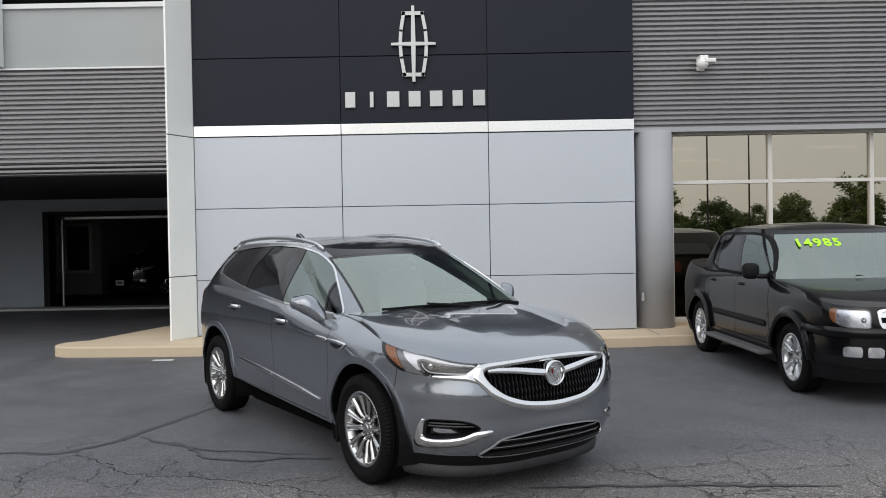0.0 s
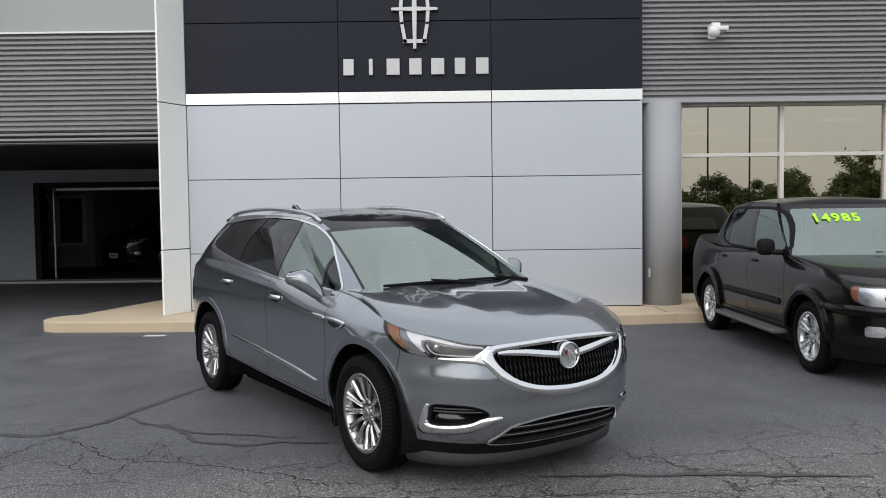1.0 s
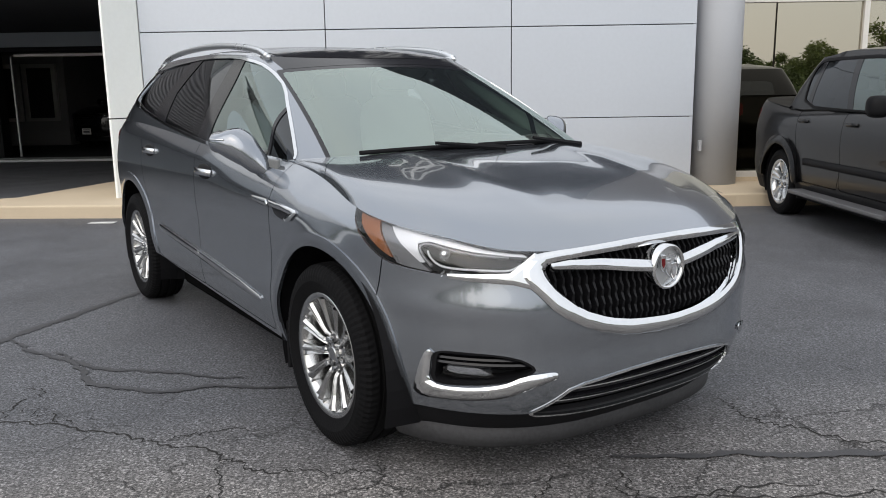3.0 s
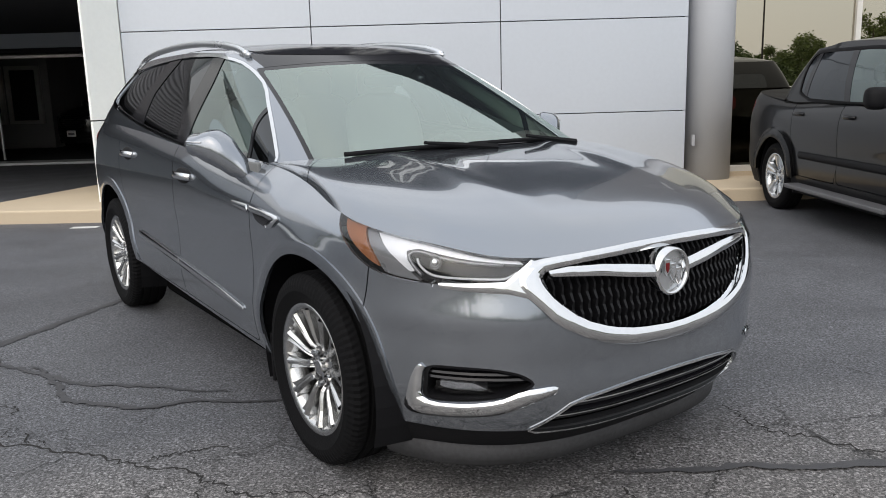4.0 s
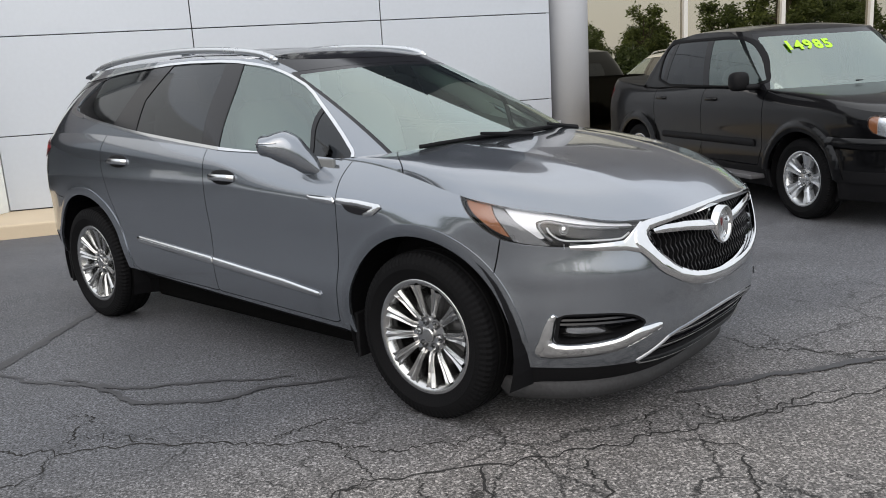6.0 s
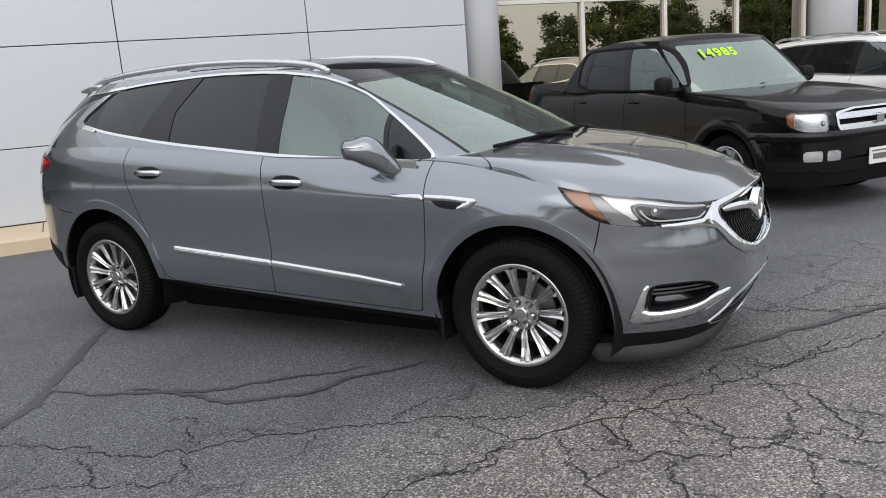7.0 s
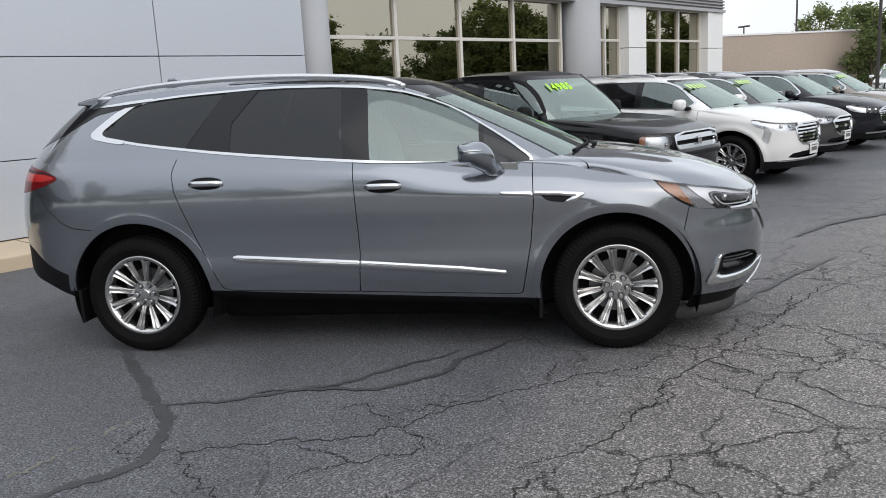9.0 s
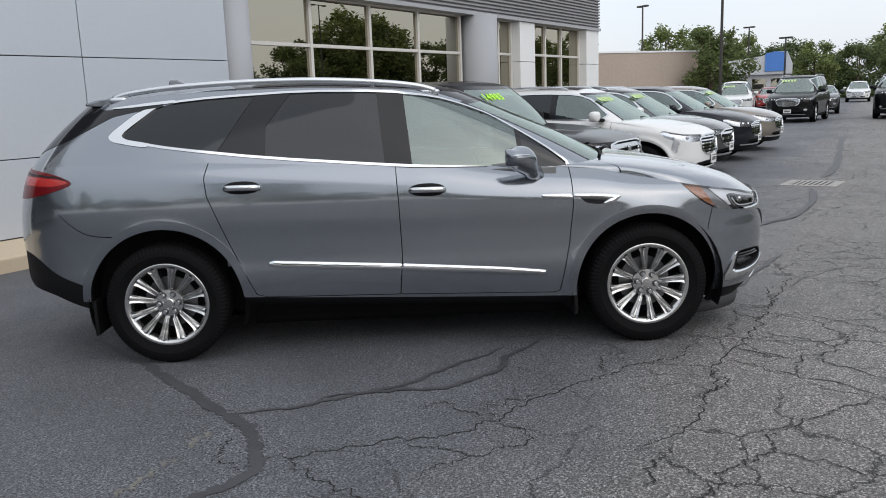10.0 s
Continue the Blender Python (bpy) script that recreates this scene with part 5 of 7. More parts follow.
    for o, pick in zip(flank("tail_light", tail, M_RED, car, 0.004, 0.02, "dark red wrap-round tail light"), (lambda q: q.mirrored(), lambda q: q)):
        link("light_bar", pick(tail.fine(1).only(bar_p)), M_REDLIT, o, 0.0055, 0.006, "brighter red lamp band")
        link("lamp_edge", pick(tail.fine(1).only(line_p)), M_LAMPDARK, o, 0.0055, 0.006, "smoked upper edge")

    # ---- grille ----
    LF = L0.only(lambda x, y, z: np.minimum(x - 1.88, 0.93 - z)).fine(1)
    grille = link("grille", LF.both().only(gr), M_BLACKPLASTIC, car, -0.085, 0.0, "black grille in a chrome surround")
    near_g = LF.both().only(lambda x, y, z: np.maximum(go(x, y, z) + 0.02, np.minimum(0.06 - np.abs(z - 0.84), np.abs(y) - 0.5))).fine(1)
    band = near_g.only(go).only(lambda x, y, z: 0.006 - gr(x, y, z))
    band = band.fine(1).rounded_over(lambda x, y, z: np.minimum(go(x, y, z), 0.006 - gr(x, y, z)), 0.02, 1.0).tilt(0.12)
    link("surround", band, M_CHROME, grille, 0.012, 0.055, "chrome grille surround")
    wingp = [(0.540, 0.852), (0.44, 0.863), (0.315, 0.858), (0.2, 0.844), (0.06, 0.823), (0.06, 0.795), (0.2, 0.814), (0.315, 0.833), (0.44, 0.845)]
    tipp = [(0.545, 0.895), (0.592, 0.864), (0.637, 0.830), (0.74, 0.826), (0.81, 0.8245), (0.74, 0.813), (0.631, 0.802), (0.580, 0.786), (0.555, 0.80)]
    for s in (1, -1):
        q = front_poly([(s * a, b) for a, b in wingp][::s], 2.0, soft=0)
        wing = LF.both().only(lambda x, y, z: np.minimum(q(x, y, z), gr(x, y, z) + 0.008))
        link("wing_bar", wing.fine(1).rounded_over(q, 0.012, 0.9).tilt(0.12), M_CHROME, grille, 0.010, 0.06, "chrome wing bar")
        tip = front_poly([(s * a, b) for a, b in tipp][::s], 1.9, soft=0)
        link("tip_chrome", near_g.only(lambda x, y, z: np.minimum(tip(x, y, z), 0.002 - go(x, y, z))).fine(1).rounded_over(tip, 0.010, 0.7), M_CHROME, grille, 0.011, 0.04, "chrome blade under the headlight")
    gq = rounded(GR, 1)
    for k in range(-17, 18):
        y = k * 0.030
        zs = [z for z in np.linspace(0.58, 0.91, 71) if inside(gq, np.array([y]), np.array([z]))[0] > 0.004]
        if len(zs) < 6:
            continue
        bm = bmesh.new()
        rows = []
        for z in np.linspace(zs[0], zs[-1], max(int((zs[-1] - zs[0]) / 0.0125), 4)):
            wob = 0.0045 * math.cos(z / 0.05 * 2 * math.pi)
            x = B.front_x(y, z) - 0.028
            w = 0.006 + 0.004 * abs(math.sin(z / 0.05 * math.pi))
            rows.append([bm.verts.new(p) for p in ((x - 0.045, y - w, z), (x + wob, y - w * 0.6, z), (x + wob, y + w * 0.6, z), (x - 0.045, y + w, z))])
        for a, b in zip(rows, rows[1:]):
            for i in range(3):
                bm.faces.new((a[i], a[i + 1], b[i + 1], b[i]))
        bmesh.ops.recalc_face_normals(bm, faces=bm.faces)
        part("slat", bm, M_SLAT, grille)
    bm = bmesh.new()
    xb = B.front_x(0, 0.80) - 0.002
    ringp = [(0.068, -0.04), (0.072, 0.012), (0.079, 0.020), (0.086, 0.012), (0.086, -0.04)]
    lathe(bm, ringp, 40)
    bmesh.ops.transform(bm, matrix=pose(xb, 0, 0.800, 0, 0, -90), verts=bm.verts)
    badge = part("badge", bm, M_CHROME, grille, "round chrome badge with three slanted shields", smooth=True)
    bm = cyl(bmesh.new(), (xb - 0.03, 0, 0.80), (xb - 0.002, 0, 0.80), 0.072, seg=36)
    part("disc", bm, M_RAIL, badge)
    for k, (dy, dz) in enumerate(((-0.030, 0.018), (0.0, 0.0), (0.030, -0.018))):
        pl = [(dy - 0.016, 0.80 + dz + 0.030), (dy + 0.016, 0.80 + dz + 0.030), (dy + 0.018, 0.80 + dz - 0.012), (dy + 0.004, 0.80 + dz - 0.036), (dy - 0.012, 0.80 + dz - 0.014)]
        part("shield", prism(bmesh.new(), pl, xb - 0.004, xb + 0.012, "x", bevel=0.003), M_CHROME, badge)
        pin = [(p + (dy - p) * 0.45, q + (0.80 + dz - q) * 0.45) for p, q in pl]
        part("enamel", prism(bmesh.new(), pin, xb + 0.011, xb + 0.0135, "x"), (M_RED, M_REFLECTOR, M_REFLECTOR)[k], badge)

    # ---- lower intake and fog lights ----
    intake = link("lower_intake", LF.both().only(it), M_BLACKPLASTIC, car, -0.10, 0.0, "black lower intake with bright bars")
    link("intake_rim", LF.both().only(lambda x, y, z: it(x, y, z) + 0.006).only(lambda x, y, z: 0.002 - it(x, y, z)).tilt(0.2), M_CHROME, intake, 0.005, 0.08, "thin chrome rim")
    for z0 in (0.335, 0.385):
        lev = lambda x, y, z, z0=z0: z - z0
        link("bar", LF.both().strip(lev, 0.014, it), M_GLOSSBLACK, intake, -0.020, 0.05)
        lev2 = lambda x, y, z, z0=z0: z - z0 - 0.013
        link("bright_bar", LF.both().strip(lev2, 0.0028, it).tilt(0.3), M_CHROME, intake, -0.012, 0.01, "thin bright bar")
    JC = [(0.50, 0.468), (0.52, 0.473), (0.606, 0.464), (0.665, 0.430), (0.74, 0.412), (0.812, 0.406), (0.838, 0.428), (0.840, 0.511), (0.832, 0.552), (0.846, 0.540), (0.856, 0.484), (0.856, 0.387), (0.836, 0.359), (0.74, 0.370), (0.657, 0.388), (0.562, 0.439), (0.50, 0.461)]
    for s in (0, 1):
        pick = (lambda q: q.mirrored()) if s == 0 else (lambda q: q)
        pocket = link("fog_pocket", pick(LF.only(fg)), M_BLACKPLASTIC, car, -0.07, 0.0, "black fog-light pocket in a chrome hook")
        jc = front_poly(JC, 1.8, soft=1)
        link("chrome_hook", pick(LF.only(jc).fine(1).rounded_over(jc, 0.016, 1.0).tilt(0.1)), M_CHROME, pocket, 0.010, 0.035, "chrome hook-shaped trim")
        link("pocket_wall", pick(LF.only(fg).only(lambda x, y, z: 0.008 - fg(x, y, z))), M_BLACKPLASTIC, pocket, -0.002, 0.07)
        for z0 in (0.512, 0.530, 0.548):
            link("fin", pick(LF.strip(lambda x, y, z, z0=z0: z - z0, 0.0045, fg).tilt(0.7)), M_GLOSSBLACK, pocket, -0.012, 0.04)
        fogl = link("fog_light", pick(LF.only(front_poly([(0.66, 0.440), (0.815, 0.440), (0.815, 0.492), (0.72, 0.488)], 1.8, soft=1))), M_LENS, pocket, -0.022, 0.0, "clear fog light")
        link("fog_reflector", pick(LF.only(front_poly([(0.69, 0.447), (0.81, 0.447), (0.81, 0.484), (0.74, 0.482)], 1.8, soft=1))), M_REFLECTOR, pocket, -0.040, 0.03, "silver fog reflector")
    # air dam
    bm = bmesh.new()
    rows = []
    for k in range(61):
        a = -1 + 2 * k / 60
        y = 0.835 * math.sin(a * math.pi / 2)
        x = 1.25 + 1.13 * max(1 - (abs(y) / 0.90) ** 3.2, 0) ** (1 / 3.2)
        edge_z = 0.142 + 0.004 * abs(a) ** 3
        rows.append([bm.verts.new(p) for p in ((x - 0.10, y, 0.232), (x - 0.035, y, 0.222), (x - 0.018, y, 0.205), (x - 0.03, y, edge_z), (x - 0.055, y, edge_z), (x - 0.10, y, 0.20))])
    for a, b in zip(rows, rows[1:]):
        for i in range(5):
            bm.faces.new((a[i], a[i + 1], b[i + 1], b[i]))
    bm.faces.new(rows[0])
    bm.faces.new(rows[-1][::-1])
    bmesh.ops.recalc_face_normals(bm, faces=bm.faces)
    part("air_dam", bm, M_LIP, car, "scuffed grey plastic air dam", smooth=True)

    # ---- side trim ----
    def trim(name, poly, mat, lift, skirt, label, soft=0, parent=None):
        xs_, zs_ = [q[0] for q in poly], [q[1] for q in poly]
        near = L0.only(lambda x, y, z: np.minimum(np.minimum(x - min(xs_) + 0.04, max(xs_) + 0.04 - x), np.minimum(np.minimum(z - min(zs_) + 0.04, max(zs_) + 0.04 - z), y - 0.5))).fine(2)
        sh = near.only(side_poly(poly, 0.5, soft=soft))
        if mat is M_CHROME:
            sh = sh.rounded_over(side_poly(poly, 0.5, soft=soft), 0.009, 0.9).tilt(0.08)
        return flank(name, sh, mat, parent or car, lift, skirt, label)

    trim("sill_strip", [(-0.868, 0.624), (-0.84, 0.633), (-0.045, 0.583), (-0.043, 0.556), (-0.84, 0.607)], M_CHROME, 0.012, 0.014, "slim chrome door strip")
    trim("sill_strip", [(-0.031, 0.582), (0.60, 0.533), (0.878, 0.500), (0.86, 0.490), (0.60, 0.506), (-0.031, 0.555)], M_CHROME, 0.012, 0.014, "slim chrome door strip")
    trim("fender_blade", [(0.846, 0.986), (1.03, 0.984), (1.041, 0.972), (1.041, 0.962), (0.87, 0.975)], M_CHROME, 0.010, 0.012, "chrome fender blade")
    trim("fender_blade", [(1.056, 0.983), (1.20, 0.978), (1.350, 0.964), (1.30, 0.928), (1.235, 0.917), (1.262, 0.931), (1.298, 0.953), (1.20, 0.964), (1.056, 0.970)], M_CHROME, 0.010, 0.012, "chrome fender blade")
    trim("fender_vent", [(1.085, 0.970), (1.19, 0.963), (1.287, 0.947), (1.25, 0.925), (1.22, 0.916), (1.13, 0.928)], M_GLOSSBLACK, 0.003, 0.01, "dark fender vent", soft=1)
    for k, (xa, zh, dn) in enumerate(((0.138, 1.047, "front_door"), (-1.006, 1.103, "rear_door"))):
        for s, d in zip((-1, 1), doors[dn]):
            yw = float(B.w(zh)) - 0.006
            cup = part("handle_cup", superellipsoid(bmesh.new(), (xa, s * (yw + 0.002), zh), (0.115, 0.018, 0.042), 2.3), M_CLAD, d, "dark handle recess", smooth=True)
            pts = [(xa + 0.108, s * (yw + 0.004), zh - 0.002), (xa + 0.08, s * (yw + 0.028), zh + 0.003), (xa, s * (yw + 0.038), zh + 0.005), (xa - 0.08, s * (yw + 0.028), zh + 0.004), (xa - 0.108, s * (yw + 0.004), zh)]
            part("handle", tube(bmesh.new(), pts, 0.0125, 10, 1.5), M_CHROME, d, "chrome door handle", smooth=True)
    # mirrors: a wedge that runs from the outer end in and down to its foot on the door
    def mirror_section(f):
        c = spline([(0.630, 1.080, 1.232), (0.690, 1.038, 1.226), (0.755, 0.982, 1.206), (0.815, 0.932, 1.150), (0.866, 0.890, 1.096)], 101)[round(f * 100)]
        hgt = lerp_pts([(0, 0.024), (0.04, 0.040), (0.2, 0.056), (0.48, 0.086), (0.62, 0.086), (0.8, 0.062), (1, 0.032)])(f)
        dep = lerp_pts([(0, 0.024), (0.05, 0.048), (0.3, 0.074), (0.55, 0.070), (0.8, 0.040), (1, 0.026)])(f)
        return c, float(hgt), float(dep)
    for s in (1, -1):
        bm = bmesh.new()
        rings = []
        for k in range(25):
            c, hgt, dep = mirror_section(k / 24)
            ring = []
            for j in range(28):
                a = 2 * math.pi * j / 28
                ca, sa_ = math.cos(a), math.sin(a)
                u, v = math.copysign(abs(ca) ** 0.72, ca), math.copysign(abs(sa_) ** 0.72, sa_)
                u = max(u, -0.62)
                ring.append(bm.verts.new((c.x + 0.62 * dep * u, s * (c.y + 0.78 * dep * u), c.z + hgt * v - 0.012 * u * v)))
            rings.append(ring)
        for a, b in zip(rings, rings[1:]):
            for j in range(28):
                bm.faces.new((a[j], a[(j + 1) % 28], b[(j + 1) % 28], b[j]))
        bm.faces.new(rings[0])
        bm.faces.new(rings[-1])
        bmesh.ops.recalc_face_normals(bm, faces=bm.faces)
        mir = part("door_mirror", bm, M_GREY, car, "grey door mirror with a chrome line", smooth=True)
        pts = []
        for f in (0.03, 0.12, 0.24, 0.36):
            c, hgt, dep = mirror_section(f)
            pts.append((c.x + 0.62 * dep * 0.98, s * (c.y + 0.78 * dep * 0.98), c.z + hgt * 0.36))
        part("signal_line", tube(bmesh.new(), pts, 0.0042, 6), M_CHROME, mir, "chrome signal strip", smooth=True)
        bm = bmesh.new()
        rows = []
        for f in (0.08, 0.2, 0.35, 0.5, 0.6):
            c, hgt, dep = mirror_section(f)
            rows.append([bm.verts.new((c.x - 0.62 * dep * 0.64, s * (c.y - 0.78 * dep * 0.64), c.z + hgt * v)) for v in (-0.72, 0.0, 0.72)])
        for a, b in zip(rows, rows[1:]):
            for j in range(2):
                bm.faces.new((a[j], a[j + 1], b[j + 1], b[j]))
        part("mirror_glass", bm, M_CHROME, mir, "mirror glass", smooth=True)
        part("mirror_foot", superellipsoid(bmesh.new(), (0.876, s * 0.885, 1.078), (0.050, 0.030, 0.026), 2.6, 14), M_GLOSSBLACK, mir, "black mirror foot", smooth=True)
    # wipers
    for (a, b) in (((1.405, 0.03, 1.198), (1.295, -0.64, 1.192)), ((1.335, 0.58, 1.186), (1.395, -0.06, 1.205))):
        bm = tube(bmesh.new(), [a, tuple((Vector(a) + Vector(b)) / 2 + Vector((0.018, 0, 0.008))), b], 0.009, 6, 1.2)
        wip = part("wiper", bm, M_BLACKPLASTIC, car, "black wiper", smooth=True)
        part("wiper_arm", tube(bmesh.new(), [(a[0] + 0.05, a[1] + 0.02, a[2] - 0.01), tuple((Vector(a) + Vector(b)) / 2 + Vector((0.05, 0, 0.03)))], (0.016, 0.008), 6, 1.0, 2), M_BLACKPLASTIC, wip)
    # mud flaps, wheel-houses, floor
    for hx in HUBS:
        for s in (1, -1):
            part("mud_flap", prism(bmesh.new(), [(hx - 0.475, 0.42), (hx - 0.45, 0.42), (hx - 0.45, 0.195), (hx - 0.475, 0.19)], s * 0.70, s * 0.935, "y", bevel=0.006), M_CLAD, car)
    liner(car, HUBS, HUBZ, 0.492, 0.60, 0.95)
    part("underbody", boxes((-1.7, 2.2, -0.62, 0.62, 0.20, 0.48), (-2.3, -1.7, -0.62, 0.62, 0.36, 0.50), (-1.04, 1.04, -0.80, 0.80, 0.185, 0.40), bevel=0.03), M_UNDER, car)
    part("engine_bay", boxes((1.15, 2.3, -0.58, 0.58, 0.48, 0.86), bevel=0.03), M_BLACKPLASTIC, car)
    cabin(car, 0.98, 0.60, 0.40, ((0.18, True), (-0.72, False)), half=0.84, back=-2.05, card_z=1.155)
    for s in (1, -1):
        part("window_ledge", boxes((-0.05, 0.72, *sorted((s * 0.79, s * 0.868)), 1.11, 1.185), bevel=0.015), M_CARD, car)
    set_wheels(car, HUBS, 0.855, 0.386, r=0.257, spokes=12)
    return car


grey = grey_suv()
# ---- parked vehicles ----
M_LIME = material("lime_price_paint", (0.42, 0.85, 0.03), 0.6, 0, 0.05, 4, 60, emit=None)
M_LIMEPALE = material("thin_lime_paint", (0.50, 0.68, 0.28), 0.6, 0, 0.15, 9, 60)
M_BOARD = material("dusty_grey_board", (0.10, 0.10, 0.105), 0.5, 0, 0.15, 6, 80, bump=0.2)
M_PLATEWHITE = material("plate_white", (0.7, 0.7, 0.68), 0.5, 0, 0.05, 6, 80)
M_PLATEGREY = material("plate_print", (0.12, 0.12, 0.13), 0.6)


def paint(name, col, metal=0.4, rough=0.28):
    mt = material(name, col, rough, metal, 0.03, 1.5, 300, coat=1.0 if max(col) > 0.02 else 0.5, rough_vary=0.03, spec=0.1)
    mt.node_tree.nodes["Principled BSDF"].inputs["Coat IOR"].default_value = 1.5
    return mt


def text_mesh(s, size, name):
    cu = bpy.data.curves.new(name, "FONT")
    cu.body, cu.size, cu.align_x, cu.extrude, cu.offset = s, size, "CENTER", 0.0015, 0.007
    cu.space_character = 1.22
    ob = new(name, cu)
    me = bpy.data.meshes.new_from_object(ob.evaluated_get(bpy.context.evaluated_depsgraph_get()))
    bpy.data.objects.remove(ob)
    return me


def price(car, s, at, up, mat, size=0.19, bars=0, width=0.62):
    """Price painted on the windscreen: digits where they can be read, else bars."""
    n = Vector(up).normalized()
    side = (Vector((0, 1, 0)) - n * n.y).normalized()
    up = n.cross(side)
    m = Matrix((side, up, n)).transposed().to_4x4()
    m.translation = Vector(at) + n * 0.005
    if s:
        me = text_mesh(s, size, "price_digits")
        me.materials.append(mat)
        ob = part("price_sign", me, None, car, "lime green painted price digits")
    else:
        bm = bmesh.new()
        for k in range(bars):
            x = (k - (bars - 1) / 2) * width / bars
            box(bm, x - width / bars * 0.36, x + width / bars * 0.36, 0.0, 0.13, -0.001, 0.002)
        ob = part("price_marks", bm, mat, car, "lime green painted price marks")
    ob.matrix_basis = m


def parked(name, label, category, mat, m, o):
    """A parked vehicle from a few measures; o overrides the defaults."""
    p = dict(front=2.35, rear=-2.35, w=0.95, hub=1.42, R=0.37, hood=1.03, nose=0.86, belt=1.12, roof=1.60, cowl_x=1.15, cowl_side=0.82, wst=0.35, wst_c=-0.15, rt=-1.95, rt_c=-1.35,
             top_w=0.60, nf=2.8, nr=3.0, flare=0.018, step=0.045, chrome=True, privacy=True, bars=6, barmat=M_CHROME, group="parked cars by the showroom", cabin=True, back=None, back_z=1.1, clad=0.36,
             spokes=10, seat=M_CABIN, lamp=None, dlo=None, grille=None, rails=False, plate=True, rimmat=M_RIM, vert=False, fogs=True)
    p.update(o)
    car = thing(name, label, category, m, group=p["group"])
    F_, R_, W, zh = p["front"], p["rear"], p["w"], p["R"]
    hubs = (p["hub"], -p["hub"])
    nose, hood, belt, roof = p["nose"], p["hood"], p["belt"], p["roof"]
    cxf = F_ - 1.15
    B = Body(step=p["step"], cxf=max(cxf, p["cowl_side"] + 0.12), cxr=R_ + 1.0, nf=p["nf"], nr=p["nr"], hubs=hubs, hub_z=zh, flare=p["flare"],
             xf=[(0.2, F_ - 0.10), (0.35, F_ - 0.04), (0.55, F_), (0.75, F_ - 0.005), (nose, F_ - 0.04), (1.3, F_ - 0.2)],
             xr=[(0.2, R_ + 0.10), (0.45, R_ + 0.02), (0.7, R_), (1.0, R_ + 0.03), (1.3, R_ + 0.09)],
             w=[(0.2, W - 0.07), (0.35, W - 0.03), (0.55, W - 0.005), (0.7, W - 0.01), (0.9, W), (1.0, W - 0.004), (belt, W - 0.045), (belt + 0.15, W - 0.08)],
             ztop=[(F_, nose), (F_ - 0.2, nose + 0.01), (F_ - 0.6, (nose + hood) / 2 + 0.01), (p["cowl_x"], hood + 0.02), (p["cowl_side"], belt - 0.02), (0, belt), (-1.2, belt + 0.05 if not p["back"] else belt - 0.01), (R_, belt + 0.06 if not p["back"] else p.get("rail_z", belt))],
             ztopring=[(p["wst"] + 0.1, roof - 0.055), (p["wst"] - 0.3, roof - 0.02), (-0.5, roof), (p["rt"] + 0.4, roof - 0.025), (p["rt"] - 0.1, roof - 0.06)],
             cowl=(p["cowl_x"], p["cowl_side"], 2.5), cowl_z=(hood + 0.09, belt), top_f=(p["wst"], p["wst_c"], 3.2), top_r=(p["rt"], p["rt_c"], 3.2), top_w=p["top_w"], crown=0.05, back=p["back"], back_z=p["back_z"])
    L0 = B.L
    ra = zh + 0.075
    L = L0.less(lambda x, y, z: np.minimum(np.maximum(ra - np.hypot(x - hubs[0], z - zh), ra - np.hypot(x - hubs[1], z - zh)), y - 0.4))
    if p.get("lips"):
        for hx in hubs:
            lip = L.only(lambda x, y, z: ra + p["lips"] - np.hypot(x - hx, z - zh)).only(lambda x, y, z: np.minimum(z - 0.42, y - 0.4))
            flank("arch_flare", lip, mat, car, 0.028, 0.03)
    clad, L = L.split(lambda x, y, z: p["clad"] - z)
    link("lower_cladding", clad.both(), M_CLAD, car, -0.006, 0.02)
    lamp = p["lamp"] or [(F_ - 0.62, nose + 0.075), (F_ - 0.5, nose - 0.05), (F_ - 0.2, nose - 0.12), (F_ + 0.02, nose - 0.10), (F_ + 0.02, nose - 0.02), (F_ - 0.3, nose + 0.06)]
    lsh, L = L.split(side_poly(lamp, p.get("lamp_y", 0.42), soft=1))
    gpoly = p["grille"] or [(-0.5, nose - 0.02), (0.5, nose - 0.02), (0.42, nose - 0.30), (0.0, nose - 0.33), (-0.42, nose - 0.30)]
    gr = front_poly(gpoly, F_ - 0.45, soft=1)
    L = L.less(gr)
    ip = [(-0.62, p["clad"] + 0.02), (-0.5, p["clad"] + 0.12), (0.5, p["clad"] + 0.12), (0.62, p["clad"] + 0.02)]
    it = front_poly(ip, F_ - 0.6, soft=1)
    L = L.less(it)
    tailp = [(R_ + 0.42, belt), (R_ - 0.1, belt + 0.03), (R_ - 0.1, belt - 0.18), (R_ + 0.22, belt - 0.16)]
    tail, L = L.split(side_poly(tailp, 0.4, soft=1))
    x1, x2, x3 = p["cowl_side"] + 0.1, -0.10, -1.02
    out = {}
    for nm, a, b in (("front_door", x1, x2), ("rear_door", x2, x3)):
        q = side_poly([(a, belt + 0.3), (a, 0.6), (a - 0.06, p["clad"] + 0.04), (b - 0.0, p["clad"] + 0.04), (b - 0.02 if nm == "front_door" else b - 0.12, 0.8), (b - 0.02 if nm == "front_door" else b - 0.18, belt + 0.3)], 0.5, soft=0)
        out[nm], L = L.split(lambda x, y, z, q=q: q(x, y, z) - 0.004)
        L = L.less(lambda x, y, z, q=q: q(x, y, z) + 0.004)
    doors = {k: flank(k, v, mat, car) for k, v in out.items()}
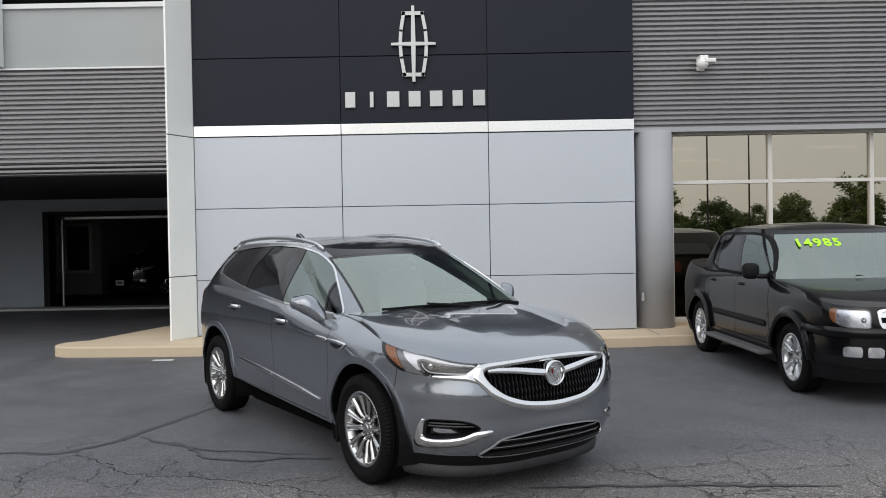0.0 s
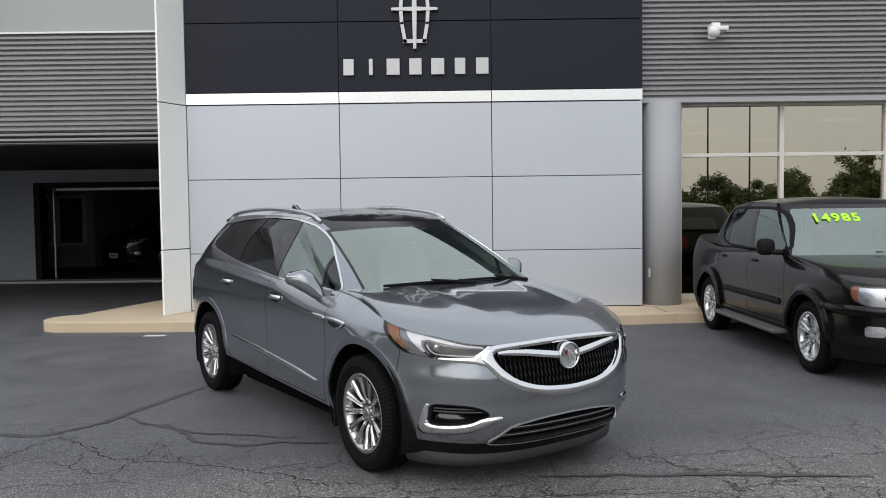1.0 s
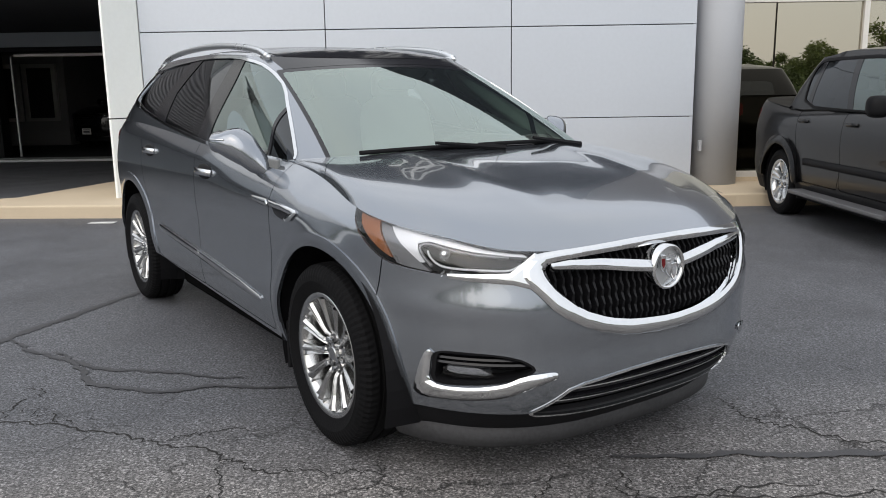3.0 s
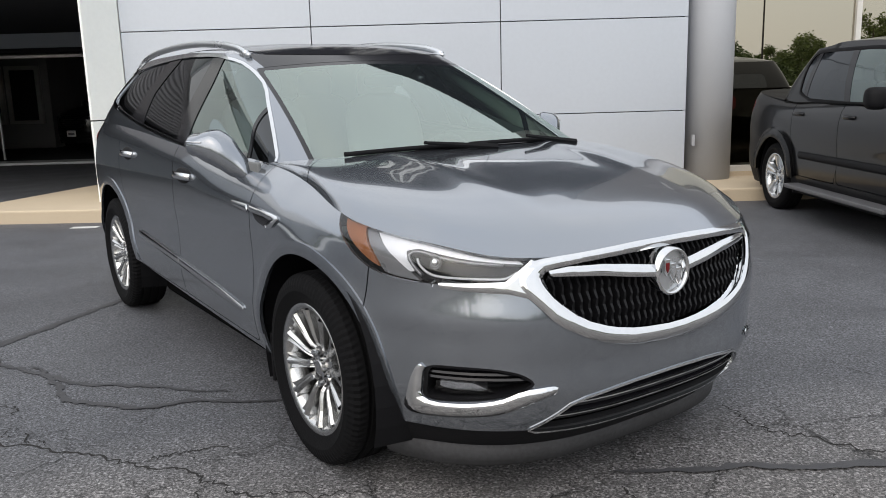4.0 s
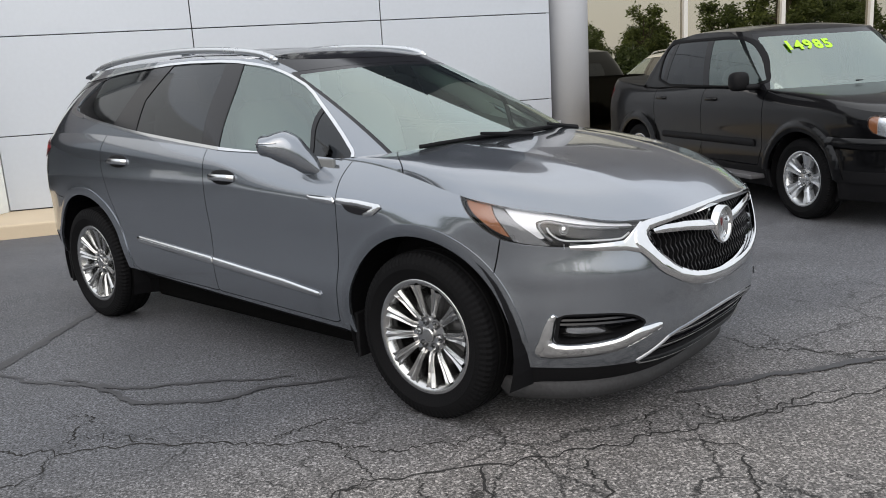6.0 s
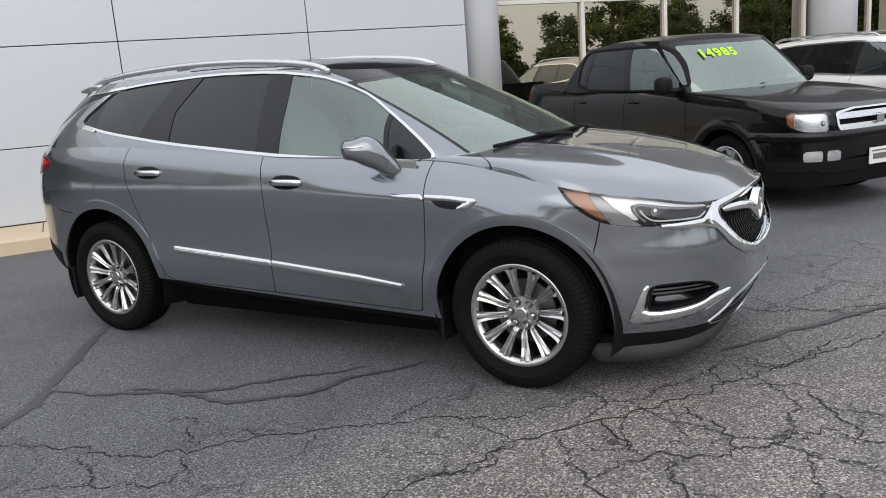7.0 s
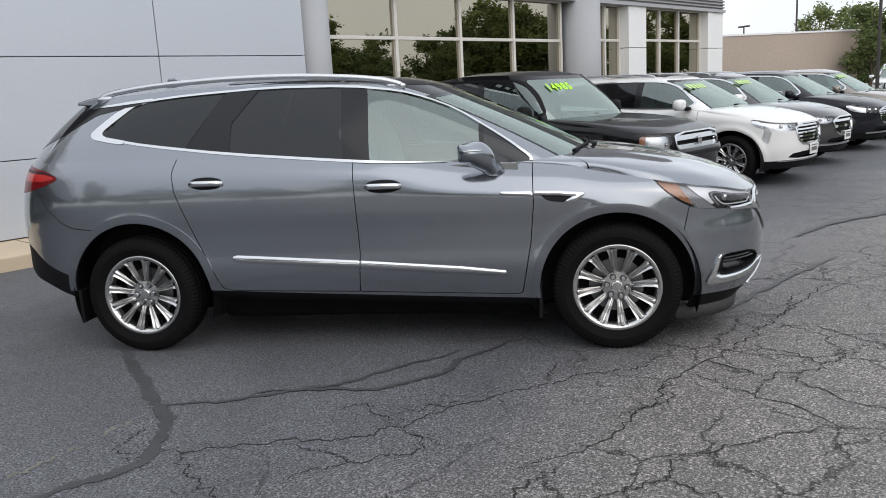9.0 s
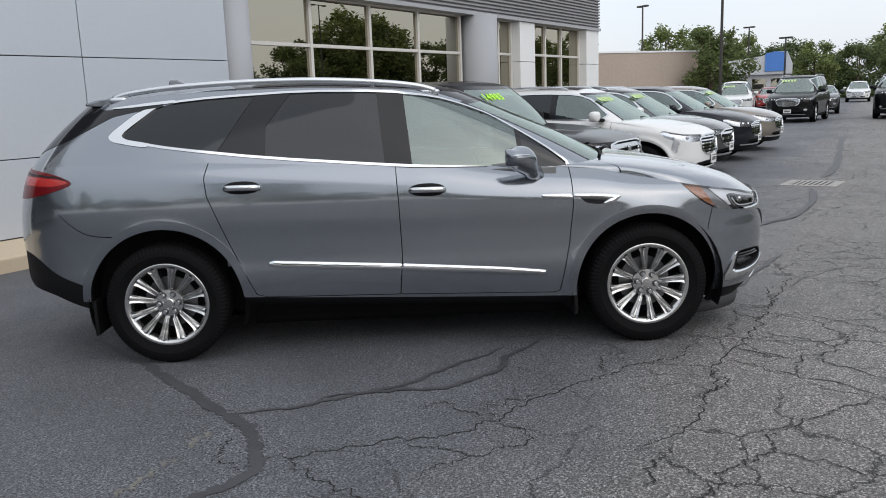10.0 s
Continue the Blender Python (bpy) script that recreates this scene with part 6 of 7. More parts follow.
    for dn, xa in (("front_door", x2 + 0.16), ("rear_door", x3 + 0.02)):
        for s, d in zip((-1, 1), doors[dn]):
            yw = float(B.w(belt - 0.12)) - 0.004
            pts = [(xa + 0.10, s * yw, belt - 0.12), (xa + 0.06, s * (yw + 0.03), belt - 0.115), (xa - 0.06, s * (yw + 0.03), belt - 0.115), (xa - 0.10, s * yw, belt - 0.12)]
            part("handle", tube(bmesh.new(), pts, 0.014, 8, 1.3), M_CHROME if p["chrome"] else mat, d, smooth=True)
    fb, L = L.split(lambda x, y, z: np.minimum(x - (p["hub"] + ra - 0.06), nose - 0.02 - z))
    link("front_bumper", fb.both(), mat, car)
    link("body", L.both(), mat, car)
    link("hood", B.H.both(), mat, car, 0.0, 0.012)
    if B.D is not None:
        link("bed", B.D.both(), p.get("bedmat", M_CLAD), car, 0.0, 0.02)
    # windows
    dl = p["dlo"] or [(p["cowl_side"] + 0.08, belt + 0.02), (p["wst"] + 0.14, roof - 0.19), (p["wst"] - 0.12, roof - 0.095), (-0.4, roof - 0.06), (p["rt"] + 0.55, roof - 0.08), (p["rt"] + 0.32, roof - 0.15), (p["rt"] + 0.12, belt + 0.17), (-1.0, belt + 0.085), (0.0, belt + 0.03)]
    q = side_poly(dl, 0.4, soft=1)
    win, G_ = B.G.split(q)
    if p["chrome"]:
        ch, G_ = G_.split(lambda x, y, z: q(x, y, z) + 0.02)
        flank("window_chrome", ch, M_CHROME, car, 0.005, 0.01)
    else:
        ch, G_ = G_.split(lambda x, y, z: q(x, y, z) + 0.03)
        flank("window_trim", ch, M_CLAD, car, 0.004, 0.02)
    for pf in (lambda x, y, z: 0.055 - np.abs(x - x2 + 0.03 + (z - belt) * 0.08), lambda x, y, z: 0.045 - np.abs(x - x3 + 0.02 - (z - belt) * 0.3)):
        pil, win = win.split(pf)
        flank("pillar_trim", pil, M_GLOSSBLACK, car, 0.0, 0.01)
    fr, re = win.split(lambda x, y, z: x - x2)
    re, qu = re.split(lambda x, y, z: x - x3)
    for nm, sh, mt in (("front_window", fr, M_SIDE), ("rear_window", re, M_PRIVACY if p["privacy"] else M_SIDE), ("quarter_window", qu, M_PRIVACY)):
        for ob in flank(nm, sh, mt, car, -0.003, 0.0):
            if ob is not None and mt is M_SIDE:
                ob.visible_shadow = False
    zw = hood + 0.05
    wf = lambda x, y, z: np.minimum(np.minimum(p["top_w"] + 0.13 - 0.33 * (z - belt) - y, x - p["wst"] + 0.25), roof - 0.06 - z)
    ws, G_ = G_.split(wf)
    gl, bo = ws.split(lambda x, y, z: np.minimum(wf(x, y, z) - 0.035, z - zw - 0.03))
    ob = link("windscreen", gl.both(), M_WS, car, 0.0, 0.0, "green-tinted windscreen")
    ob.visible_shadow = False
    link("windscreen_border", bo.both(), M_GLOSSBLACK, car, 0.0, 0.01)
    if p["back"]:
        rg, G_ = G_.split(lambda x, y, z: np.minimum(np.minimum(-x + p["rt"] + 0.1 - 0.3, 0.5 - y), np.minimum(z - belt - 0.12, roof - 0.1 - z)))
    else:
        rg, G_ = G_.split(lambda x, y, z: np.minimum(np.minimum(-x + p["rt"] + 0.15, 0.6 - y), z - belt - 0.1))
    link("rear_screen", rg.both(), M_PRIVACY, car, -0.002, 0.0)
    link("roof_frame", G_.both(), p.get("framemat", mat), car)
    pano, roofsh = B.R.split(lambda x, y, z: np.minimum(0.5 - np.abs(x + 0.35), 0.46 - y))
    link("roof_panel", roofsh.both(), p.get("framemat", mat), car)
    link("roof_glass", pano.both(), M_GLOSSBLACK if p.get("pano") else p.get("framemat", mat), car, 0.002, 0.01)
    if p["rails"]:
        for s in (1, -1):
            y = s * (p["top_w"] - 0.03)
            part("roof_rail", tube(bmesh.new(), [(p["wst"] - 0.3, y, roof - 0.02), (p["wst"] - 0.45, y, roof + 0.035), (-0.7, y, roof + 0.06), (p["rt"] + 0.45, y, roof + 0.04), (p["rt"] + 0.3, y, roof - 0.02)], 0.016, 8), M_RAIL, car, smooth=True)
    # lamps and grille
    for s, sh in ((-1, lsh.mirrored()), (1, lsh)):
        ln = link("headlight", sh, M_LENS, car, 0.002, 0.0, "clear headlight")
        if ln is None:
            continue
        ln.visible_shadow = False
        am, rf = sh.split(lambda x, y, z: (F_ - p.get("amber", 0.47)) - x)
        link("amber_reflector", am, M_AMBER if p.get("amber") else M_REFLECTOR, ln, -0.02, 0.02)
        br, dk = rf.split(lambda x, y, z: F_ - p.get("bright", 0.24) - x)
        link("reflector", br, M_BOWL if p.get("lit") else M_REFLECTOR, ln, -0.03, 0.02)
        link("housing", dk, M_LAMPDARK, ln, -0.04, 0.02)
        zl = (lamp[2][1] + lamp[-1][1]) / 2 - 0.02
        for yl in (0.54, 0.66):
            part("projector", superellipsoid(bmesh.new(), (B.front_x(yl, zl) - 0.04, s * yl, zl), tuple(q * p.get("proj", 1) for q in (0.05, 0.042, 0.042)), 2, 14), M_CHROME, ln, smooth=True)
    flank("tail_light", tail, M_RED, car, 0.004, 0.01)
    gi = link("grille", L0.both().only(gr), M_BLACKPLASTIC, car, -0.07, 0.0, "dark grille with bright bars")
    link("surround", L0.both().only(lambda x, y, z: gr(x, y, z) + p.get("ring", 0.018)).only(lambda x, y, z: 0.006 - gr(x, y, z)).tilt(0.05), M_CHROME, gi, 0.012, 0.06)
    zs = [z for _, z in gpoly]
    if p["vert"]:
        for k in range(-12, 13):
            link("bar", L0.both().strip(lambda x, y, z, k=k: y - k * 0.04, 0.010, gr), p["barmat"], gi, -0.015, 0.03)
    else:
        for k in range(p["bars"]):
            z0 = min(zs) + (max(zs) - min(zs)) * (k + 0.5) / p["bars"]
            link("bar", L0.both().strip(lambda x, y, z, z0=z0: z - z0, p.get("barw", 0.012), gr).tilt(0.12), p["barmat"], gi, -0.012, 0.03)
    if p.get("emblem"):
        part("emblem", boxes((F_ - 0.03, F_ + 0.012, -0.055, 0.055, (min(zs) + max(zs)) / 2 - 0.045, (min(zs) + max(zs)) / 2 + 0.045), bevel=0.012), M_CHROME, gi, "plain chrome emblem")
    link("lower_intake", L0.both().only(it), M_BLACKPLASTIC, car, -0.06, 0.0)
    link("lower_trim", L0.both().strip(lambda x, y, z: z - p["clad"], 0.012, lambda x, y, z: np.minimum(x - F_ + 0.55, 0.7 - np.abs(y))).tilt(0.15), M_CHROME if p["chrome"] else M_CLAD, car, 0.012, 0.02)
    if p["fogs"]:
        for s in (1, -1):
            for y0 in p.get("fog_y", (0.70,)):
                fp = front_poly([(s * (y0 - 0.07), 0.50), (s * (y0 + 0.07), 0.50), (s * (y0 + 0.07), 0.60), (s * (y0 - 0.07), 0.60)][::s], F_ - 0.7, soft=0 if p.get("board") else 1)
                link("fog_light", L0.both().only(fp), M_REFLECTOR, car, 0.004, 0.02)
    if p.get("slash"):
        for s in (1, -1):
            sp = front_poly([(s * a, b) for a, b in p["slash"]][::s], F_ - 0.8, soft=0)
            link("light_blade", L0.both().only(sp), M_REFLECTOR, car, 0.006, 0.02, "vertical light blade")
    if p.get("shelf"):
        zs_ = p["shelf"]
        sh_ = L0.both().strip(lambda x, y, z: z - zs_, 0.022, lambda x, y, z: x - p["hub"] - ra + 0.10).fine(1)
        link("bumper_shelf", sh_.rounded_over(lambda x, y, z: 0.022 - np.abs(z - zs_), 0.02, 1.2), mat, car, 0.035, 0.035, "glossy ledge along the bumper top")
        link("valance", L0.both().only(lambda x, y, z: np.minimum(np.minimum(0.50 - z, z - p["clad"]), x - p["hub"] - ra + 0.02)), M_CLAD, car, 0.008, 0.02, "black lower valance")
        md = L0.only(lambda x, y, z: np.minimum(np.minimum(0.026 - np.abs(z - 0.66), y - 0.5), 0.9 - np.abs(x + 0.04))).fine(1)
        flank("door_moulding", md.rounded_over(lambda x, y, z: 0.026 - np.abs(z - 0.66), 0.02, 0.9), M_CLAD, car, 0.016, 0.016, "black door moulding")
    if p["plate"]:
        z0 = p.get("plate_z", 0.50)
        xp = F_ + 0.01
        pl = part("plate", boxes((xp, xp + 0.012, -0.155, 0.155, z0 - 0.08, z0 + 0.08), bevel=0.004), M_PLATEWHITE, car, "pale front plate with bars")
        part("plate_print", boxes((xp + 0.012, xp + 0.014, -0.11, 0.11, z0 - 0.035, z0 + 0.02), (xp + 0.012, xp + 0.014, -0.12, 0.12, z0 + 0.04, z0 + 0.055)), M_PLATEGREY, pl)
    mm = p.get("mirrormat", mat)
    for s in (1, -1):
        bm = bmesh.new()
        superellipsoid(bm, (p["cowl_side"] - 0.12, s * (W + 0.11), belt + 0.07), (0.08, p.get("mirror_w", 0.12), p.get("mirror_h", 0.085)), 3.4, 16)
        mir = part("door_mirror", bm, mm, car, smooth=True)
        part("mirror_arm", superellipsoid(bmesh.new(), (p["cowl_side"] - 0.06, s * (W - 0.0), belt + 0.01), (0.06, 0.08, 0.03), 3, 12), M_CLAD, mir, smooth=True)
    for (a, b) in (((p["cowl_x"] - 0.03, 0.05, hood + 0.10), (p["cowl_x"] - 0.14, -0.58, hood + 0.09)), ((p["cowl_x"] - 0.06, 0.55, hood + 0.09), (p["cowl_x"] - 0.03, -0.05, hood + 0.115))):
        part("wiper", tube(bmesh.new(), [a, b], 0.012, 6, 1, 2), M_BLACKPLASTIC, car)
    liner(car, hubs, zh, ra + 0.01, 0.55, W - 0.03)
    part("underbody", boxes((R_ + 0.25, F_ - 0.3, -0.56, 0.56, 0.22, 0.46), (-p["hub"] + ra, p["hub"] - ra, -W + 0.10, W - 0.10, 0.22, 0.42), bevel=0.03), M_BLACKPLASTIC, car)
    part("engine_bay", boxes((p["cowl_x"] - 0.1, F_ - 0.25, -0.5, 0.5, 0.46, nose - 0.06), bevel=0.03), M_BLACKPLASTIC, car)
    if p["cabin"]:
        cabin(car, p["cowl_side"] + 0.0, 0.58, 0.38, ((p["cowl_side"] - 0.75, True), (p["cowl_side"] - 1.6, False)), mat=p["seat"], half=W - 0.14, back=max(R_ + 0.4, -2.0) if not p["back"] else p["back"][0] + 0.15, headliner_z=roof - 0.05)
    if p.get("price") is not None or p.get("marks"):
        t, yp = p.get("price_t", 0.62), p.get("price_y", -0.3)
        used = sorted({i for q_ in gl.polys for i in q_})
        A = gl.V[used]
        zq = hood + 0.09 + (roof - hood - 0.1) * t
        k = A[np.argmin(np.abs(A[:, 1] - abs(yp)) + 2 * np.abs(A[:, 2] - zq))]
        nrm = k[3:6] / np.linalg.norm(k[3:6])
        nrm[1] = 0.15 * math.copysign(abs(nrm[1]), yp)
        price(car, p.get("price"), (k[0], yp, k[2]), nrm, M_LIME if p.get("price") else M_LIMEPALE, size=p.get("price_size", 0.19), bars=p.get("marks", 0))
    if p.get("board"):
        for s in (1, -1):
            part("running_board", boxes((-0.98, 0.98, *sorted((s * (W - 0.08), s * (W + 0.12))), 0.315, 0.36), bevel=0.012), M_BOARD, car, "grey ribbed running board")
    set_wheels(car, hubs, W - 0.115, zh, r=zh - 0.125, width=0.23, spokes=p["spokes"], paint=p["rimmat"], nuts=5, seg=40)
    return car


P_BLACK = paint("black_paint", (0.0025, 0.0025, 0.003), 0.0, 0.3)
P_WHITE = paint("white_pearl_paint", (0.72, 0.72, 0.71), 0.0, 0.3)
P_DARK = paint("dark_grey_paint", (0.07, 0.07, 0.072), 0.5)
P_NAVY = paint("black_blue_paint", (0.012, 0.013, 0.018), 0.2)
P_BEIGE = paint("bronze_beige_paint", (0.24, 0.215, 0.185), 0.6)
P_SILVER = paint("champagne_paint", (0.42, 0.40, 0.36), 0.6)
P_RED = paint("red_paint", (0.35, 0.03, 0.03), 0.2)

truck = parked("pickup", "black crew-cab pickup with a lime price on its windscreen", "pickup", P_BLACK, pose(5.14, 10.56, 0, 0, 0, -90), dict(
    front=2.58, rear=-2.70, w=0.985, hub=1.55, R=0.375, hood=1.10, nose=0.985, belt=1.20, roof=1.79, cowl_x=1.16, cowl_side=0.86, wst=0.54, wst_c=0.2, rt=-1.16, rt_c=-0.98, top_w=0.79, nf=4.2, nr=5.0, flare=0.035,
    step=0.03, chrome=False, bars=2, barw=0.030, barmat=M_RAIL, back=(-1.62, -1.42, 5.0, 0.915), back_z=1.22, rail_z=1.33, clad=0.40, spokes=5, price="14985", price_y=-0.30, price_t=0.61, price_size=0.185, board=True, plate_z=0.50, amber=0.25, emblem=True, rimmat=M_RAIL, lips=0.075,
    grille=[(-0.55, 0.975), (0.55, 0.975), (0.53, 0.80), (0.44, 0.75), (-0.44, 0.75), (-0.53, 0.80)],
    lamp=[(2.26, 0.975), (2.27, 0.845), (2.42, 0.78), (2.62, 0.772), (2.62, 0.955), (2.40, 0.97)], lamp_y=0.61, fog_y=(0.58, 0.76), shelf=0.735,
    dlo=[(0.92, 1.225), (0.74, 1.46), (0.54, 1.63), (0.35, 1.695), (-0.85, 1.705), (-1.02, 1.68), (-1.10, 1.55), (-1.14, 1.25), (0.0, 1.22)], framemat=P_BLACK, mirrormat=M_CLAD, mirror_h=0.095, mirror_w=0.095, ring=0.016, bright=0.02, proj=0.6, seat=M_CABIN))
white = parked("suv", "white pearl SUV with a horizontal chrome grille, parked beside a pickup", "car", P_WHITE, pose(8.3, 10.0, 0, 0, 0, -90), dict(
    front=2.30, rear=-2.45, w=0.95, hub=1.43, R=0.375, hood=1.06, nose=0.90, belt=1.15, roof=1.66, step=0.03, rails=True, marks=5, bars=6, spokes=10,
    slash=[(0.76, 0.88), (0.82, 0.90), (0.84, 0.66), (0.80, 0.62)], fogs=False, pano=True, bright=0.06, proj=0.6))
parked("suv", "dark grey crossover with a broad chrome grille", "car", P_DARK, pose(11.05, 10.35, 0, 0, 0, -90), dict(front=2.30, rear=-2.4, w=0.94, marks=5, bars=3, barw=0.022, rails=True, roof=1.66, spokes=5, fogs=False, bright=0.06, proj=0.6, nose=0.84))
parked("suv", "black crossover with a bright mesh grille and chrome lip", "car", P_NAVY, pose(14.05, 10.45, 0, 0, 0, -90), dict(front=2.32, rear=-2.42, w=0.96, bars=7, roof=1.65, hood=1.05, fogs=False))
parked("suv", "bronze beige crossover with a chrome-lipped bumper", "car", P_BEIGE, pose(17.15, 10.5, 0, 0, 0, -90), dict(front=2.30, rear=-2.4, w=0.95, marks=5, bars=7, roof=1.64, fogs=False, bright=0.06, proj=0.6, nose=0.84))
parked("suv", "champagne crossover at the end of the row", "car", P_SILVER, pose(20.0, 11.45, 0, 0, 0, -90), dict(front=2.30, rear=-2.4, w=0.95, marks=5, bars=5, roof=1.63))
parked("suv", "large black SUV with a chrome grille facing along the lane", "car", P_BLACK, pose(35.0, 10.6, 0, 0, 0, 179), dict(
    front=2.5, rear=-2.8, w=1.01, hub=1.55, R=0.40, hood=1.22, nose=1.05, belt=1.28, roof=1.98, cowl_x=1.2, wst=0.55, wst_c=0.1, rt=-2.45, rt_c=-1.8, top_w=0.72, nf=3.8, marks=5, vert=True, rails=True, step=0.06, group="cars along the lane"))
parked("suv", "white SUV standing behind the row of parked cars", "car", P_WHITE, pose(41.8, 14.9, 0, 0, 0, 190), dict(
    front=2.4, rear=-2.5, w=0.97, hood=1.12, nose=0.97, belt=1.2, roof=1.88, nf=3.6, marks=5, step=0.07, group="cars along the lane", cabin=False))
parked("pickup", "black pickup standing by the lane", "pickup", P_BLACK, pose(37.8, 6.75, 0, 0, 0, 183), dict(
    front=2.6, rear=-2.9, w=1.0, hub=1.65, R=0.42, hood=1.28, nose=1.18, belt=1.32, roof=1.95, cowl_x=1.15, wst=0.5, wst_c=0.1, rt=-1.0, rt_c=-0.7, top_w=0.68, nf=4.5, nr=5, back=(-1.3, -1.05, 4.0, 0.82), back_z=1.32, bars=3, barw=0.03, step=0.07, group="cars along the lane", clad=0.45, grille=[(-0.5, 1.15), (0.5, 1.15), (0.46, 0.82), (-0.46, 0.82)]))
parked("car", "red car behind the parked row", "car", P_RED, pose(50.5, 14.6, 0, 0, 0, 190), dict(roof=1.5, step=0.08, group="cars along the lane", cabin=False))
parked("suv", "white SUV far down the lane", "car", P_WHITE, pose(74, 11.9, 0, 0, 0, 185), dict(step=0.08, group="cars along the lane", cabin=False, roof=1.7))
parked("car", "dark car behind a black SUV", "car", P_DARK, pose(45.0, 11.0, 0, 0, 0, 187), dict(roof=1.5, step=0.08, group="cars along the lane", cabin=False))
parked("suv", "dark SUV with a bright grille inside the garage", "car", P_BLACK, pose(-8.55, 26.9, 0.03, 0, 0, -112), dict(
    hood=1.1, nose=0.98, belt=1.2, roof=1.8, step=0.06, bars=6, group="cars inside the garage", cabin=False, hub=1.45, rails=True))
# ---- lamp poles, far buildings, trees ----
M_POLE = material("dark_bronze_pole", (0.05, 0.045, 0.04), 0.6, 0.3, 0.1, 2, 30)
M_BARK = material("bark", (0.11, 0.085, 0.06), 0.95, 0, 0.25, 2, 30, bump=0.6)
M_BRICK = material("tan_brick", (0.40, 0.33, 0.275), 0.9, 0, 0.1, 0.3, 6, bump=0.2)


def leaf_material(name, col):
    mt = bpy.data.materials.new(name)
    mt.use_nodes = True
    n, l = mt.node_tree.nodes, mt.node_tree.links
    p = n["Principled BSDF"]
    p.inputs["Roughness"].default_value = 0.6
    geo = n.new("ShaderNodeNewGeometry")
    ramp = n.new("ShaderNodeValToRGB")
    ramp.color_ramp.elements[0].color = (col[0] * 0.55, col[1] * 0.6, col[2] * 0.5, 1)
    ramp.color_ramp.elements[1].color = (col[0] * 1.5, col[1] * 1.45, col[2] * 1.3, 1)
    l.new(geo.outputs["Random Per Island"], ramp.inputs["Fac"])
    l.new(ramp.outputs["Color"], p.inputs["Base Color"])
    tl = n.new("ShaderNodeBsdfTranslucent")
    l.new(ramp.outputs["Color"], tl.inputs["Color"])
    mx = n.new("ShaderNodeMixShader")
    mx.inputs["Fac"].default_value = 0.4
    l.new(p.outputs[0], mx.inputs[1])
    l.new(tl.outputs[0], mx.inputs[2])
    l.new(mx.outputs[0], n["Material Output"].inputs["Surface"])
    return mt


M_LEAF = [leaf_material("leaves", c) for c in ((0.125, 0.16, 0.06), (0.155, 0.19, 0.068), (0.10, 0.135, 0.055))]


def tree_proto(seed, h, r, leaves, leaf, mat):
    rng = random.Random(seed)
    t = thing("tree", "leafy green deciduous tree with an uneven crown", "tree", group="trees round the lot")
    bm = bmesh.new()
    tube(bm, [(0, 0, 0), (0.05 * h * rng.uniform(-1, 1) * 0.3, 0, h * 0.25), (0.03 * h * rng.uniform(-1, 1), 0.02 * h, h * 0.55), (0, 0, h * 0.85)], (0.028 * h, 0.006 * h), 8)
    centres = []
    for k in range(9):
        a = rng.uniform(0, 2 * math.pi)
        z0, z1 = h * rng.uniform(0.22, 0.55), h * rng.uniform(0.45, 0.9)
        rr = r * rng.uniform(0.45, 0.85) * math.sin(math.pi * min(max((z1 / h - 0.15) / 0.85, 0.1), 0.92)) ** 0.6
        e = (rr * math.cos(a), rr * math.sin(a), z1)
        tube(bm, [(0, 0, z0), (e[0] * 0.5, e[1] * 0.5, (z0 + z1) / 2), e], (0.011 * h, 0.003 * h), 5)
        centres.append(Vector(e))
    part("trunk", bm, M_BARK, t)
    for k in range(16):
        a, u = rng.uniform(0, 2 * math.pi), rng.uniform(0.28, 0.95)
        rr = r * rng.uniform(0.3, 1.0) * math.sin(math.pi * min(max((u - 0.12) / 0.9, 0.12), 0.93)) ** 0.7
        centres.append(Vector((rr * math.cos(a), rr * math.sin(a), h * u)))
    verts, faces = [], []
    for _ in range(leaves):
        c = rng.choice(centres)
        s = r * rng.uniform(0.16, 0.36)
        d = Vector((rng.gauss(0, 1), rng.gauss(0, 1), rng.gauss(0, 0.8)))
        p = c + d.normalized() * s * rng.random() ** 0.4
        if p.z < h * 0.16:
            continue
        a = Vector((rng.uniform(-1, 1), rng.uniform(-1, 1), rng.uniform(-0.6, 0.6))).normalized()
        b = a.cross(Vector((rng.uniform(-1, 1), rng.uniform(-1, 1), rng.uniform(-1, 1)))).normalized()
        k = leaf * rng.uniform(0.6, 1.4)
        i = len(verts)
        verts += [tuple(p - a * k), tuple(p + b * k * 0.45), tuple(p + a * k), tuple(p - b * k * 0.45)]
        faces.append((i, i + 1, i + 2, i + 3))
    me = bpy.data.meshes.new("crown")
    me.from_pydata(verts, [], faces)
    me.materials.append(mat)
    ob = part("crown", me, None, t)
    return t


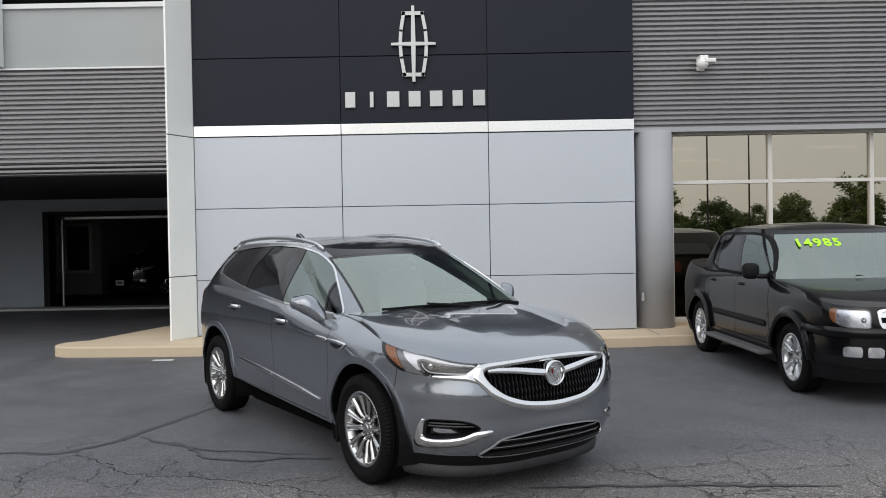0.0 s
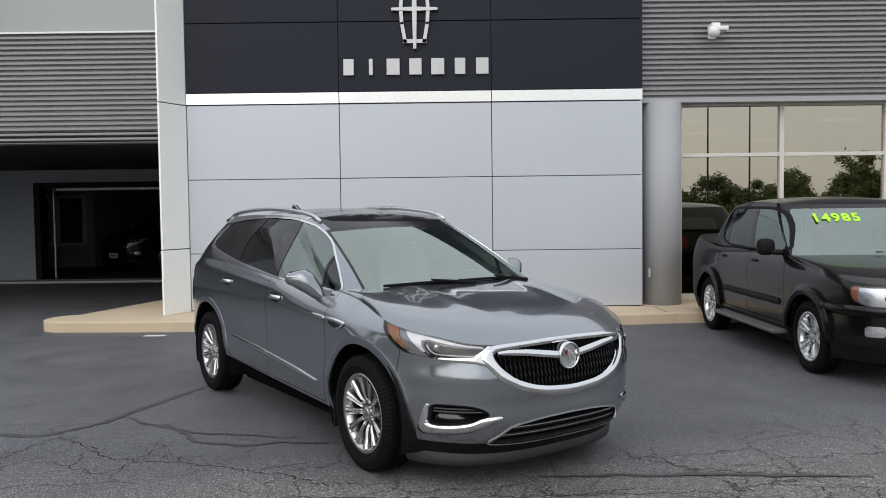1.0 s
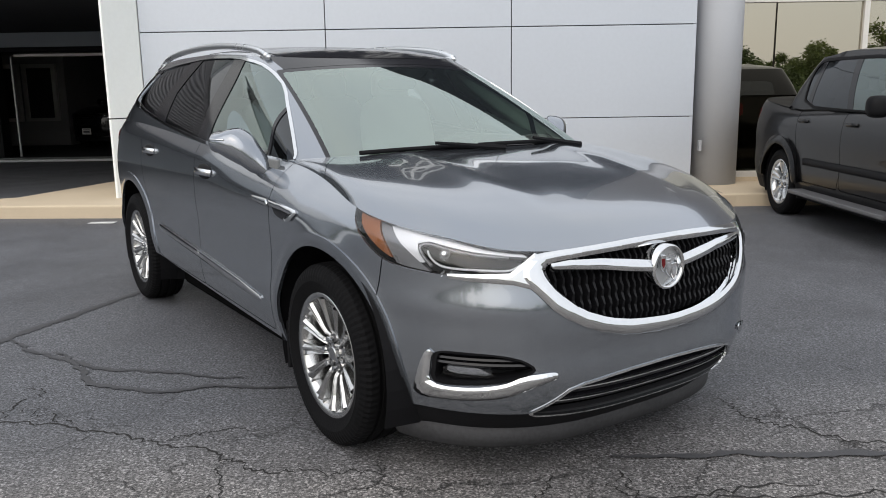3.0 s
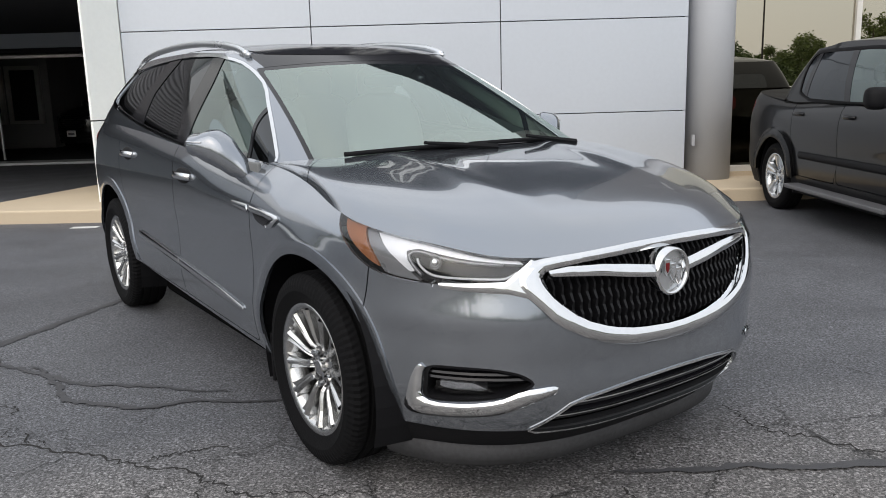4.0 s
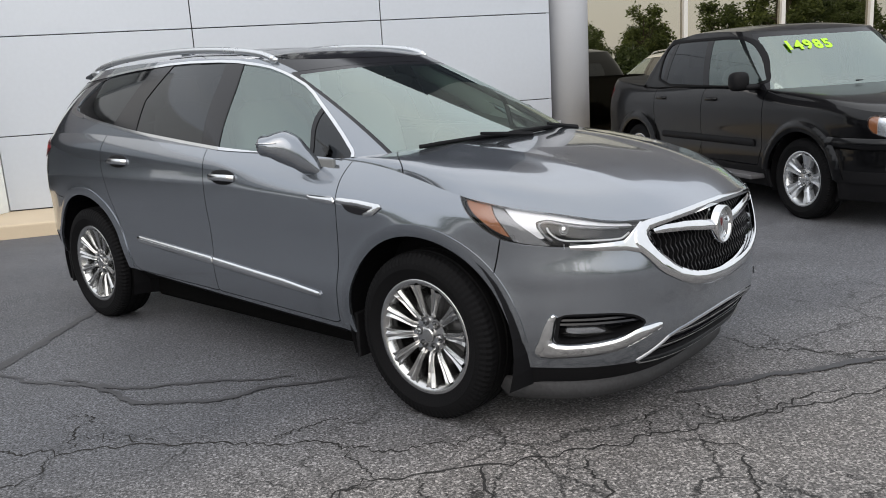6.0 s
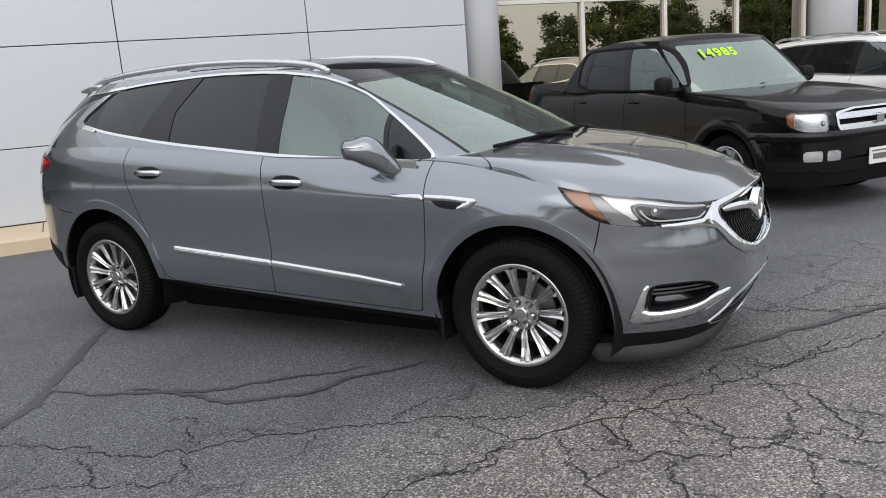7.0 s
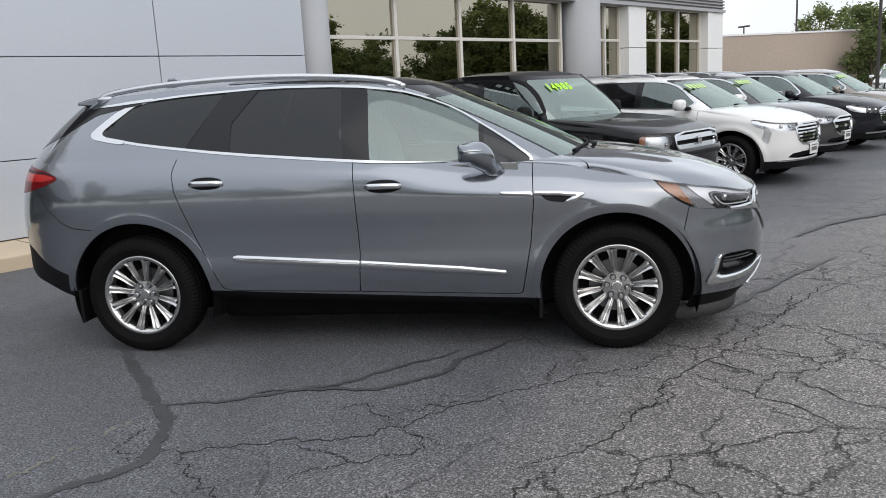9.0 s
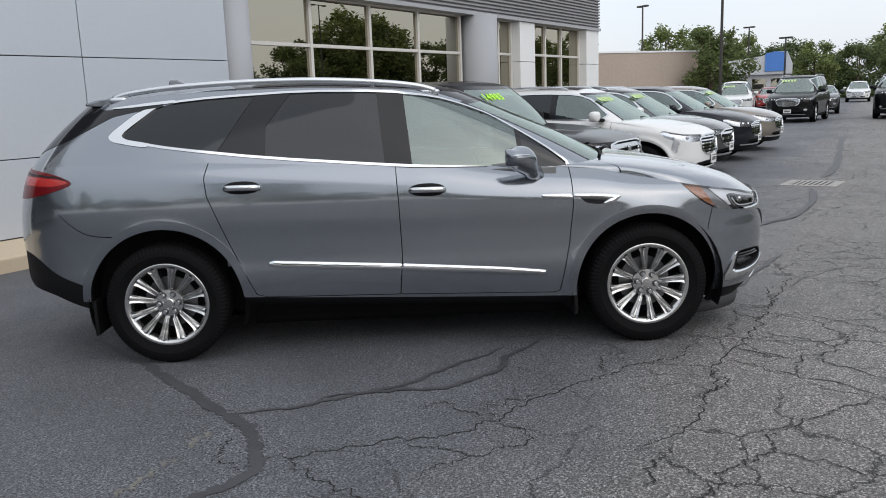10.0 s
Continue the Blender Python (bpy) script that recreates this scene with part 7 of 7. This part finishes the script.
def bush_proto():
    rb = random.Random(31)
    t = thing("shrub", "dense green shrub at the edge of the lot", "shrub", pose(-20, -48, 0), group="shrubs round the lot")
    part("stem", tube(bmesh.new(), [(0, 0, 0), (0.1, 0, 0.8), (0, 0.1, 1.6)], (0.08, 0.03), 6), M_BARK, t)
    verts, faces = [], []
    for _ in range(2600):
        a, u = rb.uniform(0, 2 * math.pi), rb.random()
        r = 2.6 * rb.random() ** 0.5 * (1 - 0.5 * u ** 3)
        p = Vector((r * math.cos(a), r * math.sin(a), 3.0 * u * (0.75 + 0.25 * math.sin(3 * a + 1.3)) * (1 - (r / 3.4) ** 2) + 0.1))
        d = Vector((rb.gauss(0, 1), rb.gauss(0, 1), rb.gauss(0, 1))).normalized()
        b = d.cross(Vector((rb.uniform(-1, 1), rb.uniform(-1, 1), 0.3))).normalized()
        k, i = 0.2 * rb.uniform(0.6, 1.4), len(verts)
        verts += [tuple(p - d * k), tuple(p + b * k * 0.5), tuple(p + d * k), tuple(p - b * k * 0.5)]
        faces.append((i, i + 1, i + 2, i + 3))
    me = bpy.data.meshes.new("crown")
    me.from_pydata(verts, [], faces)
    me.materials.append(M_LEAF[2])
    part("crown", me, None, t)
    return t


BUSH = bush_proto()
PROTO = [tree_proto(11, 6.2, 3.0, 5200, 0.16, M_LEAF[0]), tree_proto(12, 8.0, 3.4, 5200, 0.19, M_LEAF[1]), tree_proto(13, 7.0, 3.8, 5200, 0.19, M_LEAF[2])]
PROTO[0].matrix_basis = pose(52.0, 18.9, 0)
PROTO[0].scale = (0.9, 0.9, 0.88)
PROTO[1].matrix_basis = pose(67.5, 27.2, 0, 0, 0, 40)
PROTO[1].scale = (0.72, 0.72, 0.86)
PROTO[2].matrix_basis = pose(103, 24.9, 0, 0, 0, 10)
PROTO[2].scale = (0.95, 0.95, 0.9)
rng = random.Random(5)


def plant(k, x, y, s, turn):
    t = copy_thing(PROTO[k], pose(x, y, 0, 0, 0, turn))
    t.scale = (s * rng.uniform(0.92, 1.1), s * rng.uniform(0.92, 1.1), s)


plant(1, 69.5, 25.0, 0.84, 100)
for k in range(13):  # wood beyond the lane
    plant(k % 3, 100 + rng.uniform(-5, 8), 34 - 4.1 * k + rng.uniform(-1, 1), rng.uniform(0.72, 0.95), rng.uniform(0, 360))
for k in range(9):
    plant((k + 1) % 3, 112 + rng.uniform(-4, 6), 30 - 6.0 * k, rng.uniform(0.9, 1.1), rng.uniform(0, 360))
# trees across the road, behind the camera
for k in range(26):
    x = -60 + 5.2 * k + rng.uniform(-1.5, 1.5)
    plant(k % 3, x, -52 + rng.uniform(-4, 4), rng.uniform(0.62, 0.85) if x < 45 else rng.uniform(1.0, 1.35), rng.uniform(0, 360))
for x, y, s in ((66, -40, 1.25), (72, -42, 1.5), (79, -44, 1.6), (86, -44, 1.7), (93, -46, 1.6), (60, -44, 1.0), (30, -54, 0.62), (33.5, -56, 0.72), (37, -57, 0.7), (24, -53, 0.58), (20, -52, 0.6), (104, -40, 1.5), (112, -42, 1.6), (121, -44, 1.7), (130, -45, 1.8), (138, -47, 1.6), (147, -46, 1.9), (157, -46, 1.7), (168, -47, 1.9), (96, -41, 1.5), (76, -41, 1.4), (82.5, -41, 1.5), (69, -44, 1.3)):
    plant(int(x) % 3, x, y, s, rng.uniform(0, 360))
# low shrubs added behind the camera, to darken gaps under reflected crowns
for k in range(44):
    t = copy_thing(BUSH, pose(-60 + 4.0 * k, -46 + rng.uniform(-2.5, 2.5), 0, 0, 0, rng.uniform(0, 360)))
    f = rng.uniform(0.8, 1.3)
    t.scale = (f * 1.1, f * 1.1, f)
for k in range(12):
    t = copy_thing(BUSH, pose(97 + rng.uniform(-3, 3), 33 - 4.6 * k, 0, 0, 0, rng.uniform(0, 360)))
    t.scale = (1.1, 1.2, rng.uniform(0.9, 1.3))
for k in range(12):  # down the street to the west: unseen, enlarged to darken car-side reflections
    plant(k % 3, -52 + rng.uniform(-5, 5), -44 + 8 * k, rng.uniform(1.4, 1.9), rng.uniform(0, 360))


def lamp_pole(x, y, h, arm, turn=0.0, r=0.09):
    t = thing("street_lamp", "tall dark lot lamp on a slim pole", "street lamp", pose(x, y, 0, 0, 0, turn), group="lot lamps")
    part("base", cyl(bmesh.new(), (0, 0, 0), (0, 0, 0.5), 0.25, 0.24, 14), M_CONC, t)
    part("pole", cyl(bmesh.new(), (0, 0, 0.5), (0, 0, h), r, r * 0.6, 10), M_POLE, t)
    part("arm", cyl(bmesh.new(), (-arm, 0, h - 0.05), (arm, 0, h - 0.05), 0.035, seg=8), M_POLE, t)
    for s in (-1, 1):
        part("lamp_head", boxes((s * arm - 0.2, s * arm + 0.2, -0.16, 0.16, h - 0.13, h), bevel=0.03), M_POLE, t)


lamp_pole(55.5, 24.8, 7.8, 0.3, 60)
lamp_pole(38.6, 14.95, 9.0, 0.35, 60)
lamp_pole(73.1, 20.9, 6.9, 0.3, 75)
lamp_pole(64.5, 32.3, 5.8, 0.4, 60)
lamp_pole(63.9, 16.2, 5.3, 0.3, 75)
lamp_pole(22.5, -40, 12, 0.8)
lamp_pole(27.5, -44, 12, 0.8)
lamp_pole(58, -30, 11, 0.8)

# long low brick building
bb = thing("brick_building", "long low tan brick building beyond the lot", "building", pose(52.5, 20.5, 0, 0, 0, 54.6))
part("wall", boxes((-1, 26, 0, 12, 0, 4.05)), M_BRICK, bb)
part("coping", boxes((-1.05, 26.05, -0.06, 12.05, 4.05, 4.16)), M_WHITE, bb)
for x in (0.8, 6.2, 9.6):
    w = part("window", boxes((x, x + 2.2, -0.05, 0.02, 0.9, 2.3)), M_BLACKPLASTIC, bb, "dark window")
    part("sill", boxes((x - 0.1, x + 2.3, -0.12, 0.0, 0.8, 0.9)), M_CONC, w)
    part("lintel", boxes((x - 0.1, x + 2.3, -0.09, 0.0, 2.3, 2.42)), M_CONC, w)
# small pale shop with a blue sign
M_PALE = material("pale_metal_siding", (0.55, 0.56, 0.57), 0.6, 0.1, 0.05, 1, 20)
M_BLUE = material("blue_sign", (0.08, 0.22, 0.60), 0.4, 0, 0.1, 1, 20)
sh = thing("small_shop", "small pale shop with a blue curved sign panel", "building", pose(67.5, 21.3, 0, 0, 0, -80))
part("wall", boxes((0, 4.6, 0, 8, 0, 2.6)), M_PALE, sh)
part("fascia", prism(bmesh.new(), [(0, 2.55), (0, 3.75), (2.6, 4.05), (3.6, 4.4), (4.6, 4.35), (5.0, 3.4), (5.0, 2.55)], -0.4, 8, "y"), M_PALE, sh)
part("sign_panel", prism(bmesh.new(), [(2.9, 2.8), (2.9, 4.25), (3.7, 4.40), (4.5, 4.3), (4.5, 2.8)], -0.5, -0.402, "y"), M_BLUE, sh, "blue sign panel")
for x in (0.4, 1.9, 3.4):
    part("window", boxes((x, x + 1.1, -0.04, 0.02, 0.5, 2.2)), M_GLASSWALL, sh, "tinted window")
# low white stand and fence by the brick building
fe = thing("fence", "low dark railing before the brick building", "fence", pose(49, 24.2, 0, 0, 0, 54))
for k in range(9):
    part("post", cyl(bmesh.new(), (k * 1.2, 0, 0), (k * 1.2, 0, 1.1), 0.03, seg=6), M_POLE, fe)
for z in (0.4, 1.05):
    part("rail", cyl(bmesh.new(), (0, 0, z), (9.6, 0, z), 0.025, seg=6), M_POLE, fe)

# ---- marks on the asphalt ----
M_TAR = material("sealing_tar", (0.054, 0.054, 0.058), 0.55, 0, 0.25, 5, 120, bump=0.3)
M_CRACK = material("open_crack", (0.018, 0.017, 0.016), 0.95, 0, 0.2, 10, 120)
M_LINE = material("worn_white_paint", (0.62, 0.62, 0.60), 0.8, 0, 0.25, 12, 90)


def ribbon(pts, width, jitter, seed, step=0.05, z=0.004, taper=True):
    """A flat uneven strip along a line on the ground."""
    r = random.Random(seed)
    P = spline([(x, y, 0) for x, y in pts], int(6 + 0.5 * 28) * (len(pts) - 1) + 1)
    bm = bmesh.new()
    prev = None
    ox = oy = 0.0
    for i, p in enumerate(P):
        d = (P[min(i + 1, len(P) - 1)] - P[max(i - 1, 0)])
        n = Vector((-d.y, d.x, 0)).normalized()
        ox = ox * 0.75 + r.gauss(0, jitter)
        w = width * r.uniform(0.55, 1.3) * (min(1, 0.25 + 4 * min(i, len(P) - 1 - i) / len(P)) if taper else 1)
        c = p + n * ox
        row = (bm.verts.new((c.x + n.x * w / 2, c.y + n.y * w / 2, z)), bm.verts.new((c.x - n.x * w / 2, c.y - n.y * w / 2, z)))
        if prev:
            bm.faces.new((prev[0], prev[1], row[1], row[0]))
        prev = row
    bmesh.ops.recalc_face_normals(bm, faces=bm.faces)
    return bm


SEAMS = (([(-1.75, 9.6), (-2.0, 8.68), (-2.15, 8.17), (-2.36, 7.53), (-2.44, 7.28), (-2.62, 7.06), (-2.82, 6.91), (-3.25, 6.95), (-4.2, 6.75)], 0.075),
         ([(-2.34, 7.52), (-2.11, 7.28), (-1.89, 7.14), (-1.6, 6.97), (-1.19, 6.86), (-0.7, 6.76)], 0.034),
         ([(-1.93, 7.24), (-1.74, 7.05), (-1.51, 6.72), (-1.29, 6.63), (-1.06, 6.57), (-0.84, 6.64), (-0.33, 6.59)], 0.040),
         ([(1.0, 5.79), (1.67, 5.81), (2.38, 5.77), (3.1, 5.72)], 0.045),
         ([(23.0, 7.3), (20.28, 7.12), (13.06, 6.42), (10.2, 6.3)], 0.16),
         ([(8.6, 6.25), (7.83, 6.10), (6.5, 6.0), (5.5, 6.03), (4.9, 6.25), (3.8, 6.36)], 0.11))
for i, (pts, wide_) in enumerate(SEAMS):
    tagged(part("sealed_seam", ribbon(pts, wide_, 0.006, 40 + i, z=0.004 + 0.0012 * i), M_TAR), "dark tar-sealed seam in the asphalt", "seam", "sealed seams", "structure")
LONG_CRACKS = ([(-2.63, 7.01), (-2.59, 6.85), (-2.2, 6.52), (-1.97, 6.31), (-1.6, 6.2), (-1.05, 6.07), (-0.7, 5.9), (-0.5, 5.77), (-0.18, 5.69), (0.1, 5.72)],
               [(-1.82, 5.54), (-1.5, 5.37), (-0.86, 5.4), (-0.45, 5.48), (0.31, 5.44), (0.79, 5.45), (1.43, 5.47), (2.05, 5.49), (2.05, 5.2), (2.06, 4.7)],
               [(0.98, 5.61), (1.05, 5.45), (1.37, 5.48), (1.76, 5.58)],
               [(1.63, 6.44), (1.71, 6.15), (1.89, 6.02), (2.3, 5.85), (2.9, 5.78)])
SIDE_CRACKS = ([(-2.59, 6.85), (-2.67, 6.67), (-2.73, 6.33), (-2.6, 5.9)], [(-2.53, 7.24), (-2.66, 7.22), (-2.77, 7.1), (-2.79, 6.95)], [(-2.18, 6.5), (-2.18, 6.31), (-2.22, 6.16), (-2.5, 6.22)],
               [(-2.22, 6.16), (-2.03, 6.01), (-1.85, 6.0), (-1.8, 6.23)], [(-1.82, 6.66), (-1.72, 6.62), (-1.71, 6.4), (-1.72, 6.23)], [(-1.7, 6.39), (-1.53, 6.29), (-1.34, 6.18)],
               [(-0.87, 6.0), (-0.73, 6.06), (-0.49, 6.11)], [(-0.58, 5.81), (-0.49, 5.5)], [(1.02, 5.7), (1.06, 5.47)], [(0.8, 5.64), (0.67, 5.45)], [(2.29, 5.73), (2.2, 5.52)], [(0.76, 5.39), (0.98, 5.16)])
LANE_CRACKS = ([(-0.91, 5.42), (-0.73, 5.35), (-0.49, 5.46)], [(-0.32, 5.44), (-0.35, 5.27), (-0.41, 5.05), (-0.6, 4.5)], [(-0.41, 5.05), (-0.15, 5.07), (0.11, 4.94), (0.4, 4.89), (0.66, 4.8), (0.69, 4.66), (1.1, 4.5)],
               [(0.34, 5.39), (0.29, 5.16), (0.25, 4.87)], [(-0.07, 5.45), (-0.15, 5.07)], [(-0.03, 4.98), (-0.14, 4.85), (-0.3, 4.3)], [(0.94, 5.21), (0.8, 4.88), (0.69, 4.66)],
               [(-1.66, 5.37), (-1.86, 5.37), (-2.1, 5.34)], [(-2.3, 5.3), (-2.08, 5.13), (-1.8, 5.09), (-1.49, 4.98), (-1.15, 4.94), (-0.8, 4.74), (-0.4, 4.3)], [(-1.49, 4.98), (-1.55, 4.68), (-1.58, 4.3)])
for k, (rows_, wide_) in enumerate(((LONG_CRACKS, 0.0115), (SIDE_CRACKS, 0.008), (LANE_CRACKS, 0.010))):
    for i, pts in enumerate(rows_):
        tagged(part("asphalt_crack", ribbon(pts, wide_, 0.014, 70 + 20 * k + i, z=0.0018 + 0.00008 * (12 * k + i)), M_CRACK), "open crack in the worn asphalt", "crack", "open cracks", "structure")
M_SCUFF = material("pale_scuffed_stone", (0.17, 0.165, 0.145), 0.9, 0, 0.5, 20, 160, bump=0.4)
for pts in ([(-3.23, 7.26), (-3.1, 7.29), (-2.96, 7.32)], [(-2.93, 7.325), (-2.86, 7.335)], [(-2.74, 7.37), (-2.55, 7.44)]):
    tagged(part("scuff", ribbon(pts, 0.03, 0.010, 130, z=0.0025), M_SCUFF), "pale scuff worn into the asphalt", "scuff", "pale scuffs", "structure")
tagged(part("stall_mark", boxes((-3.86, -3.56, 12.02, 12.13, 0.002, 0.006)), M_LINE), "worn white end of a parking line", "marking", kind="structure")
# storm drain
M_IRON = material("weathered_iron", (0.36, 0.34, 0.32), 0.8, 0.1, 0.2, 4, 60, bump=0.2)
gr_ = thing("storm_drain", "square concrete storm drain with a slotted iron grate", "drain", pose(9.30, 6.33, 0, 0, 0, -4) @ Matrix.Diagonal((0.68, 0.68, 1, 1)), kind="structure")
part("collar", boxes((-0.62, 0.62, -0.62, -0.47, 0.0, 0.012), (-0.62, 0.62, 0.47, 0.62, 0.0, 0.012), (-0.62, -0.47, -0.47, 0.47, 0.0, 0.012), (0.47, 0.62, -0.47, 0.47, 0.0, 0.012)), M_IRON, gr_)
# flat dark sheet, its colour standing in for shade below the slats
part("pit_shade", boxes((-0.47, 0.47, -0.47, 0.47, 0.0, 0.005)), M_JOINT, gr_)
for k in range(8):
    part("slat", boxes((-0.47, 0.47, -0.46 + k * 0.122, -0.46 + k * 0.122 + 0.055, 0.005, 0.014), bevel=0.003), M_IRON, gr_)
